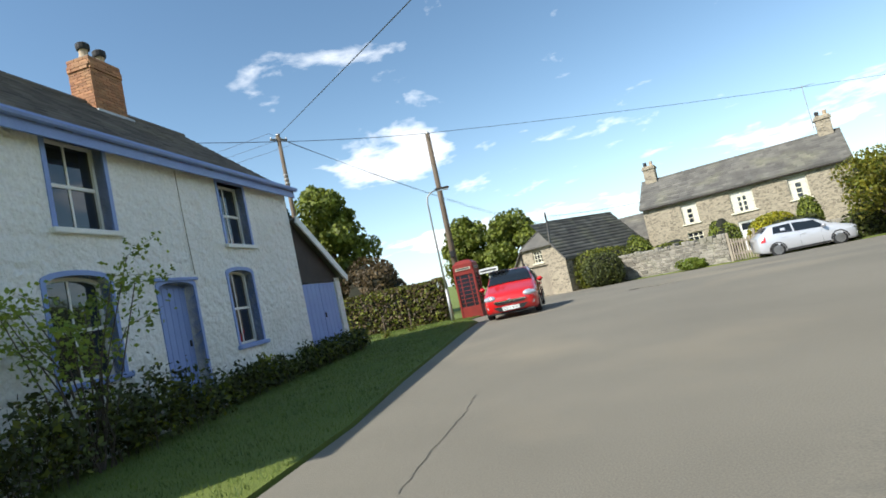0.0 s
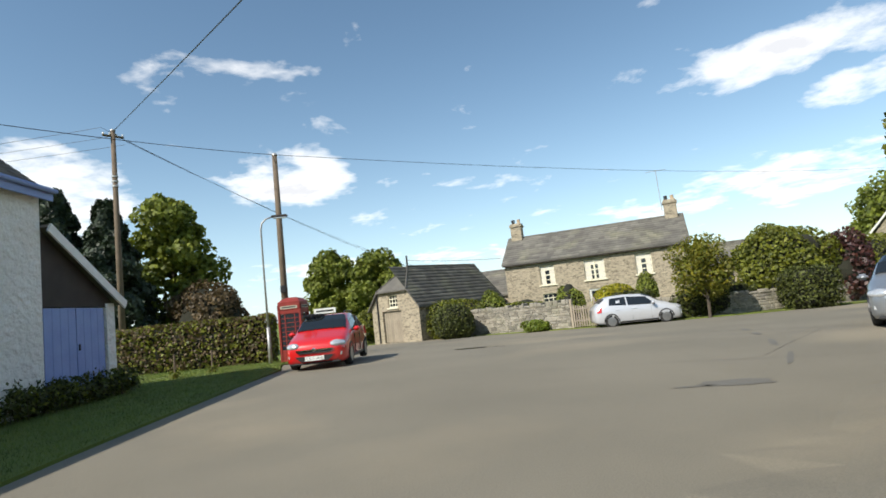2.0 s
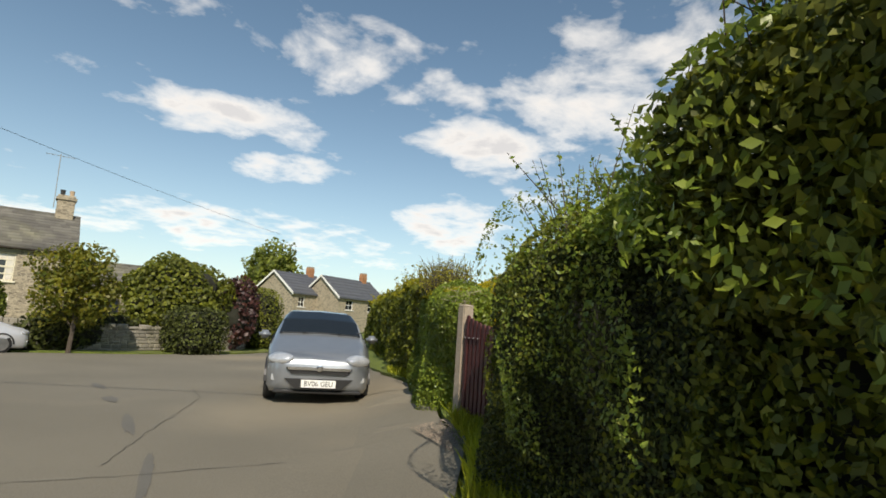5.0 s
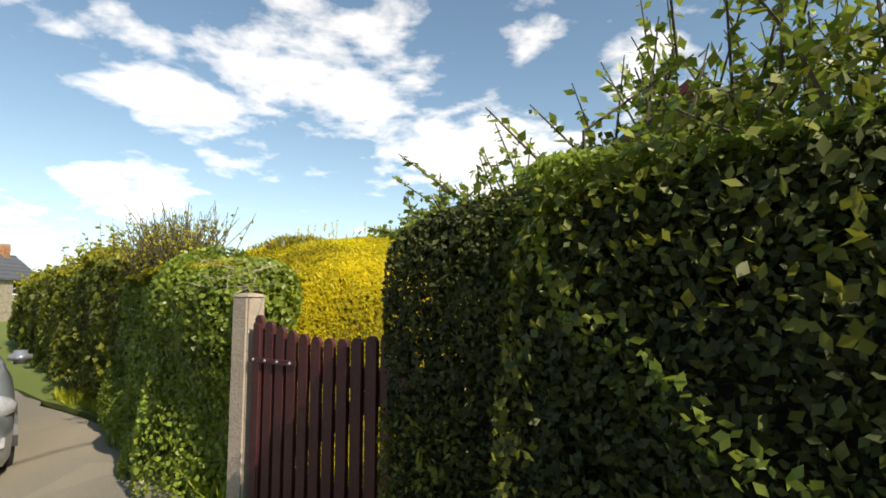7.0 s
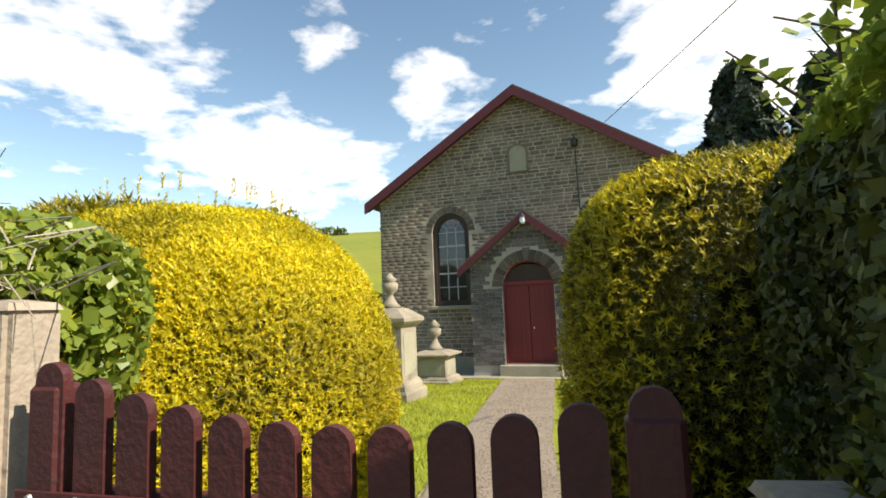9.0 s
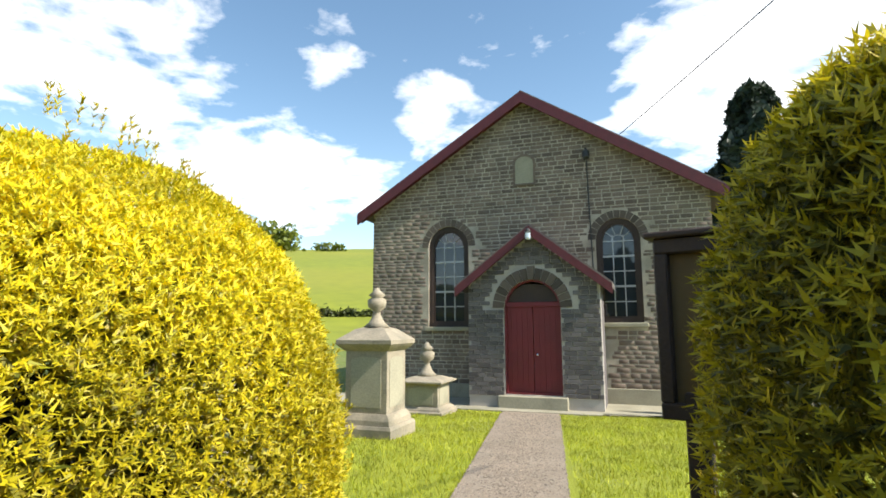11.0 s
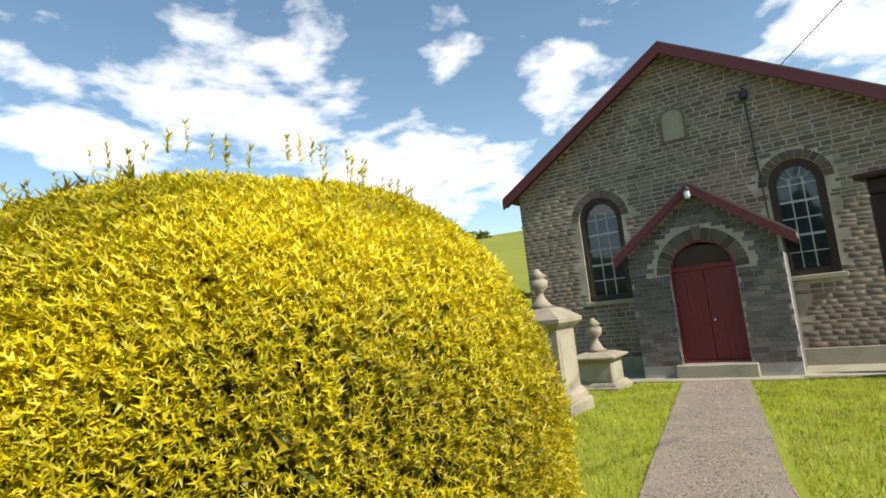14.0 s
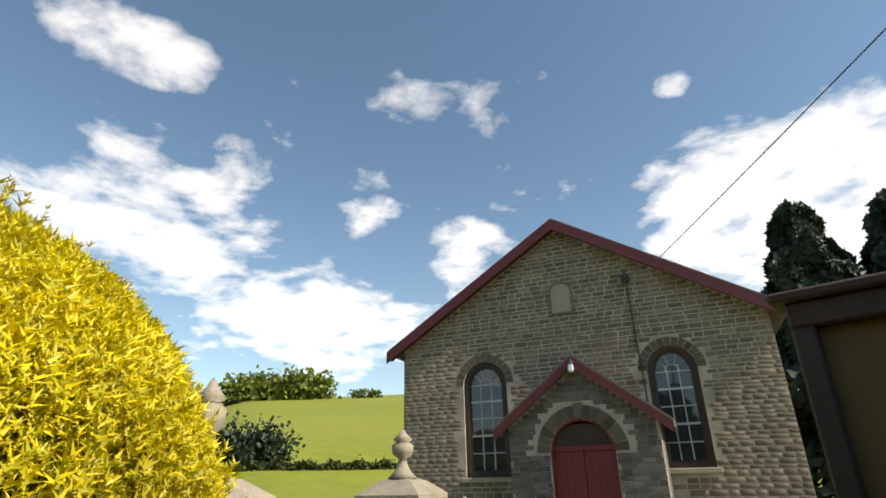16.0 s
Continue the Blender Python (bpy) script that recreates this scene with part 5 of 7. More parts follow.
def farm_garden():
    tree("garden_tree", 18.2, 24.4, 3.7, 1.5, 6000, 0.1, LEAF_AUTUMN, "small garden tree with yellowing green leaves", 101, 0.07, 0.35, 12)
    bush("large_shrub", 24.1, 26.5, 2.5, 2.1, 2.25, 14000, 0.13, LEAF_MID, "large dark green garden shrub over the wall", 111, 0.2)
    bush("purple_shrub", 26.7, 25.9, 1.6, 1.5, 1.9, 4500, 0.15, LEAF_PURPLE, "dark purple-leaved garden shrub", 115, 0.2)
    bush("clipped_bush", 22.6, 23.4, 1.15, 1.05, 1.0, 5500, 0.09, LEAF_DARK, "clipped dark green evergreen bush by the road", 121, 0.04, 4.0)
    bush("topiary_dome", 29.7, 26.4, 1.15, 1.15, 1.75, 5000, 0.09, LEAF_MID, "clipped green topiary dome behind the wall", 125, 0.03, 3.0)
    bush("low_hedge_bush", 32.2, 27.3, 2.4, 1.0, 0.9, 4000, 0.11, LEAF_MID, "low green hedge behind the stone wall", 127, 0.1, 3.0)
    bush("golden_shrub", 16.9, 30.8, 1.5, 1.0, 1.15, 5500, 0.1, LEAF_YELLOW, "bright yellow-green rounded garden shrub", 131, 0.08)
    bush("cone_conifer", 18.3, 29.8, 0.6, 0.6, 1.4, 3000, 0.09, LEAF_TREE, "small green cone-shaped conifer", 135, 0.05)
    bush("garden_bush", 10.6, 34.5, 0.85, 0.8, 1.35, 3000, 0.11, LEAF_TREE, "upright green bush behind the garden wall", 141, 0.1)
    bush("garden_bush", 11.9, 32.7, 1.4, 0.9, 1.0, 3500, 0.11, LEAF_MID, "green shrub over the garden wall", 143, 0.2)
    bush("garden_bush", 14, 30.5, 1.0, 0.8, 1.2, 3500, 0.11, LEAF_TREE, "leafy climber on a garden arch beside the gate", 145, 0.2)
    bush("garden_bush", 12.8, 31.6, 1.6, 0.7, 0.85, 3500, 0.11, LEAF_MID, "low green shrub over the garden wall", 147, 0.2)
    bush("barn_hedge", 7.7, 32.5, 1.15, 1.0, 0.98, 6000, 0.09, LEAF_DARK, "rounded dark green bush beside the barn", 151, 0.08, 2.6)
    bush("barn_hedge", 8.3, 34.7, 1.9, 1.0, 1.2, 5000, 0.1, LEAF_MID, "clipped green hedge along the barn", 153, 0.08, 3.2)
    bush("wall_shrub", 19.9, 26.1, 2.3, 0.8, 0.85, 4500, 0.11, LEAF_DARK, "dark green hedge along the garden wall", 155, 0.15, 3.0)
    bush("wall_shrub", 16.3, 27.9, 1.3, 0.7, 0.85, 3500, 0.1, LEAF_DARK, "dark green hedge behind the gate", 157, 0.1, 3.0)
    bush("wall_plant", 11.6, 29.3, 0.8, 0.5, 0.35, 1500, 0.09, LEAF_BRIGHT, "weeds growing at the foot of the wall", 159, 0.3, core=False)


farm_garden()
tree("broadleaf_tree", 0.2, 51.5, 8.0, 2.7, 14000, 0.24, LEAF_TREE, "leafy green tree behind the barn", 201, 0.3, 0.25, 16)
tree("broadleaf_tree", 4.3, 49.3, 7.2, 2.8, 14000, 0.24, LEAF_TREE, "yellow-green leafy tree behind the barn", 203, 0.28, 0.2, 16)
tree("broadleaf_tree", 67, 58, 11.2, 4.6, 9000, 0.36, LEAF_TREE, "round leafy tree behind the far houses", 205, 0.3, 0.2, 16)
tree("broadleaf_tree", -10.0, 41.7, 12.0, 3.1, 16000, 0.26, LEAF_TREE, "tall leafy green tree behind the cottage", 207, 0.3, 0.15, 18)
conifer(-12.2, 36.8, 10.2, 2.6, 14000, 211, size=0.24)
conifer(-16.0, 38.5, 11.5, 3.2, 12000, 213, size=0.26)
bush("brown_shrub", -6.9, 38.0, 2.4, 2.0, 2.5, 7000, 0.17, LEAF_BROWN, "brownish leafy shrub behind the roadside hedge", 215, 0.2)
bush("verge_shrub", 3.2, 41.5, 1.3, 1.2, 1.3, 3000, 0.14, LEAF_MID, "green shrub beside the barn", 217, 0.2)


def roadside_hedge():
    h = thing("roadside_hedge", pose(-10.5, 25.6, land(-5, 25.6), 0, 0, -3), "clipped brown-green beech hedge behind the verge", "hedge")
    x0, x1, y0, y1, zt = 0.0, 9.3, -0.1, 1.3, 1.95
    shade_core_block(x0, x1, y0, y1, -0.3, zt, 0.15, h)
    P, N = block_points(15000, 221, x0, x1, y0, y1, -0.1, zt, 0.2, 0.08, 0.12)
    brown = np.random.default_rng(2).random(len(P)) < 0.5 * (P[:, 0] > 2)
    for sel, mat in ((brown, LEAF_BROWN), (~brown, LEAF_MID)):
        v, f = leaves(P[sel], N[sel], 0.1, 222, 1.3, 0.7)
        raw_mesh("leaves", v, f, mat, h)


roadside_hedge()


# ---- cars ----
def car(m, label, paint, length, width, height, hood, cowl, roof_front, roof_back, tail, front_axle, rear_axle, plate, hatch=True, belt=0.92):
    """A small hatchback, its nose at x = 0 and its tail towards +x."""
    c = thing("car", m, label, "car", "parked cars")
    hw = width / 2
    # x, sill width, sill height, side width, belt height, top width, top height
    st = [
        (0.0, 0.62, 0.30, 0.66, 0.55, 0.6, 0.62), (0.06, 0.8, 0.22, 0.82, 0.62, 0.76, 0.7), (0.2, 0.92, 0.18, 0.93, 0.68, 0.84, hood - 0.06),
        (0.5, 0.97, 0.18, 0.99, 0.76, 0.88, hood), (cowl * 0.75, 0.97, 0.18, 1.0, 0.84, 0.88, hood + 0.1), (cowl, 0.97, 0.18, 1.0, 0.88, 0.87, hood + 0.16),
        ((cowl + roof_front) / 2, 0.97, 0.18, 1.0, belt - 0.01, 0.8, (hood + 0.16 + height - 0.02) / 2 + 0.04), (roof_front, 0.97, 0.18, 1.0, belt, 0.7, height - 0.04),
        ((roof_front + roof_back) / 2, 0.97, 0.18, 1.0, belt + 0.02, 0.7, height), (roof_back, 0.97, 0.18, 1.0, belt + 0.05, 0.68, height - 0.03),
        (roof_back + 0.25, 0.96, 0.19, 0.98, belt + 0.07, 0.68, height - 0.09), (tail - 0.22, 0.94, 0.22, 0.96, belt + 0.06, 0.72, belt + 0.2), (tail - 0.06, 0.9, 0.26, 0.9, belt, 0.72, belt + 0.06), (tail, 0.8, 0.34, 0.8, 0.8, 0.68, 0.86)]
    k = length / tail
    st = [(x * k, a * hw, b, d * hw, e, f * hw, g) for x, a, b, d, e, f, g in st]
    bm = bmesh.new()
    rows = []
    for x, a, zl, b, zb, w, zt in st:
        half = [(a * 0.94, zl), (a, zl + 0.08), (b, (zl + zb) / 2 + 0.05), (b * 0.975, zb), (w, zt - 0.02), (w * 0.85, zt + 0.012), (0.0, zt + 0.03)]
        rows.append([bm.verts.new((x, -y, z)) for y, z in half] + [bm.verts.new((x, y, z)) for y, z in half[-2::-1]])
    n = len(rows[0])
    for r, s in zip(rows, rows[1:]):
        for i in range(n - 1):
            bm.faces.new((r[i], r[i + 1], s[i + 1], s[i]))
        bm.faces.new((r[n - 1], r[0], s[0], s[n - 1]))
    bm.faces.new(rows[0])
    bm.faces.new(rows[-1][::-1])
    bmesh.ops.bevel(bm, geom=[e for e in bm.edges if e.calc_face_angle(0) > 0.5], offset=0.02, segments=2, affect="EDGES")
    body = part("body", bm, paint, c, smooth=True)

    def lay(points, d=0.006):
        """A thin pane laid just outside the body through four or more corners."""
        p = [Vector(q) for q in points]
        nrm = (p[1] - p[0]).cross(p[2] - p[0]).normalized()
        mid = sum(p, Vector()) / len(p)
        if nrm.dot(mid - Vector((length / 2, 0, 0.6))) < 0:
            nrm = -nrm
        b2 = bmesh.new()
        a_ = [b2.verts.new(q + nrm * d) for q in p]
        o_ = [b2.verts.new(q - nrm * 0.02) for q in p]
        b2.faces.new(a_)
        b2.faces.new(o_[::-1])
        for i in range(len(p)):
            j = (i + 1) % len(p)
            b2.faces.new((a_[i], o_[i], o_[j], a_[j]))
        return b2

    def row(i, j, s):
        x, a, zl, b, zb, w, zt = st[i]
        y, z = [(a * 0.94, zl), (a, zl + 0.08), (b, (zl + zb) / 2 + 0.05), (b * 0.975, zb), (w, zt - 0.02), (w * 0.85, zt + 0.012), (0.0, zt + 0.03)][j]
        return Vector((x, s * y, z))

    L = lambda p, q, f: p.lerp(q, f)
    # windscreen and rear window
    def skin(name, stations, inset):
        """A pane that follows the body over the given stations, from one roof edge to the other."""
        grid = []
        for q, (i_, f) in enumerate(stations):
            i_ = int(i_)
            pts = [L(row(i_, 4, -1), row(i_ + 1, 4, -1), f), L(row(i_, 5, -1), row(i_ + 1, 5, -1), f), L(row(i_, 6, 1), row(i_ + 1, 6, 1), f), L(row(i_, 5, 1), row(i_ + 1, 5, 1), f), L(row(i_, 4, 1), row(i_ + 1, 4, 1), f)]
            pts[0], pts[4] = L(pts[0], pts[1], inset), L(pts[4], pts[3], inset)
            grid.append(pts)
        up = Vector((-0.5 if name == "windscreen" else 0.5, 0, 0.75)).normalized() * 0.03
        b2 = bmesh.new()
        va = [[b2.verts.new(p + up) for p in r_] for r_ in grid]
        vb = [[b2.verts.new(p - up * 0.5) for p in r_] for r_ in grid]
        for r_, s_ in zip(va, va[1:]):
            for x_ in range(4):
                b2.faces.new((r_[x_], r_[x_ + 1], s_[x_ + 1], s_[x_]))
        edge = [(0, x_) for x_ in range(5)] + [(y_, 4) for y_ in range(1, len(grid))] + [(len(grid) - 1, x_) for x_ in (3, 2, 1, 0)] + [(y_, 0) for y_ in range(len(grid) - 2, 0, -1)]
        for (a_, b_), (c_, d_) in zip(edge, edge[1:] + edge[:1]):
            b2.faces.new((va[a_][b_], vb[a_][b_], vb[c_][d_], va[c_][d_]))
        part(name, b2, CAR_GLASS, c, smooth=False)

    skin("windscreen", ((5, 0.1), (5, 0.55), (6, 0.0), (6, 0.5), (6, 0.9)), 0.35)
    skin("rear_window", ((10, 0.1), (10, 0.5), (10, 0.85)), 0.35)
    for s in (-1, 1):
        a, b, d, e = L(row(5, 3, s), row(7, 3, s), 0.25), row(8, 3, s), row(8, 4, s), L(row(6, 4, s), row(7, 4, s), 0.7)
        a, b, d, e = [L(q, r_, f) for q, r_, f in ((a, e, 0.06), (b, d, 0.08), (d, b, 0.14), (e, a, 0.14))]
        part("front_window", lay([a, L(b, a, 0.03), L(d, e, 0.03), e], 0.015), CAR_GLASS, c)
        a, b, d, e = row(8, 3, s), L(row(9, 3, s), row(10, 3, s), 0.6), L(row(9, 4, s), row(10, 4, s), 0.1), row(8, 4, s)
        a, b, d, e = [L(q, r_, f) for q, r_, f in ((a, e, 0.08), (b, d, 0.14), (d, b, 0.14), (e, a, 0.14))]
        part("rear_side_window", lay([L(a, b, 0.05), b, d, L(e, d, 0.05)], 0.015), CAR_GLASS, c)
        # headlamps
        lamp = bmesh.new()
        bmesh.ops.create_uvsphere(lamp, u_segments=14, v_segments=8, radius=1.0)
        lamp.transform(Matrix.Translation((0.15, s * hw * 0.72, 0.68)) @ Matrix.Rotation(radians(-s * 38), 4, "Z") @ Matrix.Rotation(radians(-24), 4, "Y") @ Matrix.Diagonal((0.13, 0.24, 0.09, 1)))
        part("headlamp", lamp, LAMP_GLASS, c, smooth=True)
        part("fog_lamp", lay([(0.05, s * hw * 0.66, 0.34), (0.1, s * hw * 0.84, 0.36), (0.1, s * hw * 0.84, 0.44), (0.05, s * hw * 0.68, 0.43)], 0.03), LAMP_GLASS, c)
        part("tail_lamp", lay([(length - 0.1, s * hw * 0.9, 0.72), (length - 0.3, s * hw * 0.97, 0.74), (length - 0.34, s * hw * 0.93, 1.0), (length - 0.14, s * hw * 0.82, 0.98)], 0.03), RED_PAINT, c)
        mirror = part("mirror", box(cowl * k + 0.28, cowl * k + 0.44, -0.1, 0.1, 0.92, 1.06, 0.045, seg=3), paint, c, smooth=True)
        mirror.location.y = s * (hw + 0.1)
        for ax in (front_axle, rear_axle):
            w = new("wheel")
            w.parent = c
            w.location = (ax * k, s * (hw - 0.1), 0.3)
            w.rotation_euler = (radians(90), 0, 0)
            part("tyre", lathe([(0.2, -0.09), (0.29, -0.095), (0.305, -0.06), (0.305, 0.06), (0.29, 0.095), (0.2, 0.09)], 28), RUBBER, w, smooth=True)
            part("rim", lathe([(0.205, -0.098), (0.19, -0.1), (0.18, -0.07), (0.18, 0.07), (0.19, 0.1), (0.205, 0.098)], 28), ALLOY, w)
            for q in range(7):
                sp = part("spoke", box(0.03, 0.19, -0.022, 0.022, -0.097, 0.097, 0.006), ALLOY, w)
                sp.rotation_euler = (0, 0, 2 * math.pi * q / 7)
            rim_ring = [(0.36 * math.cos(math.pi * q / 12), 0.36 * math.sin(math.pi * q / 12)) for q in range(13)] + [(0.312 * math.cos(math.pi * q / 12), 0.312 * math.sin(math.pi * q / 12)) for q in range(12, -1, -1)]
            part("wheel_arch", slab(rim_ring, [], -0.104, 0.104, m=Matrix.Rotation(radians(-90), 4, "X")), BLACK_PLASTIC, w)
        part("sill_trim", box(front_axle * k + 0.36, rear_axle * k - 0.36, s * hw * 0.965 - 0.012, s * hw * 0.965 + 0.012, 0.2, 0.27, 0.008), BLACK_PLASTIC, c)
        for hx in (0.52, 0.72):
            part("door_handle", box(length * hx, length * hx + 0.16, s * (hw * 0.995) - 0.012, s * (hw * 0.995) + 0.02, 0.79, 0.83, 0.008), paint, c)
        for hx in (0.36, 0.575):
            part("door_seam", box(length * hx, length * hx + 0.006, s * (hw * 0.99) - 0.02, s * (hw * 0.99) + 0.003, 0.3, 0.86), BLACK_PLASTIC, c)
    # nose
    part("grille", lay([(-0.005, -hw * 0.6, 0.56), (-0.005, hw * 0.6, 0.56), (-0.005, hw * 0.5, 0.47), (-0.005, -hw * 0.5, 0.47)], 0.03), BLACK_PLASTIC, c)
    part("grille_bar", lay([(-0.02, -hw * 0.58, 0.575), (-0.02, hw * 0.58, 0.575), (-0.02, hw * 0.56, 0.53), (-0.02, -hw * 0.56, 0.53)], 0.035), CHROME, c)
    part("badge", lathe([(0.05, 0), (0.05, 0.015), (0.03, 0.02)], 14), CHROME, c).matrix_basis = Matrix.Translation((-0.045, 0, 0.56)) @ Matrix.Rotation(radians(-90), 4, "Y")
    part("air_intake", lay([(0.0, -hw * 0.62, 0.4), (0.0, hw * 0.62, 0.4), (0.0, hw * 0.42, 0.25), (0.0, -hw * 0.42, 0.25)], 0.03), BLACK_PLASTIC, c)
    part("bumper_lip", box(0.03, 0.1, -hw * 0.8, hw * 0.8, 0.17, 0.22, 0.015), BLACK_PLASTIC, c)
    for s in (-1, 1):
        wiper = part("wiper", tube([(cowl * k + 0.02, s * 0.3, hood + 0.2), (cowl * k + 0.12, s * 0.3 - 0.45, hood + 0.27)], 0.008, 5), BLACK_PLASTIC, c)
    for a0, a1 in ((0.46, 0.28),) * 1:
        part("front_seat", box(cowl * k + 0.9, cowl * k + 1.1, -0.55, -0.1, 0.5, 1.15, 0.06, seg=2), BLACK_PLASTIC, c)
    sign = part("number_plate", box(-0.05, -0.03, -0.26, 0.26, 0.27, 0.385, 0.004), PLATE_WHITE, c, "white number plate with black letters")
    if plate:
        cu = bpy.data.curves.new("plate_letters", "FONT")
        cu.body, cu.size, cu.align_x, cu.align_y, cu.extrude = plate, 0.105, "CENTER", "CENTER", 0.001
        tmp = new("tmp_letters", cu)
        me = bpy.data.meshes.new_from_object(tmp.evaluated_get(bpy.context.evaluated_depsgraph_get()))
        bpy.data.objects.remove(tmp)
        ob = finish("plate_letters", me, BLACK_INK, sign)
        ob.matrix_basis = Matrix.Translation((-0.053, 0, 0.327)) @ Matrix.Rotation(radians(-90), 4, "Z") @ Matrix.Rotation(radians(90), 4, "X") @ Matrix.Diagonal((0.95, 1, 1, 1))
    return c


def ground_pose(x, y, turn, z=0.0):
    return pose(x, y, land(x, y) + z, 0, 0, turn)


red = car(ground_pose(1.19, 16.87, 80.6), "red five-door hatchback parked at the roadside with a roof load", RED_PAINT, 4.02, 1.75, 1.48, 0.86, 1.02, 1.75, 3.15, 4.0, 0.82, 3.32, "CX15 WXJ")
for s in (-1, 1):
    part("roof_rail", tube([(1.75, s * 0.55, 1.5), (1.85, s * 0.55, 1.55), (3.0, s * 0.55, 1.54), (3.1, s * 0.55, 1.48)], 0.016, 6), BLACK_PLASTIC, red)
rng_load = np.random.default_rng(8)
for k in range(5):
    part("roof_strap", tube([(1.6 + 0.04 * k, 0.68 - 0.1 * k, 1.44), (1.52 + rng_load.uniform(-0.06, 0.06), 0.6 - 0.12 * k, 1.5), (1.66, 0.42 - 0.1 * k, 1.48)], [0.03, 0.05, 0.03], 6), BLACK_PLASTIC, red)
car(ground_pose(12.82, 10.12, 37.7), "silver three-door hatchback parked beside the hedge", SILVER_PAINT, 3.84, 1.66, 1.43, 0.84, 0.95, 1.75, 2.95, 3.8, 0.72, 3.17, "BV06 GEU")
car(ground_pose(17.33, 25.49, 166.9), "pale silver five-door hatchback parked before the garden wall", PALE_SILVER, 4.0, 1.7, 1.46, 0.86, 1.0, 1.8, 3.2, 4.0, 0.8, 3.27, "")


# ---- kiosk, poles, wires ----
def kiosk():
    k = thing("telephone_kiosk", ground_pose(-0.03, 23.27, -14), "weathered red cast iron telephone kiosk with small panes", "telephone box")
    h = 0.46
    part("plinth", box(-h, h, -h, h, 0, 0.12, 0.01), KIOSK_RED, k)
    part("roof_dome", lathe([(0.62, 2.18), (0.62, 2.3), (0.55, 2.33), (0.42, 2.42), (0.2, 2.47)], square=True, turn=0.0), KIOSK_RED, k)
    for s in range(4):
        m = Matrix.Rotation(math.pi / 2 * s, 4, "Z")
        side = new("door" if s == 0 else "side_panel")
        side.parent = k
        side.matrix_basis = m
        part("corner_post", box(-h, -h + 0.09, -h, -h + 0.09, 0.12, 2.0, 0.015), KIOSK_RED, side)
        part("bottom_rail", box(-h + 0.09, h - 0.09, -h + 0.02, -h + 0.07, 0.12, 0.5, 0.008), KIOSK_RED, side)
        part("top_rail", box(-h + 0.09, h - 0.09, -h + 0.02, -h + 0.07, 1.85, 2.0, 0.008), KIOSK_RED, side)
        for x in (-0.19, 0.19):
            part("upright_bar", box(x - 0.016, x + 0.016, -h + 0.03, -h + 0.06, 0.5, 1.85), KIOSK_RED, side)
        for q in range(1, 8):
            z = 0.5 + 1.35 * q / 8
            part("cross_bar", box(-h + 0.09, h - 0.09, -h + 0.032, -h + 0.058, z - 0.012, z + 0.012), KIOSK_RED, side)
        for q in range(8):
            part("pane", box(-h + 0.09, h - 0.09, -h + 0.043, -h + 0.047, 0.512 + 1.35 * q / 8, 0.488 + 1.35 * (q + 1) / 8), WINDOW_GLASS, side)
        part("frieze", box(-h, h, -h, -h + 0.08, 2.0, 2.2, 0.01), KIOSK_RED, side)
        part("sign_panel", box(-0.33, 0.33, -h - 0.008, -h, 2.04, 2.15), PAPER, side, "pale opal sign panel with dark lettering bar")
        part("sign_bar", box(-0.27, 0.27, -h - 0.012, -h - 0.008, 2.075, 2.12), BLACK_INK, side)
    return k


kiosk()


def pole(x, y, top, radius, label, arms=(), lean=(0, 0)):
    p = thing("telegraph_pole", ground_pose(x, y, 0), label, "utility pole", "wooden poles")
    part("shaft", tube([(0, 0, -0.3), (lean[0] * 0.5, lean[1] * 0.5, top / 2), (lean[0], lean[1], top)], [radius, radius * 0.85, radius * 0.68], 12), POLE_WOOD, p, smooth=True)
    part("cap", lathe([(radius * 0.8, top - 0.02), (radius * 0.75, top + 0.04), (0.02, top + 0.1)], 10), STEEL, p).location = (lean[0], lean[1], 0)
    for z, w, turn in arms:
        a = part("cross_arm", box(-w / 2, w / 2, -0.05, 0.05, z - 0.05, z + 0.05, 0.01), POLE_WOOD, p)
        a.rotation_euler.z = radians(turn)
        for i in (-1, -0.35, 0.35, 1):
            b = part("insulator", lathe([(0.03, z + 0.05), (0.045, z + 0.09), (0.03, z + 0.16)], 8), WHITE_PAINT, p)
            b.location = (math.cos(radians(turn)) * i * w * 0.45, math.sin(radians(turn)) * i * w * 0.45, 0)
    return p


p2 = pole(-0.46, 24.3, 8.52, 0.15, "tall brown wooden telegraph pole beside the kiosk", lean=(0.05, 0.0))
part("junction_box", box(-0.1, 0.1, -0.26, -0.14, 2.75, 3.05, 0.02), BLACK_PLASTIC, p2)
part("notice_plate", box(-0.07, 0.07, -0.17, -0.145, 1.3, 1.85, 0.01), PLATE_WHITE, p2, "white plate fixed to the pole")
p1 = pole(-9.07, 30.49, 12.25, 0.16, "tall wooden electricity pole behind the cottage", arms=((11.95, 1.0, 40),))
for z in (9.3, 9.55, 9.8):
    part("steel_band", lathe([(0.15, z), (0.15, z + 0.08)], 10), STEEL, p1)


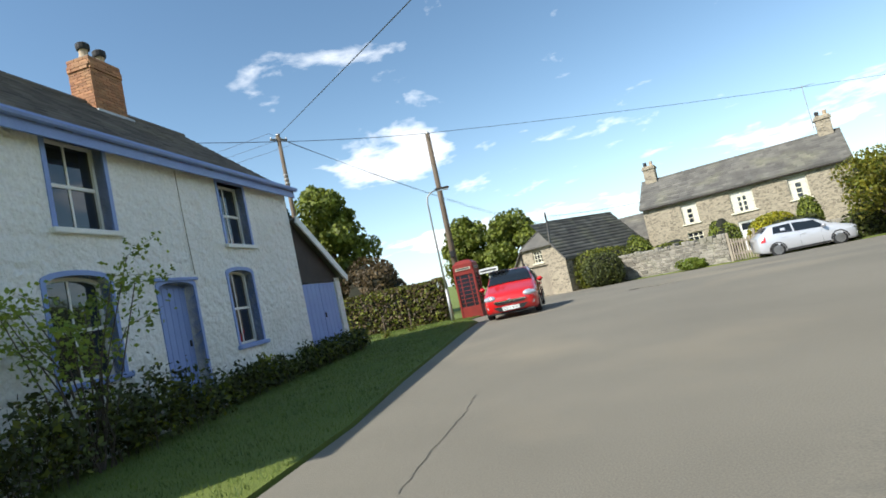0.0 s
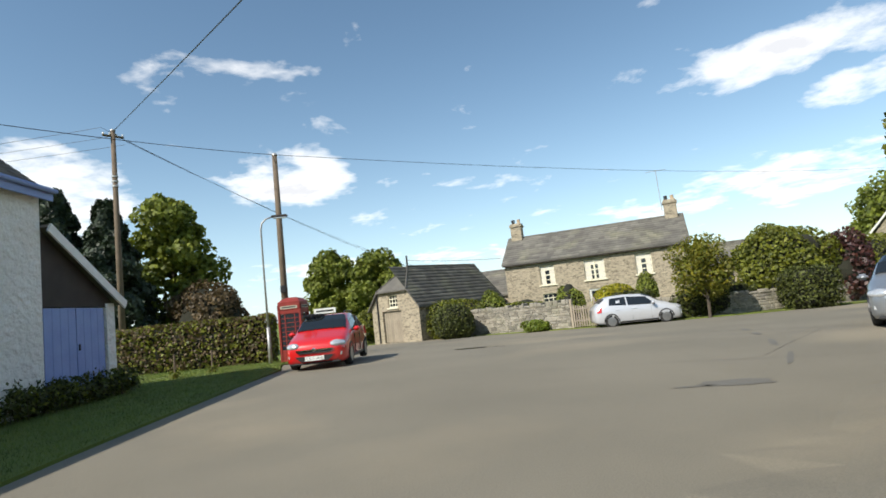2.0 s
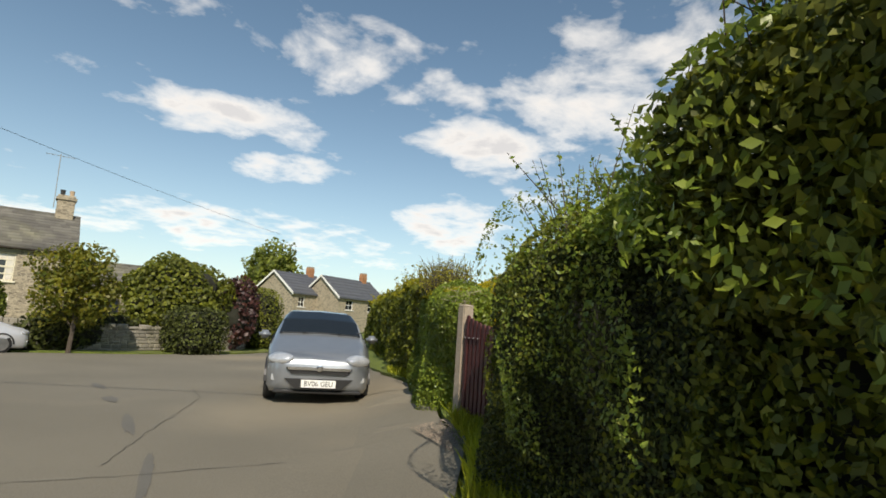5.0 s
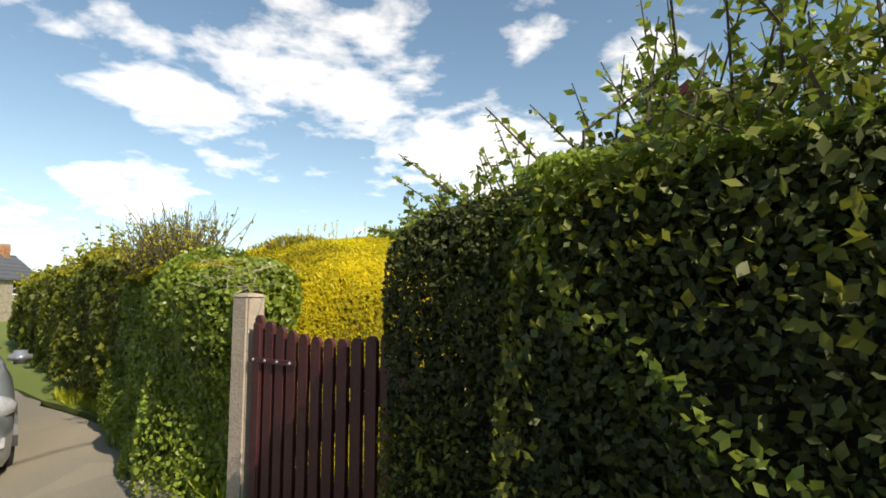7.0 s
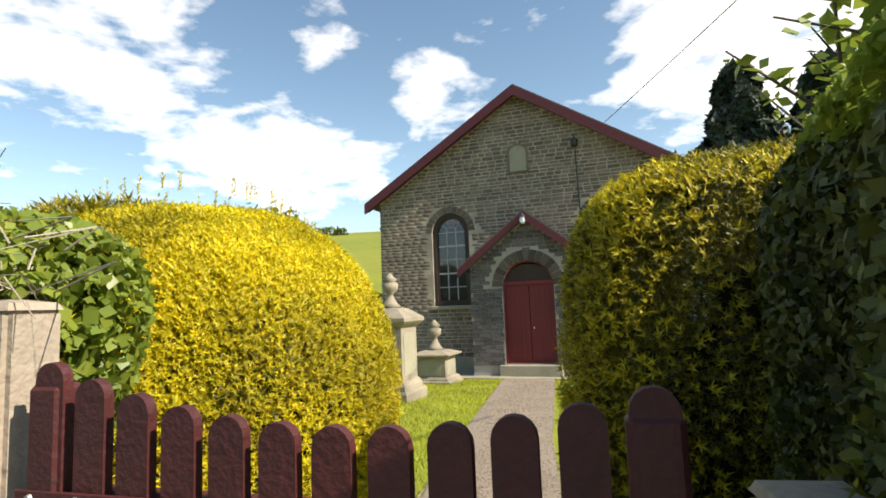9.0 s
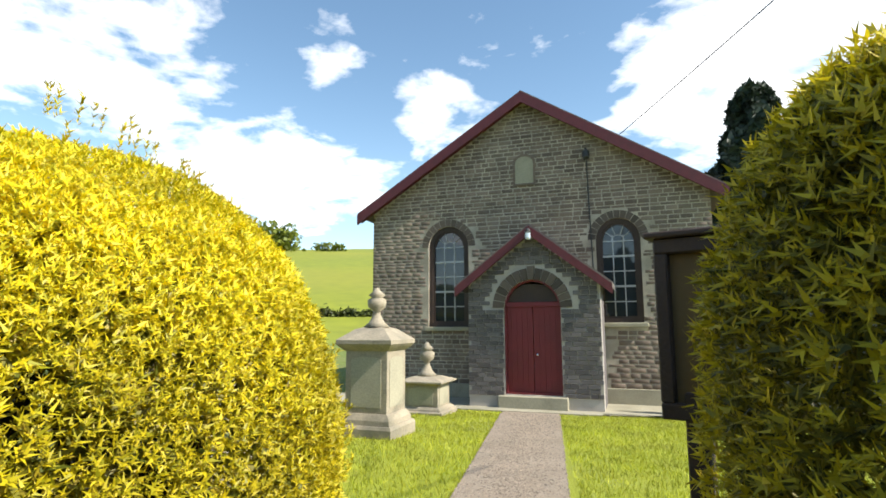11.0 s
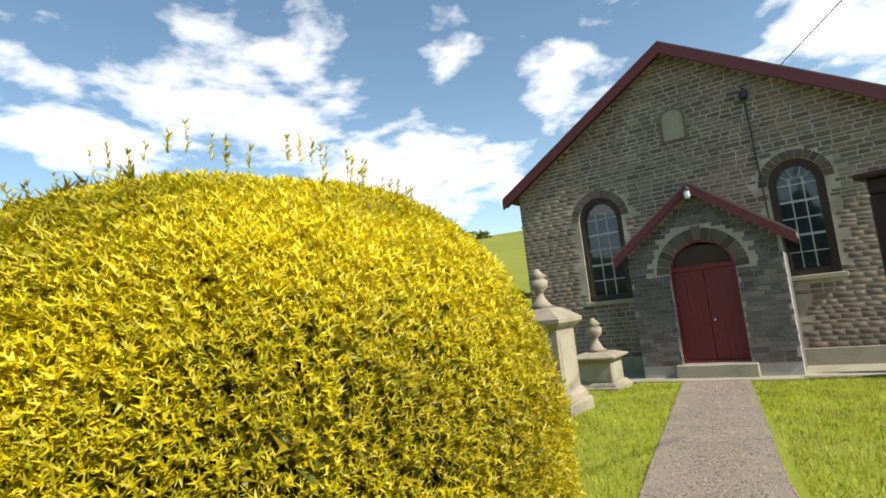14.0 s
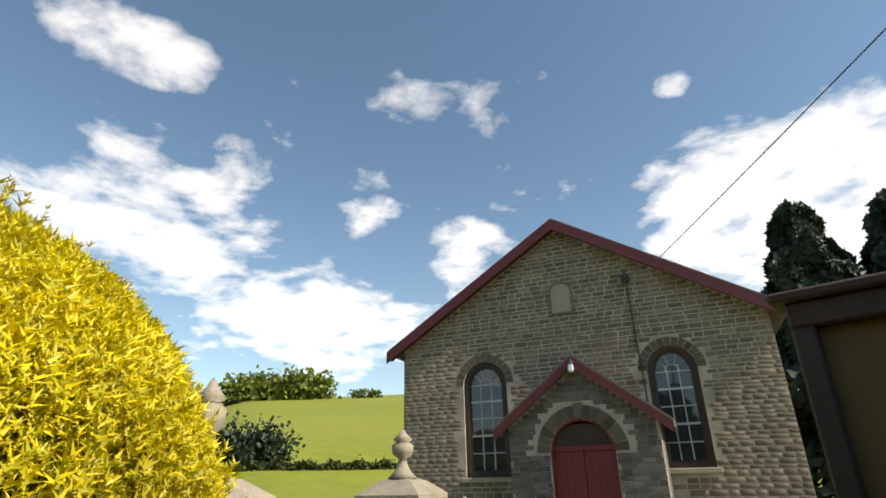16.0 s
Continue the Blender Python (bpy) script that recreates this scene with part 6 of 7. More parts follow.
def street_lamp():
    s = thing("street_lamp", ground_pose(-1.01, 23.25, 0), "slim grey steel street lamp with a swan neck", "street lamp")
    part("base", tube([(0, 0, -0.1), (0, 0, 1.4)], [0.075, 0.07], 10), STEEL, s, smooth=True)
    part("column", tube([(0, 0, 1.4), (0, 0, 5.2), (0.05, 0, 5.45), (0.2, 0, 5.6), (0.45, 0, 5.68)], [0.05, 0.038, 0.035, 0.032, 0.03], 10), STEEL, s, smooth=True)
    part("lantern", box(0.42, 1.05, -0.09, 0.09, 5.64, 5.74, 0.03, seg=2), DARK_BOARD, s)
    part("lens", box(0.5, 1.0, -0.07, 0.07, 5.6, 5.645, 0.01), LAMP_GLASS, s)


street_lamp()


def wire(name, a, b, sag, r=0.012, n=24):
    pts = [(a[0] + (b[0] - a[0]) * i / n, a[1] + (b[1] - a[1]) * i / n, a[2] + (b[2] - a[2]) * i / n - sag * 4 * (i / n) * (1 - i / n)) for i in range(n + 1)]
    ob = part(name, tube(pts, r, 5), BLACK_PLASTIC)
    return tagged(ob, "thin black overhead cable between poles", "cable", "overhead cables")


P1, P2 = (-9.07, 30.49, 12.20), (-0.41, 24.3, 8.37)
wire("overhead_cable", (P1[0], P1[1], P1[2] - 0.2), (10.5, -2.0, 7.2), 0.1, 0.018)
wire("overhead_cable", P2, (47.5, 40.7, 8.9), 0.5, 0.011)
wire("overhead_cable", P2, (-14.0, 8.0, 7.2), 0.4)
for i, o in enumerate((-0.4, 0.0, 0.4)):
    wire("overhead_cable", (P1[0] + o, P1[1] + o, P1[2] - 0.1 - i * 0.25), (9.0 + o, 66.0, 6.4), 0.5, 0.009)
    wire("overhead_cable", (P1[0] + o, P1[1] + o, P1[2] - 0.1 - i * 0.35), (-50.0, 38.0 + o, 12.0), 0.5, 0.01)
wire("overhead_cable", (5.8, 38.2, 4.7), (12.6, 38.2, 4.2), 0.1)


# ---- garden wall, gate, post box ----
def garden_wall(points, height, seed):
    w = thing("garden_wall", pose(0, 0, 0), "low rubble stone garden wall with rough capping stones", "wall")
    rng = np.random.default_rng(seed)
    placed = 0
    for (xa, ya), (xb, yb) in zip(points, points[1:]):
        L = math.hypot(xb - xa, yb - ya)
        turn = math.atan2(yb - ya, xb - xa)
        zb = (land(xa, ya) + land(xb, yb)) / 2
        m = Matrix.Translation((xa, ya, zb)) @ Matrix.Rotation(turn, 4, "Z")
        part("core", box(0, L, 0.03, 0.38, -0.3, height - 0.05, bm=None, m=m), MORTAR, w)
        bm = bmesh.new()
        z = -0.05
        while z < height - 0.02:
            hgt = rng.uniform(0.1, 0.2)
            x = -rng.uniform(0, 0.2)
            while x < L:
                wid = rng.uniform(0.16, 0.45)
                a, b = max(0, x), min(L, x + wid - 0.02)
                x += wid
                if b - a < 0.06:
                    continue
                e = rng.uniform(-0.03, 0.015)
                box(a, b, e, 0.1, z, min(z + hgt - 0.015, height), bevel=0.02, bm=bm, m=m)
            z += hgt
        part("stone_face", bm, RUBBLE, w)["kind"] = "stuff"
        x = 0.0
        while x < L - 0.1:
            wid = rng.uniform(0.12, 0.3)
            ob = part("capping_stone", box(x, min(L, x + wid - 0.015), -0.02 + rng.uniform(-0.03, 0.02), 0.42, height - 0.03, height + rng.uniform(0.06, 0.24), 0.03, m=m), RUBBLE, w)
            x += wid
    return w


garden_wall([(8.9, 33.8), (13.05, 28.25)], 1.35, 61)
garden_wall([(14.2, 27.4), (16.5, 26.7), (20.7, 25.1), (26.2, 24.8), (34.7, 30)], 0.95, 62)


def garden_gate():
    ang = math.degrees(math.atan2(25.95 - 26.7, 13.4 - 12.4))
    g = thing("garden_gate", ground_pose(13.12, 28.15, ang), "small weathered pale wooden picket garden gate", "gate")
    for x in (0.0, 1.2):
        part("gate_post", box(x - 0.06, x + 0.06, -0.06, 0.06, -0.2, 1.5, 0.01), GREY_WOOD, g)
    for z in (0.35, 0.95):
        part("rail", box(0.06, 1.14, -0.02, 0.02, z, z + 0.09, 0.005), GREY_WOOD, g)
    for i in range(9):
        part("picket", box(0.09 + i * 0.12, 0.16 + i * 0.12, -0.04, -0.02, 0.08, 1.12 + 0.08 * abs(i - 4) / 4, 0.005), GREY_WOOD, g)


garden_gate()


def post_box():
    p = thing("post_box", ground_pose(8.75, 33.5, -53), "small red wall post box on a dark post", "post box")
    part("post", box(-0.09, 0.09, -0.05, 0.1, -0.2, 0.75, 0.01), DARK_WOOD, p)
    part("box_body", slab(arch(-0.17, 0.17, 0.7, 1.35, 0.06), [], -0.16, 0.1), KIOSK_RED, p)
    part("slot", box(-0.11, 0.11, -0.17, -0.155, 1.17, 1.2), BLACK_INK, p)
    part("notice_plate", box(-0.07, 0.07, -0.168, -0.158, 0.9, 1.08), PLATE_WHITE, p)


post_box()


def far_house(x, y, turn, label, w, d, e, r):
    h = thing("house", ground_pose(x, y, turn), label, "house", "far houses")
    win = [(w * 0.15, w * 0.3, 2.9, 4.0), (w * 0.62, w * 0.78, 2.9, 4.0), (w * 0.15, w * 0.3, 0.8, 2.0), (w * 0.62, w * 0.78, 0.8, 2.0)]
    win = [q for q in win if q[3] < e - 0.1]
    gable_shell(h, 0, w, 0, d, e, r, [arch(*q, 0) for q in win], FARM_STONE, 0.4)
    for q in win:
        sash(h, *q, 0.12, 0, WHITE_PAINT, (2, 2), None, WHITE_PAINT)
    gable_roof(h, -0.2, w + 0.2, 0, d, e, r, SLATE_BLUE, 71, 0.3, 0.6, 1.2)
    for s in (-1, 1):
        ring = [(-0.3, e - 0.4), (d / 2, r - 0.12), (d / 2, r + 0.12), (-0.3, e - 0.12)]
        if s > 0:
            ring = [(d + 0.3, e - 0.4), (d / 2, r - 0.12), (d / 2, r + 0.12), (d + 0.3, e - 0.12)]
        part("barge_board", slab(ring, [], 0, 0.06, m=Matrix.Translation((-0.22, 0, 0)) @ Matrix.Rotation(radians(90), 4, "Z")), WHITE_PAINT, h)
    st = new("chimney")
    st.parent = h
    st.location = (w * 0.85, d / 2, r - 0.4)
    bricks_round(st, 0.8, 0.6, 1.5, BRICK, MORTAR, 5, 0.4, 0.14)
    return h


far_house(55.0, 44.6, -6, "grey stone house with blue slate roof and white barge boards", 6.6, 6.0, 4.6, 6.8)
far_house(58.4, 40.8, -6, "grey stone house with dark slate roof down the lane", 9.0, 5.4, 4.5, 6.7)


# ---- road wear ----
def patch(name, pts, mat, lift, label):
    bm = bmesh.new()
    vs = [bm.verts.new((x, y, land(x, y) + lift)) for x, y in pts]
    bm.faces.new(vs)
    return tagged(part(name, bm, mat), label, "road patch", kind="structure")


def ragged(x, y, rx, ry, turn, seed, n=26):
    rng = np.random.default_rng(seed)
    out = []
    for k in range(n):
        a = 2 * math.pi * k / n
        r = 1 + rng.uniform(-0.18, 0.18)
        px, py = rx * r * math.cos(a), ry * r * math.sin(a)
        c, s = math.cos(radians(turn)), math.sin(radians(turn))
        out.append((x + px * c - py * s, y + px * s + py * c))
    return out


patch("road_patch", ragged(7.15, 7.75, 0.42, 0.24, -25, 81), ASPHALT_PATCH, 0.006, "dark tarmac repair patch in the road")
patch("road_patch", ragged(6.6, 7.86, 0.25, 0.05, -20, 82), ASPHALT_PATCH, 0.006, "narrow dark tarmac scar in the road")
patch("puddle", ragged(6.3, 19.2, 0.9, 0.3, -25, 83), glass_material("puddle_water", (0.05, 0.05, 0.05), 0.05), 0.006, "shallow puddle on the road")
for i, (x, y, rx, ry, tn) in enumerate(((9.5, 18.2, 0.5, 0.12, -20), (11.2, 12.5, 0.35, 0.1, 60), (12.2, 14.2, 0.5, 0.08, 62), (10.2, 10.8, 0.6, 0.07, 55), (9.0, 9.0, 0.7, 0.05, 48))):
    patch("road_patch", ragged(x, y, rx, ry, tn, 84 + i), ASPHALT_PATCH, 0.005, "worn dark patch in the road")


def crack(points, width, seed):
    rng = np.random.default_rng(seed)
    bm = bmesh.new()
    pts = []
    for (xa, ya), (xb, yb) in zip(points, points[1:]):
        n = max(2, int(math.hypot(xb - xa, yb - ya) / 0.12))
        pts += [(xa + (xb - xa) * i / n + rng.normal(0, 0.015), ya + (yb - ya) * i / n + rng.normal(0, 0.015)) for i in range(n)]
    prev = None
    for i, (x, y) in enumerate(pts):
        j = min(i + 1, len(pts) - 1)
        d = Vector((pts[j][0] - pts[j - 1][0], pts[j][1] - pts[j - 1][1], 0)).normalized()
        nrm = Vector((-d.y, d.x, 0)) * width * rng.uniform(0.3, 1.0)
        z = land(x, y) + 0.005
        cur = (bm.verts.new((x - nrm.x, y - nrm.y, z)), bm.verts.new((x + nrm.x, y + nrm.y, z)))
        if prev:
            bm.faces.new((prev[0], prev[1], cur[1], cur[0]))
        prev = cur
    return tagged(part("road_crack", bm, CRACK), "dark crack in the worn road surface", "crack", kind="structure")


crack([(-0.55, 3.8), (-0.4, 4.6), (-0.1, 5.9), (0.0, 6.8)], 0.009, 91)
crack([(9.0, 9.5), (10.2, 10.4), (12.2, 11.8), (13.0, 12.9)], 0.008, 92)
crack([(4.0, 12.6), (5.6, 11.2), (7.5, 10.1), (9.0, 9.0), (10.4, 8.06)], 0.008, 93)

# grass strips along the road edges
sheet("verge", [(7.9, 5.3), (8.9, 6.25), (10.25, 6.7), (10.9, 7.0), (11.6, 7.5), (13.7, 8.6), (16.2, 10.9), (24, 17.0), (24.6, 16.4), (16.6, 10.3), (14, 8.1), (11.8, 7.0), (10.6, 6.0), (8.2, 4.4)], GRASS, 0.03, label="rough grass strip at the foot of the hedge", category="grass", step=0.6, skirt=0.06)
sheet("verge", [(9, 33), (11, 30.4), (12.9, 27.9), (14.1, 26.7), (16.3, 25.4), (20.2, 23.6), (24.7, 23), (29.7, 24.6), (35.2, 29.1), (34.2, 30.1), (26.2, 25.1), (20.7, 25.3), (16.5, 26.9), (14.1, 27.7), (13.1, 28.5), (9, 34)], GRASS, 0.05, label="grass strip at the foot of the garden wall", category="grass", step=1.0, skirt=0.08)
STRIP = [(8.0, 5.3), (8.9, 6.2), (10.2, 6.65), (13.7, 8.55), (16.2, 10.8), (16.5, 10.4), (13.9, 8.2), (10.6, 6.3), (8.3, 4.8)]
blades("tall_grass", STRIP, 9000, BLADE_SUN, 301, 0.16, lift=0.0)
blades("verge_blades", VERGE, 60000, BLADE, 302, 0.05)


# ---- cottage border ----
def flower_border():
    M = pose(-5.47, 7.14, 0.05, 0, 0, 81.6)
    b = thing("flower_border", M, "overgrown dark green cottage flower border along the wall", "plants")
    rng = np.random.default_rng(401)
    C, N, H = [], [], []
    stems = bmesh.new()
    for k in range(620):
        x = rng.uniform(-5.0, 10.2)
        y = -rng.uniform(0.1, 1.1 if x < 2 else 0.6)
        top = (0.95 if x < 1.6 else 0.55) * rng.uniform(0.4, 1.15) * (1.3 if rng.random() < 0.12 else 1)
        lean = rng.normal(0, 0.12, 2)
        if k % 3 == 0:
            tube([(x, y, 0), (x + lean[0] * top, y + lean[1] * top, top)], [0.006, 0.003], 4, stems, caps=False)
        for q in range(26):
            f = rng.random() ** 0.7
            C.append((x + lean[0] * top * f + rng.normal(0, 0.07), y + lean[1] * top * f + rng.normal(0, 0.07), top * f + 0.05))
            N.append((rng.normal(0, 0.5), -0.5, 0.7))
    part("stem_wood", stems, BARK, b)["kind"] = "stuff"
    C, N = np.array(C), np.array(N)
    tall = rng.random(len(C)) < 0.25
    for sel, mat in ((tall, LEAF_MID), (~tall, LEAF_DARK)):
        v, f = leaves(C[sel], N[sel], 0.055, 402, 1.9, 0.7)
        raw_mesh("leaves", v, f, mat, b)
    fl = rng.choice(len(C), 160)
    v, f = leaves(C[fl] + [0, 0, 0.08], N[fl], 0.035, 403, 1.0, 0.9)
    raw_mesh("flowers", v, f, LEAF_PURPLE, b, "small dull purple flower heads")
    v, f = leaves(C[fl[:14]] + [0, -0.1, 0.12], N[fl[:14]], 0.07, 404, 1.0, 0.4)
    raw_mesh("white_flowers", v, f, WHITE_PAINT, b)
    s = thing("cottage_shrub", M @ Matrix.Translation((-0.45, -0.75, 0)), "sparse leggy shrub in front of the cottage window", "shrub")
    bm = bmesh.new()
    C, N = [], []
    for k in range(16):
        a = rng.uniform(0, 6.28)
        p0 = Vector((rng.normal(0, 0.12), rng.normal(0, 0.1), 0))
        p1 = p0 + Vector((0.3 * math.cos(a), 0.2 * math.sin(a), rng.uniform(0.9, 1.4)))
        p2_ = p1 + Vector((0.5 * math.cos(a), 0.35 * math.sin(a), rng.uniform(0.4, 1.4)))
        p3 = p2_ + Vector((0.5 * math.cos(a + 0.5), 0.3 * math.sin(a), rng.uniform(-0.1, 0.3)))
        tube([p0, p1, p2_, p3], [0.014, 0.01, 0.006, 0.003], 5, bm, caps=False)
        for q in range(85):
            f = rng.random()
            c = p1.lerp(p2_, f) if rng.random() < 0.5 else p2_.lerp(p3, f)
            C.append((c.x + rng.normal(0, 0.1), c.y + rng.normal(0, 0.08), c.z + rng.normal(0, 0.09)))
            N.append((rng.normal(0, 0.6), -0.3, 0.7))
    part("branch_wood", bm, BARK, s)["kind"] = "stuff"
    v, f = leaves(np.array(C), np.array(N), 0.055, 405, 1.5, 0.8)
    raw_mesh("leaves", v, f, LEAF_BRIGHT, s)


flower_border()
for px, py in ((-3.3, 19.6), (-2.45, 20.6)):
    st = thing("marker_post", ground_pose(px, py, 0), "short weathered wooden stake in the verge", "post", "verge stakes")
    part("stake", tube([(0, 0, -0.1), (0.01, 0, 0.78)], [0.035, 0.03], 7), POLE_WOOD, st)
    blob = np.random.default_rng(int(px * -10))
    P_ = blob.normal(0, 0.09, (160, 3)) * [1, 1, 1.2] + [0, 0, 0.14]
    v_, f_ = leaves(P_, P_, 0.05, 7, 1.8)
    raw_mesh("weeds", v_, f_, LEAF_MID, st)


def signpost():
    s = thing("finger_post", ground_pose(1.0, 26.2, 0), "small white road name sign on a post behind the kiosk", "sign")
    part("post", tube([(0, 0, -0.1), (0, 0, 2.1)], 0.04, 8), STEEL, s)
    part("sign_board", box(-0.5, 0.45, -0.06, -0.04, 1.85, 2.08, 0.005), PLATE_WHITE, s)
    part("lettering_bar", box(-0.4, 0.35, -0.066, -0.061, 1.93, 2.0), BLACK_INK, s)


signpost()


# ---- chapel yard ----
def yard_xy(*pts):
    return [tuple((CH @ Vector((x, y, 0)))[:2]) for x, y in pts]


sheet("lawn", yard_xy((-16, -13.3), (-0.6, -13.3), (-0.35, -15.5), (1.25, -15.5), (1.25, -13.9), (9, -13.9), (9, -1.0), (-16, -1.0)), LAWN, 0.0, label="sunlit mown churchyard lawn", category="grass", step=1.0)
sheet("gravel_path", yard_xy((-0.1, -15.95), (0.0, -15.4), (-0.42, -13.0), (-0.93, -10.5), (-2.32, -2.4), (-2.5, -1.3), (-0.95, -1.3), (-1.02, -2.4), (0.1, -10.2), (0.62, -13.0), (1.15, -15.4), (1.2, -15.95)), GRAVEL, 0.02, label="worn gravel path leading to the chapel door", category="path", step=0.7)
sheet("paved_apron", yard_xy((-8.5, -2.0), (-3.4, -2.0), (-3.4, -2.3), (-0.1, -2.3), (-0.1, -1.15), (4.5, -1.15), (4.5, -0.05), (-8.5, -0.05)), SANDSTONE, 0.03, label="pale stone paved strip around the chapel", category="paving", step=1.0, skirt=0.06)
blades("lawn_blades", yard_xy((-6.5, -13.0), (-0.46, -13.0), (-2.34, -2.5), (-7.5, -2.5)), 34000, BLADE_SUN, 311, 0.06, lift=0.0)
blades("lawn_blades", yard_xy((0.64, -13.0), (4.5, -13.0), (4.0, -1.5), (-1.0, -2.5)), 30000, BLADE_SUN, 312, 0.06, lift=0.0)


def path_pebbles():
    rng = np.random.default_rng(55)
    n = 15000
    y = -16.3 + 13.6 * rng.random(n) ** 1.5
    mid = np.interp(y, [-16.4, -15.4, -13.0, -10.3, -2.4], [0.7, 0.62, 0.1, -0.42, -1.67])
    wide = np.interp(y, [-16.4, -13.0, -10.3, -2.4], [0.62, 0.52, 0.51, 0.63])
    x = mid + wide * np.clip(rng.normal(0, 0.55, n), -1.05, 1.05)
    V, Fs = [], []
    shape = ((1, 0, 0), (-1, 0, 0), (0, 1, 0), (0, -1, 0), (0, 0, 1), (0, 0, -1))
    for i in range(n):
        p = CH @ Vector((x[i], y[i], 0))
        g = land(p.x, p.y) + 0.022
        s = rng.uniform(0.005, 0.013) * (1.0 + 0.06 * (y[i] + 16))
        j = len(V)
        k = rng.uniform(0.6, 1.3, 6)
        V += [(p.x + a * s * k[q], p.y + b * s * k[q], g + c * s * 0.6) for q, (a, b, c) in enumerate(shape)]
        Fs += [(j + a, j + b, j + 4) for a, b in ((0, 2), (2, 1), (1, 3), (3, 0))]
    ob = raw_mesh("path_pebbles", np.array(V), np.array(Fs), PEBBLE)
    tagged(ob, "loose brown gravel stones on the worn chapel path", "gravel", kind="stuff")


path_pebbles()


def picket_gate():
    a, b = CH @ Vector((-0.03, -15.71, 0)), CH @ Vector((1.2, -15.63, 0))
    d = b - a
    m = pose(a.x, a.y, 0.34, 0, 0, math.degrees(math.atan2(d.y, d.x)))
    g = thing("picket_gate", m, "dark red painted wooden picket gate, closed", "gate")
    L = d.length
    part("hinge_stile", box(0.02, 0.1, -0.03, 0.03, 0.06, 1.1, 0.01), GATE_RED, g)
    part("latch_stile", box(L - 0.11, L - 0.03, -0.03, 0.03, 0.06, 1.06, 0.01), GATE_RED, g)
    for z in (0.22, 0.8):
        part("rail", box(0.02, L - 0.03, 0.0, 0.045, z, z + 0.1, 0.006), GATE_RED, g)
    br = bmesh.new()
    ang = math.atan2(0.5, L - 0.3)
    box(0, math.hypot(0.5, L - 0.3), 0.0, 0.04, -0.045, 0.045, bm=br, m=Matrix.Translation((0.12, 0.0, 0.32)) @ Matrix.Rotation(-ang, 4, "Y"))
    part("brace", br, GATE_RED, g)
    for i in range(12):
        x = 0.035 + i * (L - 0.14) / 11
        f = abs(i - 6.2) / 6
        top = 1.03 + 0.1 * f * f
        ring = [(x, 0.08), (x + 0.07, 0.08), (x + 0.07, top - 0.03)] + [(x + 0.035 + 0.035 * math.cos(math.pi * q / 8), top - 0.03 + 0.035 * math.sin(math.pi * q / 8)) for q in range(1, 8)] + [(x, top - 0.03)]
        part("picket", slab(ring, [], -0.024, -0.002), GATE_RED, g)
    part("hinge_strap", box(0.0, 0.42, -0.032, -0.025, 0.875, 0.905, 0.002), GATE_RED, g, "painted iron hinge strap")
    for q in range(4):
        part("bolt", lathe([(0.009, 0), (0.007, 0.006)], 8), STEEL, g).matrix_basis = Matrix.Translation((0.04 + q * 0.11, -0.032, 0.89)) @ Matrix.Rotation(radians(90), 4, "X")
    for x, y, h, label in ((-0.14, -15.69, 1.29, "square pale concrete gate post"), (1.33, -15.6, 0.98, "square concrete gate post hidden in the hedge")):
        p = CH @ Vector((x, y, 0))
        post = thing("gate_post", pose(p.x, p.y, 0.3, 0, 0, -138 + 10), label, "post", "gate posts")
        part("shaft", box(-0.068, 0.068, -0.068, 0.068, -0.4, h, 0.012, seg=2), CONCRETE, post)
        part("cap_edge", lathe([(0.094, h - 0.004), (0.082, h + 0.012), (0.02, h + 0.02)], square=True), CONCRETE, post)


picket_gate()


def pedestal_tomb(x, y, w, h, urn, label, turn=0.0):
    t = thing("pedestal_tomb", at_chapel(x, y, 0, turn), label, "tomb", "pedestal tombs")
    q = math.sqrt(2) / 2
    part("base_step", lathe([(w * 0.95 * q * 2 / 1.4, -0.3), (w * 0.95 * q * 2 / 1.4, h * 0.1), (w * 0.9 * q * 2 / 1.4, h * 0.13)], square=True), TOMB_STONE, t)
    part("base_mould", lathe([(w * 0.86, h * 0.13), (w * 0.84, h * 0.18), (w * 0.74, h * 0.24)], square=True), TOMB_STONE, t)
    part("die", lathe([(w * 0.7, h * 0.24), (w * 0.7, h * 0.86)], square=True), TOMB_STONE, t, "pale stone block with a carved panel")
    for s in range(4):
        pn = part("panel", slab(arch(-w * 0.36, w * 0.36, h * 0.3, h * 0.8, 0.06), [], -w * 0.5 - 0.004, -w * 0.49), SANDSTONE, t)
        pn.rotation_euler.z = math.pi / 2 * s
    part("cornice", lathe([(w * 0.72, h * 0.86), (w * 0.86, h * 0.9), (w * 0.94, h * 0.93), (w * 0.94, h * 0.97), (w * 0.5, h * 1.08), (w * 0.3, h * 1.1)], square=True), TOMB_STONE, t)
    if urn:
        z = h * 1.1
        part("urn", lathe([(w * 0.3, z), (w * 0.18, z + urn * 0.12), (w * 0.09, z + urn * 0.3), (w * 0.08, z + urn * 0.4), (w * 0.2, z + urn * 0.5), (w * 0.22, z + urn * 0.68), (w * 0.12, z + urn * 0.76), (w * 0.2, z + urn * 0.8), (w * 0.08, z + urn * 0.92), (w * 0.04, z + urn)], 16), TOMB_STONE, t, smooth=True)
    return t


pedestal_tomb(-3.42, -6.8, 0.74, 1.58, 0.66, "tall pale stone pedestal tomb with an urn on top")
tm = pedestal_tomb(-3.85, -3.3, 0.8, 0.75, 0.75, "low pale stone tomb with a small urn")
pedestal_tomb(-3.6, -10.4, 0.72, 1.45, 0.85, "weathered tall stone tomb with a large urn beside the hedge")


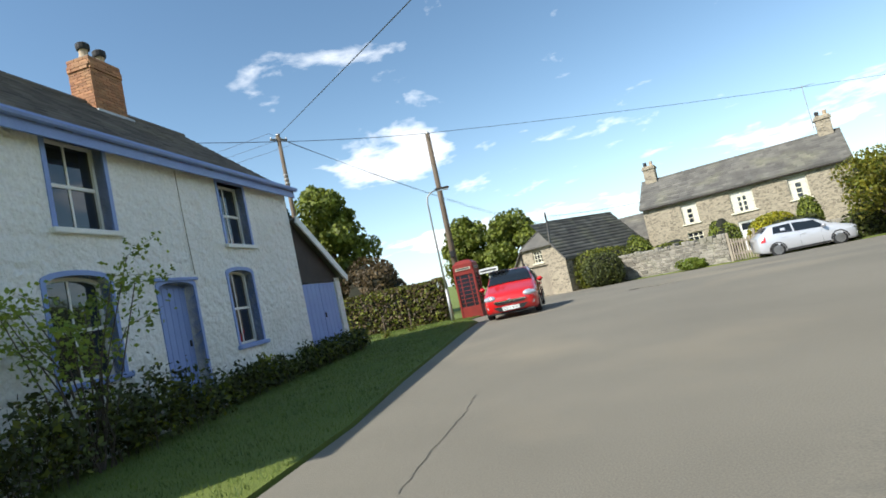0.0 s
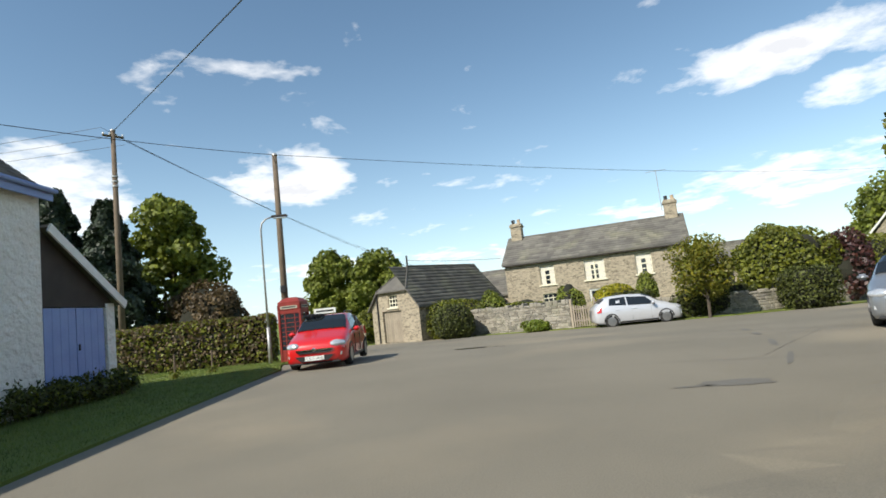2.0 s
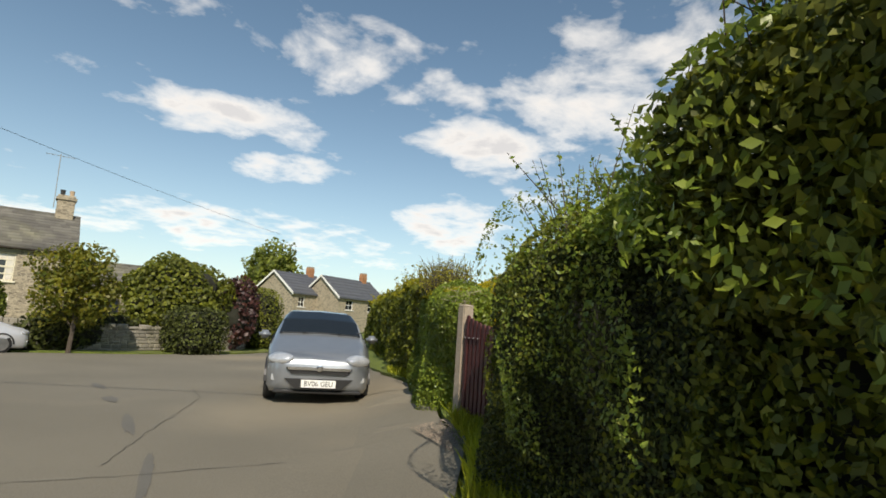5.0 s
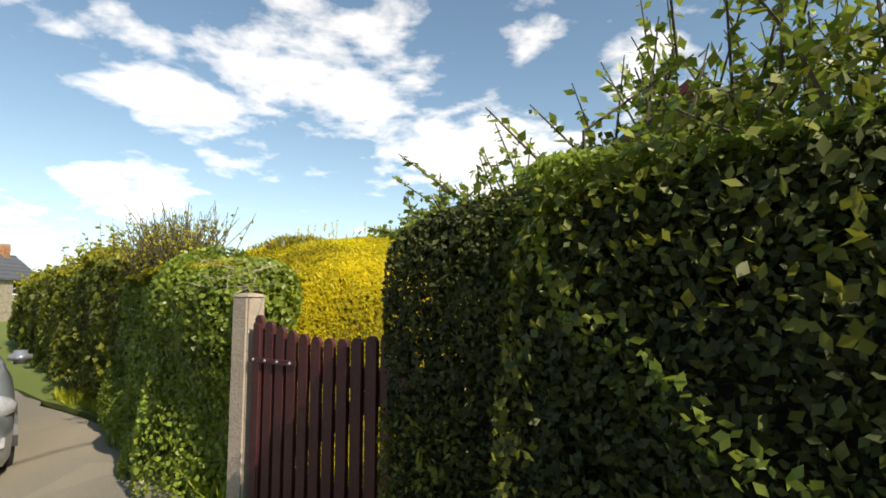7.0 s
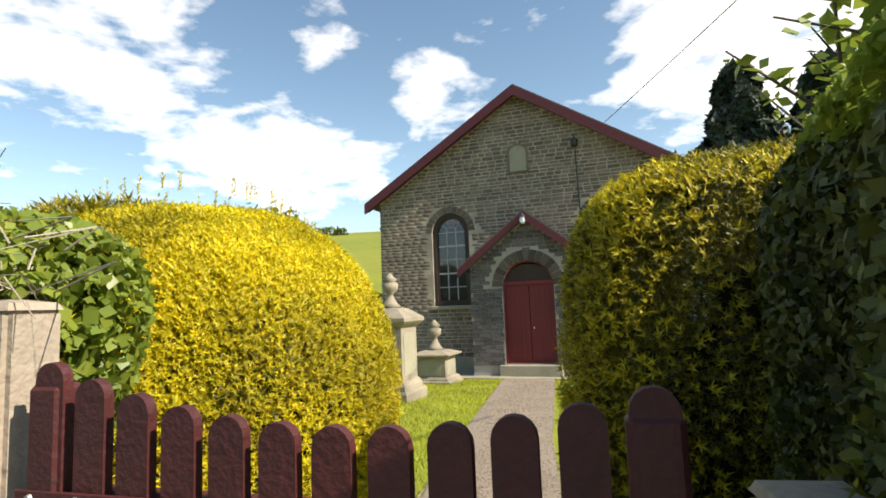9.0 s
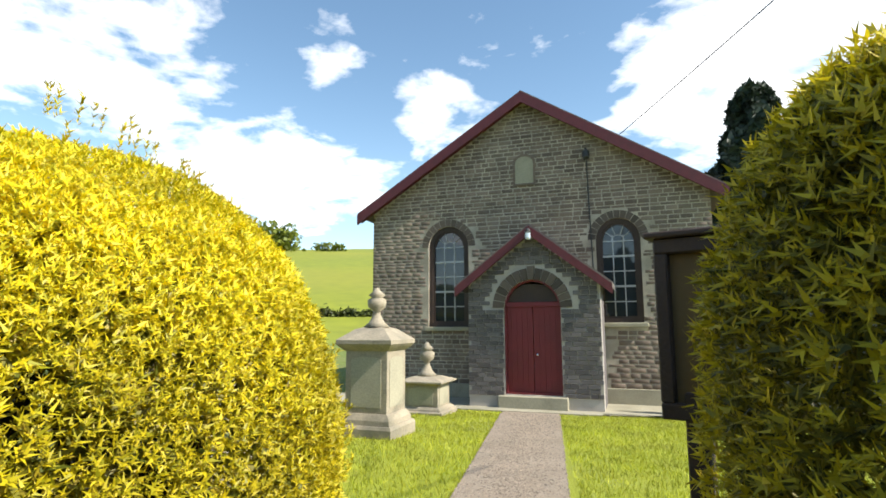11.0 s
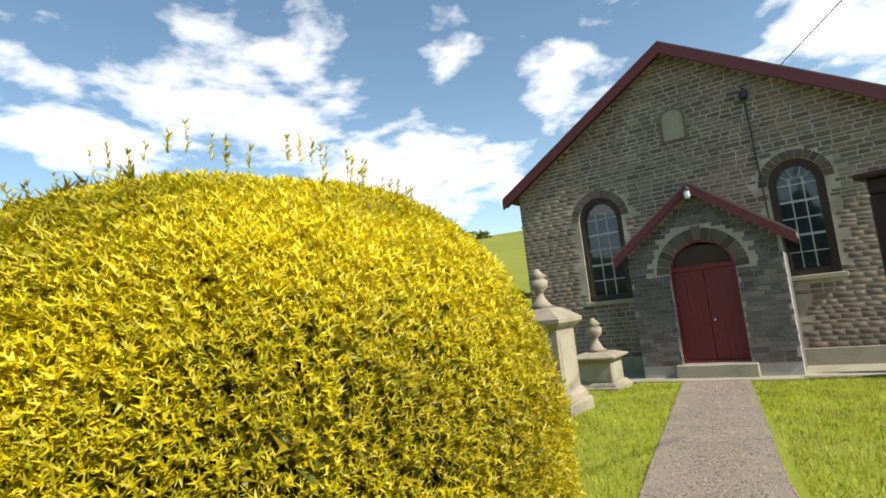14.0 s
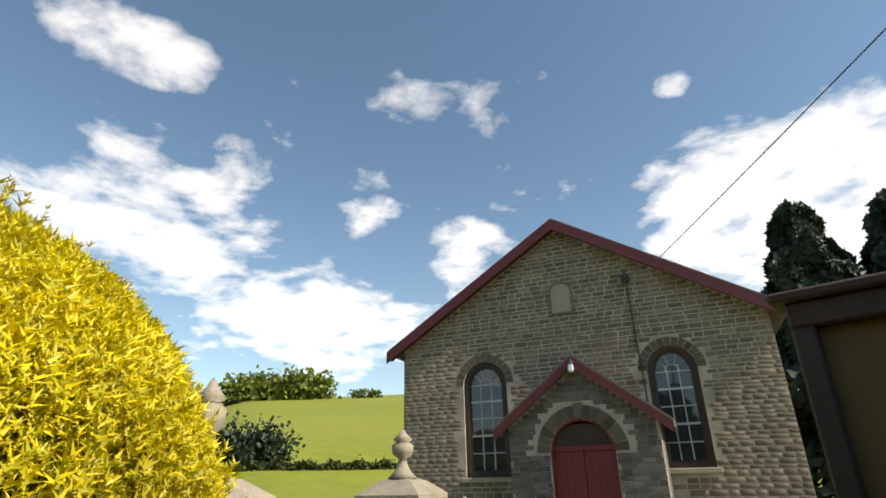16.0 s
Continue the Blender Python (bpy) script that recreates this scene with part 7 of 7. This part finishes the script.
def headstone(x, y, w, h, turn, seed, label):
    t = thing("headstone", at_chapel(x, y, 0, turn), label, "gravestone", "headstones")
    rng = np.random.default_rng(seed)
    ring = arch(-w / 2, w / 2, -0.3, h, w * 0.3)
    bm = slab(ring, [], -0.06, 0.06)
    for v in bm.verts:
        v.co += Vector(rng.normal(0, 0.008, 3))
    part("slab", bm, TOMB_STONE, t)
    part("inscription_panel", slab(scale_ring(arch(-w / 2, w / 2, h * 0.4, h * 0.9, w * 0.2), -0.09), [], -0.066, -0.06), SANDSTONE, t)


headstone(2.05, -1.4, 0.6, 1.35, 20, 501, "grey weathered headstone leaning by the chapel wall")
headstone(2.55, -2.1, 0.62, 1.45, 60, 502, "grey headstone beside the chapel corner")
for i, (x, y, w, h) in enumerate(((-4.4, -8.0, 0.7, 1.1), (-4.9, -7.4, 0.6, 1.2), (-5.4, -6.6, 0.6, 1.05), (-6.0, -8.6, 0.9, 1.15), (-6.6, -6.2, 0.7, 1.0))):
    headstone(x, y, w, h, 15 * i - 20, 510 + i, "old mossy grey headstone with rough edges")


def notice_board():
    n = thing("notice_board", at_chapel(0.79, -12.9, 0, -18), "dark wooden notice board on posts with yellowed papers", "notice board")
    zb, zt = 1.08, 1.76
    for x in (0.12, 1.0):
        part("post", box(x - 0.04, x + 0.04, -0.04, 0.04, -0.3, zb + 0.1, 0.006), DARK_WOOD, n)
    part("back_board", box(0.0, 1.06, 0.0, 0.03, zb, zt), DARK_WOOD, n)
    for a in ((0.0, 1.06, zb, zb + 0.06), (0.0, 1.06, zt - 0.06, zt), (0.0, 0.05, zb + 0.06, zt - 0.06), (1.01, 1.06, zb + 0.06, zt - 0.06)):
        part("frame_bar", box(a[0], a[1], -0.05, 0.0, a[2], a[3], 0.006), DARK_WOOD, n)
    part("roof_board", box(-0.03, 1.09, -0.075, 0.05, zt, zt + 0.025, 0.006), DARK_WOOD, n)
    part("felt", box(0.05, 1.01, -0.006, -0.001, zb + 0.06, zt - 0.06), BOARD_FELT, n)
    for i, (x, z, w, h) in enumerate(((0.2, zb + 0.26, 0.3, 0.2), (0.3, zb + 0.08, 0.26, 0.17), (0.62, zb + 0.1, 0.3, 0.33))):
        part("notice_paper", box(x, x + w, -0.011 - i * 0.001, -0.008, z, z + h), PAPER, n, "faded paper notice with unreadable print")
        for q in range(5):
            part("print_line", box(x + 0.03, x + w - 0.03 - 0.02 * (q % 3), -0.0135 - i * 0.001, -0.0115, z + h * (0.82 - 0.16 * q) - 0.006, z + h * (0.82 - 0.16 * q)), BLACK_INK, n)


notice_board()
wire("overhead_cable", (24.66, -7.71, 8.02), (9.20, -1.34, 8.61), 0.05, 0.014)


# ---- hills, fields and distant trees ----
def hill():
    h = []
    O = CH @ Vector((-2, -10, 0))
    n_a, n_r = 90, 26
    verts, rng = [], np.random.default_rng(7)
    for j in range(n_r):
        r = 45 + 330 * (j / (n_r - 1)) ** 1.25
        for i in range(n_a):
            ang = radians(-60 + 150 * i / (n_a - 1))
            x, y = O.x + r * math.cos(math.atan2(-0.743, 0.669) + ang), O.y + r * math.sin(math.atan2(-0.743, 0.669) + ang)
            rise = max(0.0, r - 58)
            z = -0.9 + 80 * (1 - math.exp(-(rise / 260) ** 1.3)) * (0.72 + 0.28 * math.cos(ang * 1.3 + 0.2)) * (1 - smooth(radians(42), radians(58), ang)) + 0.9 * math.sin(x * 0.02) * rise / 100
            verts.append((x, y, z))
    faces = [(j * n_a + i, j * n_a + i + 1, (j + 1) * n_a + i + 1, (j + 1) * n_a + i) for j in range(n_r - 1) for i in range(n_a - 1)]
    ob = raw_mesh("hill_field", np.array(verts), np.array(faces), FIELD, kind="")
    ob.data.polygons.foreach_set("use_smooth", [True] * len(ob.data.polygons))
    tagged(ob, "rising sunlit green pasture hill behind the chapel", "field", kind="structure")

    def height(lx, ly):
        p = CH @ Vector((lx, ly, 0))
        dx, dy = p.x - O.x, p.y - O.y
        r = math.hypot(dx, dy)
        ang = (math.atan2(dy, dx) - math.atan2(-0.743, 0.669) + math.pi) % (2 * math.pi) - math.pi
        rise = max(0.0, r - 58)
        return p, -0.9 + 80 * (1 - math.exp(-(rise / 260) ** 1.3)) * (0.72 + 0.28 * math.cos(ang * 1.3 + 0.2)) * (1 - smooth(radians(42), radians(58), ang)) + 0.9 * math.sin(p.x * 0.02) * rise / 100

    def clump_line(name, pts, n, size, rad, label, cat, mat, seed):
        rng2 = np.random.default_rng(seed)
        C = []
        for (xa, ya), (xb, yb) in zip(pts, pts[1:]):
            for q in range(n):
                f = rng2.random()
                p, z = height(xa + (xb - xa) * f, ya + (yb - ya) * f)
                o = rng2.normal(0, 0.42, 3) * rad
                C.append((p.x + o[0], p.y + o[1], z + rad * 0.6 + o[2] * 0.9 + rad * 0.5 * math.sin(f * 37 + xa)))
        C = np.array(C)
        v, f = leaves(C, np.tile([0, 0, 1.0], (len(C), 1)), size, seed + 1, 1.3, 1.5)
        tagged(raw_mesh(name, v, f, mat), label, cat, kind="stuff")

    clump_line("field_hedge", [(-80, 36), (-61, 56), (-40, 66), (-12, 76)], 2200, 0.5, 0.8, "dark hedge across the foot of the field", "hedge", LEAF_DARK, 601)
    clump_line("far_wood", [(-330, 180), (-240, 235), (-190, 258)], 2600, 2.6, 9.0, "dark wood along the skyline of the hill", "woods", LEAF_TREE, 603)
    clump_line("far_trees", [(-176, 262), (-160, 268)], 300, 1.6, 3.0, "small dark trees on the hill crest", "woods", LEAF_TREE, 605)
    clump_line("far_trees", [(-138, 276), (-134, 278)], 500, 1.4, 3.5, "small dark trees on the hill crest", "woods", LEAF_TREE, 609)
    clump_line("field_trees", [(-68, 55), (-64, 57), (-60, 60)], 1800, 0.7, 3.6, "dark conifers at the edge of the field", "trees", LEAF_CONIFER, 607)
    clump_line("field_trees", [(-130, 30), (-100, 62), (-88, 72)], 3200, 0.9, 6.5, "dark leafy trees beside the field", "trees", LEAF_TREE, 611)


hill()
yw = CH @ Vector((5.9, 10.5, 0))
conifer(yw.x, yw.y, 12.2, 3.4, 20000, 621, z=-0.5, size=0.26)
yw = CH @ Vector((9.4, 10.5, 0))
conifer(yw.x, yw.y, 12.0, 3.6, 12000, 623, z=-0.5, size=0.3)


# ---- stones of the chapel walls ----
def stonework():
    rng = np.random.default_rng(701)
    Z = 0.47
    x0, x1, xm, E, A = -6.9, 2.66, -2.12, 4.75 + Z, 7.75 + Z
    k = (A - E) / (xm - x0)
    V, Fs = [], []

    def blocked(a, b, z0, z1):
        for wa_, wb_, top in ((-5.06, -3.82, 4.2 + Z), (-0.22, 0.92, 4.14 + Z)):
            h = (wb_ - wa_) / 2
            c = (wa_ + wb_) / 2
            if b > wa_ and a < wb_ and z1 > 1.2 + Z and z0 < top - h:
                return True
            zc, xc = max(z0 - (top - h), 0), min(max(c, a), b) - c
            if z0 > top - h - 0.12 and math.hypot(xc, zc) < h + 0.17:
                return True
        return b > -3.4 and a < -0.06 and z0 < 2.3 + Z - 0.0

    z = 0.12
    while z < A:
        h = rng.uniform(0.085, 0.15)
        x = x0 - rng.uniform(0, 0.3)
        lim = 0 if z + h < E else (z + h - E) / k
        while x < x1 - lim:
            w = rng.uniform(0.2, 0.4)
            a, b = max(x, x0 + lim), min(x + w - 0.022, x1 - lim)
            x += w
            if b - a < 0.05 or blocked(a, b, z, z + h):
                continue
            e = rng.uniform(0.004, 0.007)
            i = len(V)
            c = 0.008
            V += [(a, 0.004, z), (b, 0.004, z), (b, 0.004, z + h - 0.02), (a, 0.004, z + h - 0.02), (a + c, -e, z + c), (b - c, -e, z + c), (b - c, -e, z + h - 0.02 - c), (a + c, -e, z + h - 0.02 - c)]
            Fs += [(i + 4, i + 5, i + 6, i + 7), (i, i + 1, i + 5, i + 4), (i + 1, i + 2, i + 6, i + 5), (i + 2, i + 3, i + 7, i + 6), (i + 3, i, i + 4, i + 7)]
        z += h
    raw_mesh("stonework", np.array(V), np.array(Fs), CHAPEL_STONE, CHAPEL)
    porch = [o for o in CHAPEL.children if o.name.startswith("porch")][0]
    px0, px1, pm, pE, pA, y0 = -3.38, -0.08, -1.73, 2.3 + Z, 3.58 + Z, -1.5
    kk = (pA - pE) / (pm - px0)
    meshes = {}
    z, r, count = 0.02, 0, 0
    while z < pA - 0.1:
        h = 0.112
        x = px0 - (0.13 if r % 2 else 0)
        lim = 0 if z + h < pE else (z + h - pE) / kk
        while x < px1 - lim:
            w = 0.2 + 0.06 * int(rng.integers(0, 3))
            a, b = max(x, px0 + lim), min(x + w - 0.014, px1 - lim)
            x += w
            if b - a < 0.06:
                continue
            cx, top = -1.74, 2.42 + Z
            if b > cx - 0.72 and a < cx + 0.72 and z < top - 0.71:
                if b - max(a, cx + 0.73) > 0.06:
                    a = max(a, cx + 0.73)
                elif min(b, cx - 0.73) - a > 0.06:
                    b = min(b, cx - 0.73)
                else:
                    continue
            zc, xc = max(z - (top - 0.71), 0), min(max(cx, a), b) - cx
            if z >= top - 0.83 and math.hypot(xc, zc) < 1.03:
                continue
            size = round((b - a) / 0.02) * 0.02
            if size not in meshes:
                bm = box(0, size, -0.02, 0.01, 0, h - 0.014, 0.006)
                me = bpy.data.meshes.new("brick")
                bm.to_mesh(me)
                bm.free()
                me.materials.append(PORCH_STONE)
                meshes[size] = me
            ob = new("brick", meshes[size])
            ob.parent = porch
            ob.location = (a, y0 - 0.004 - rng.uniform(0, 0.006), z)
            count += 1
        z += h
        r += 1


stonework()
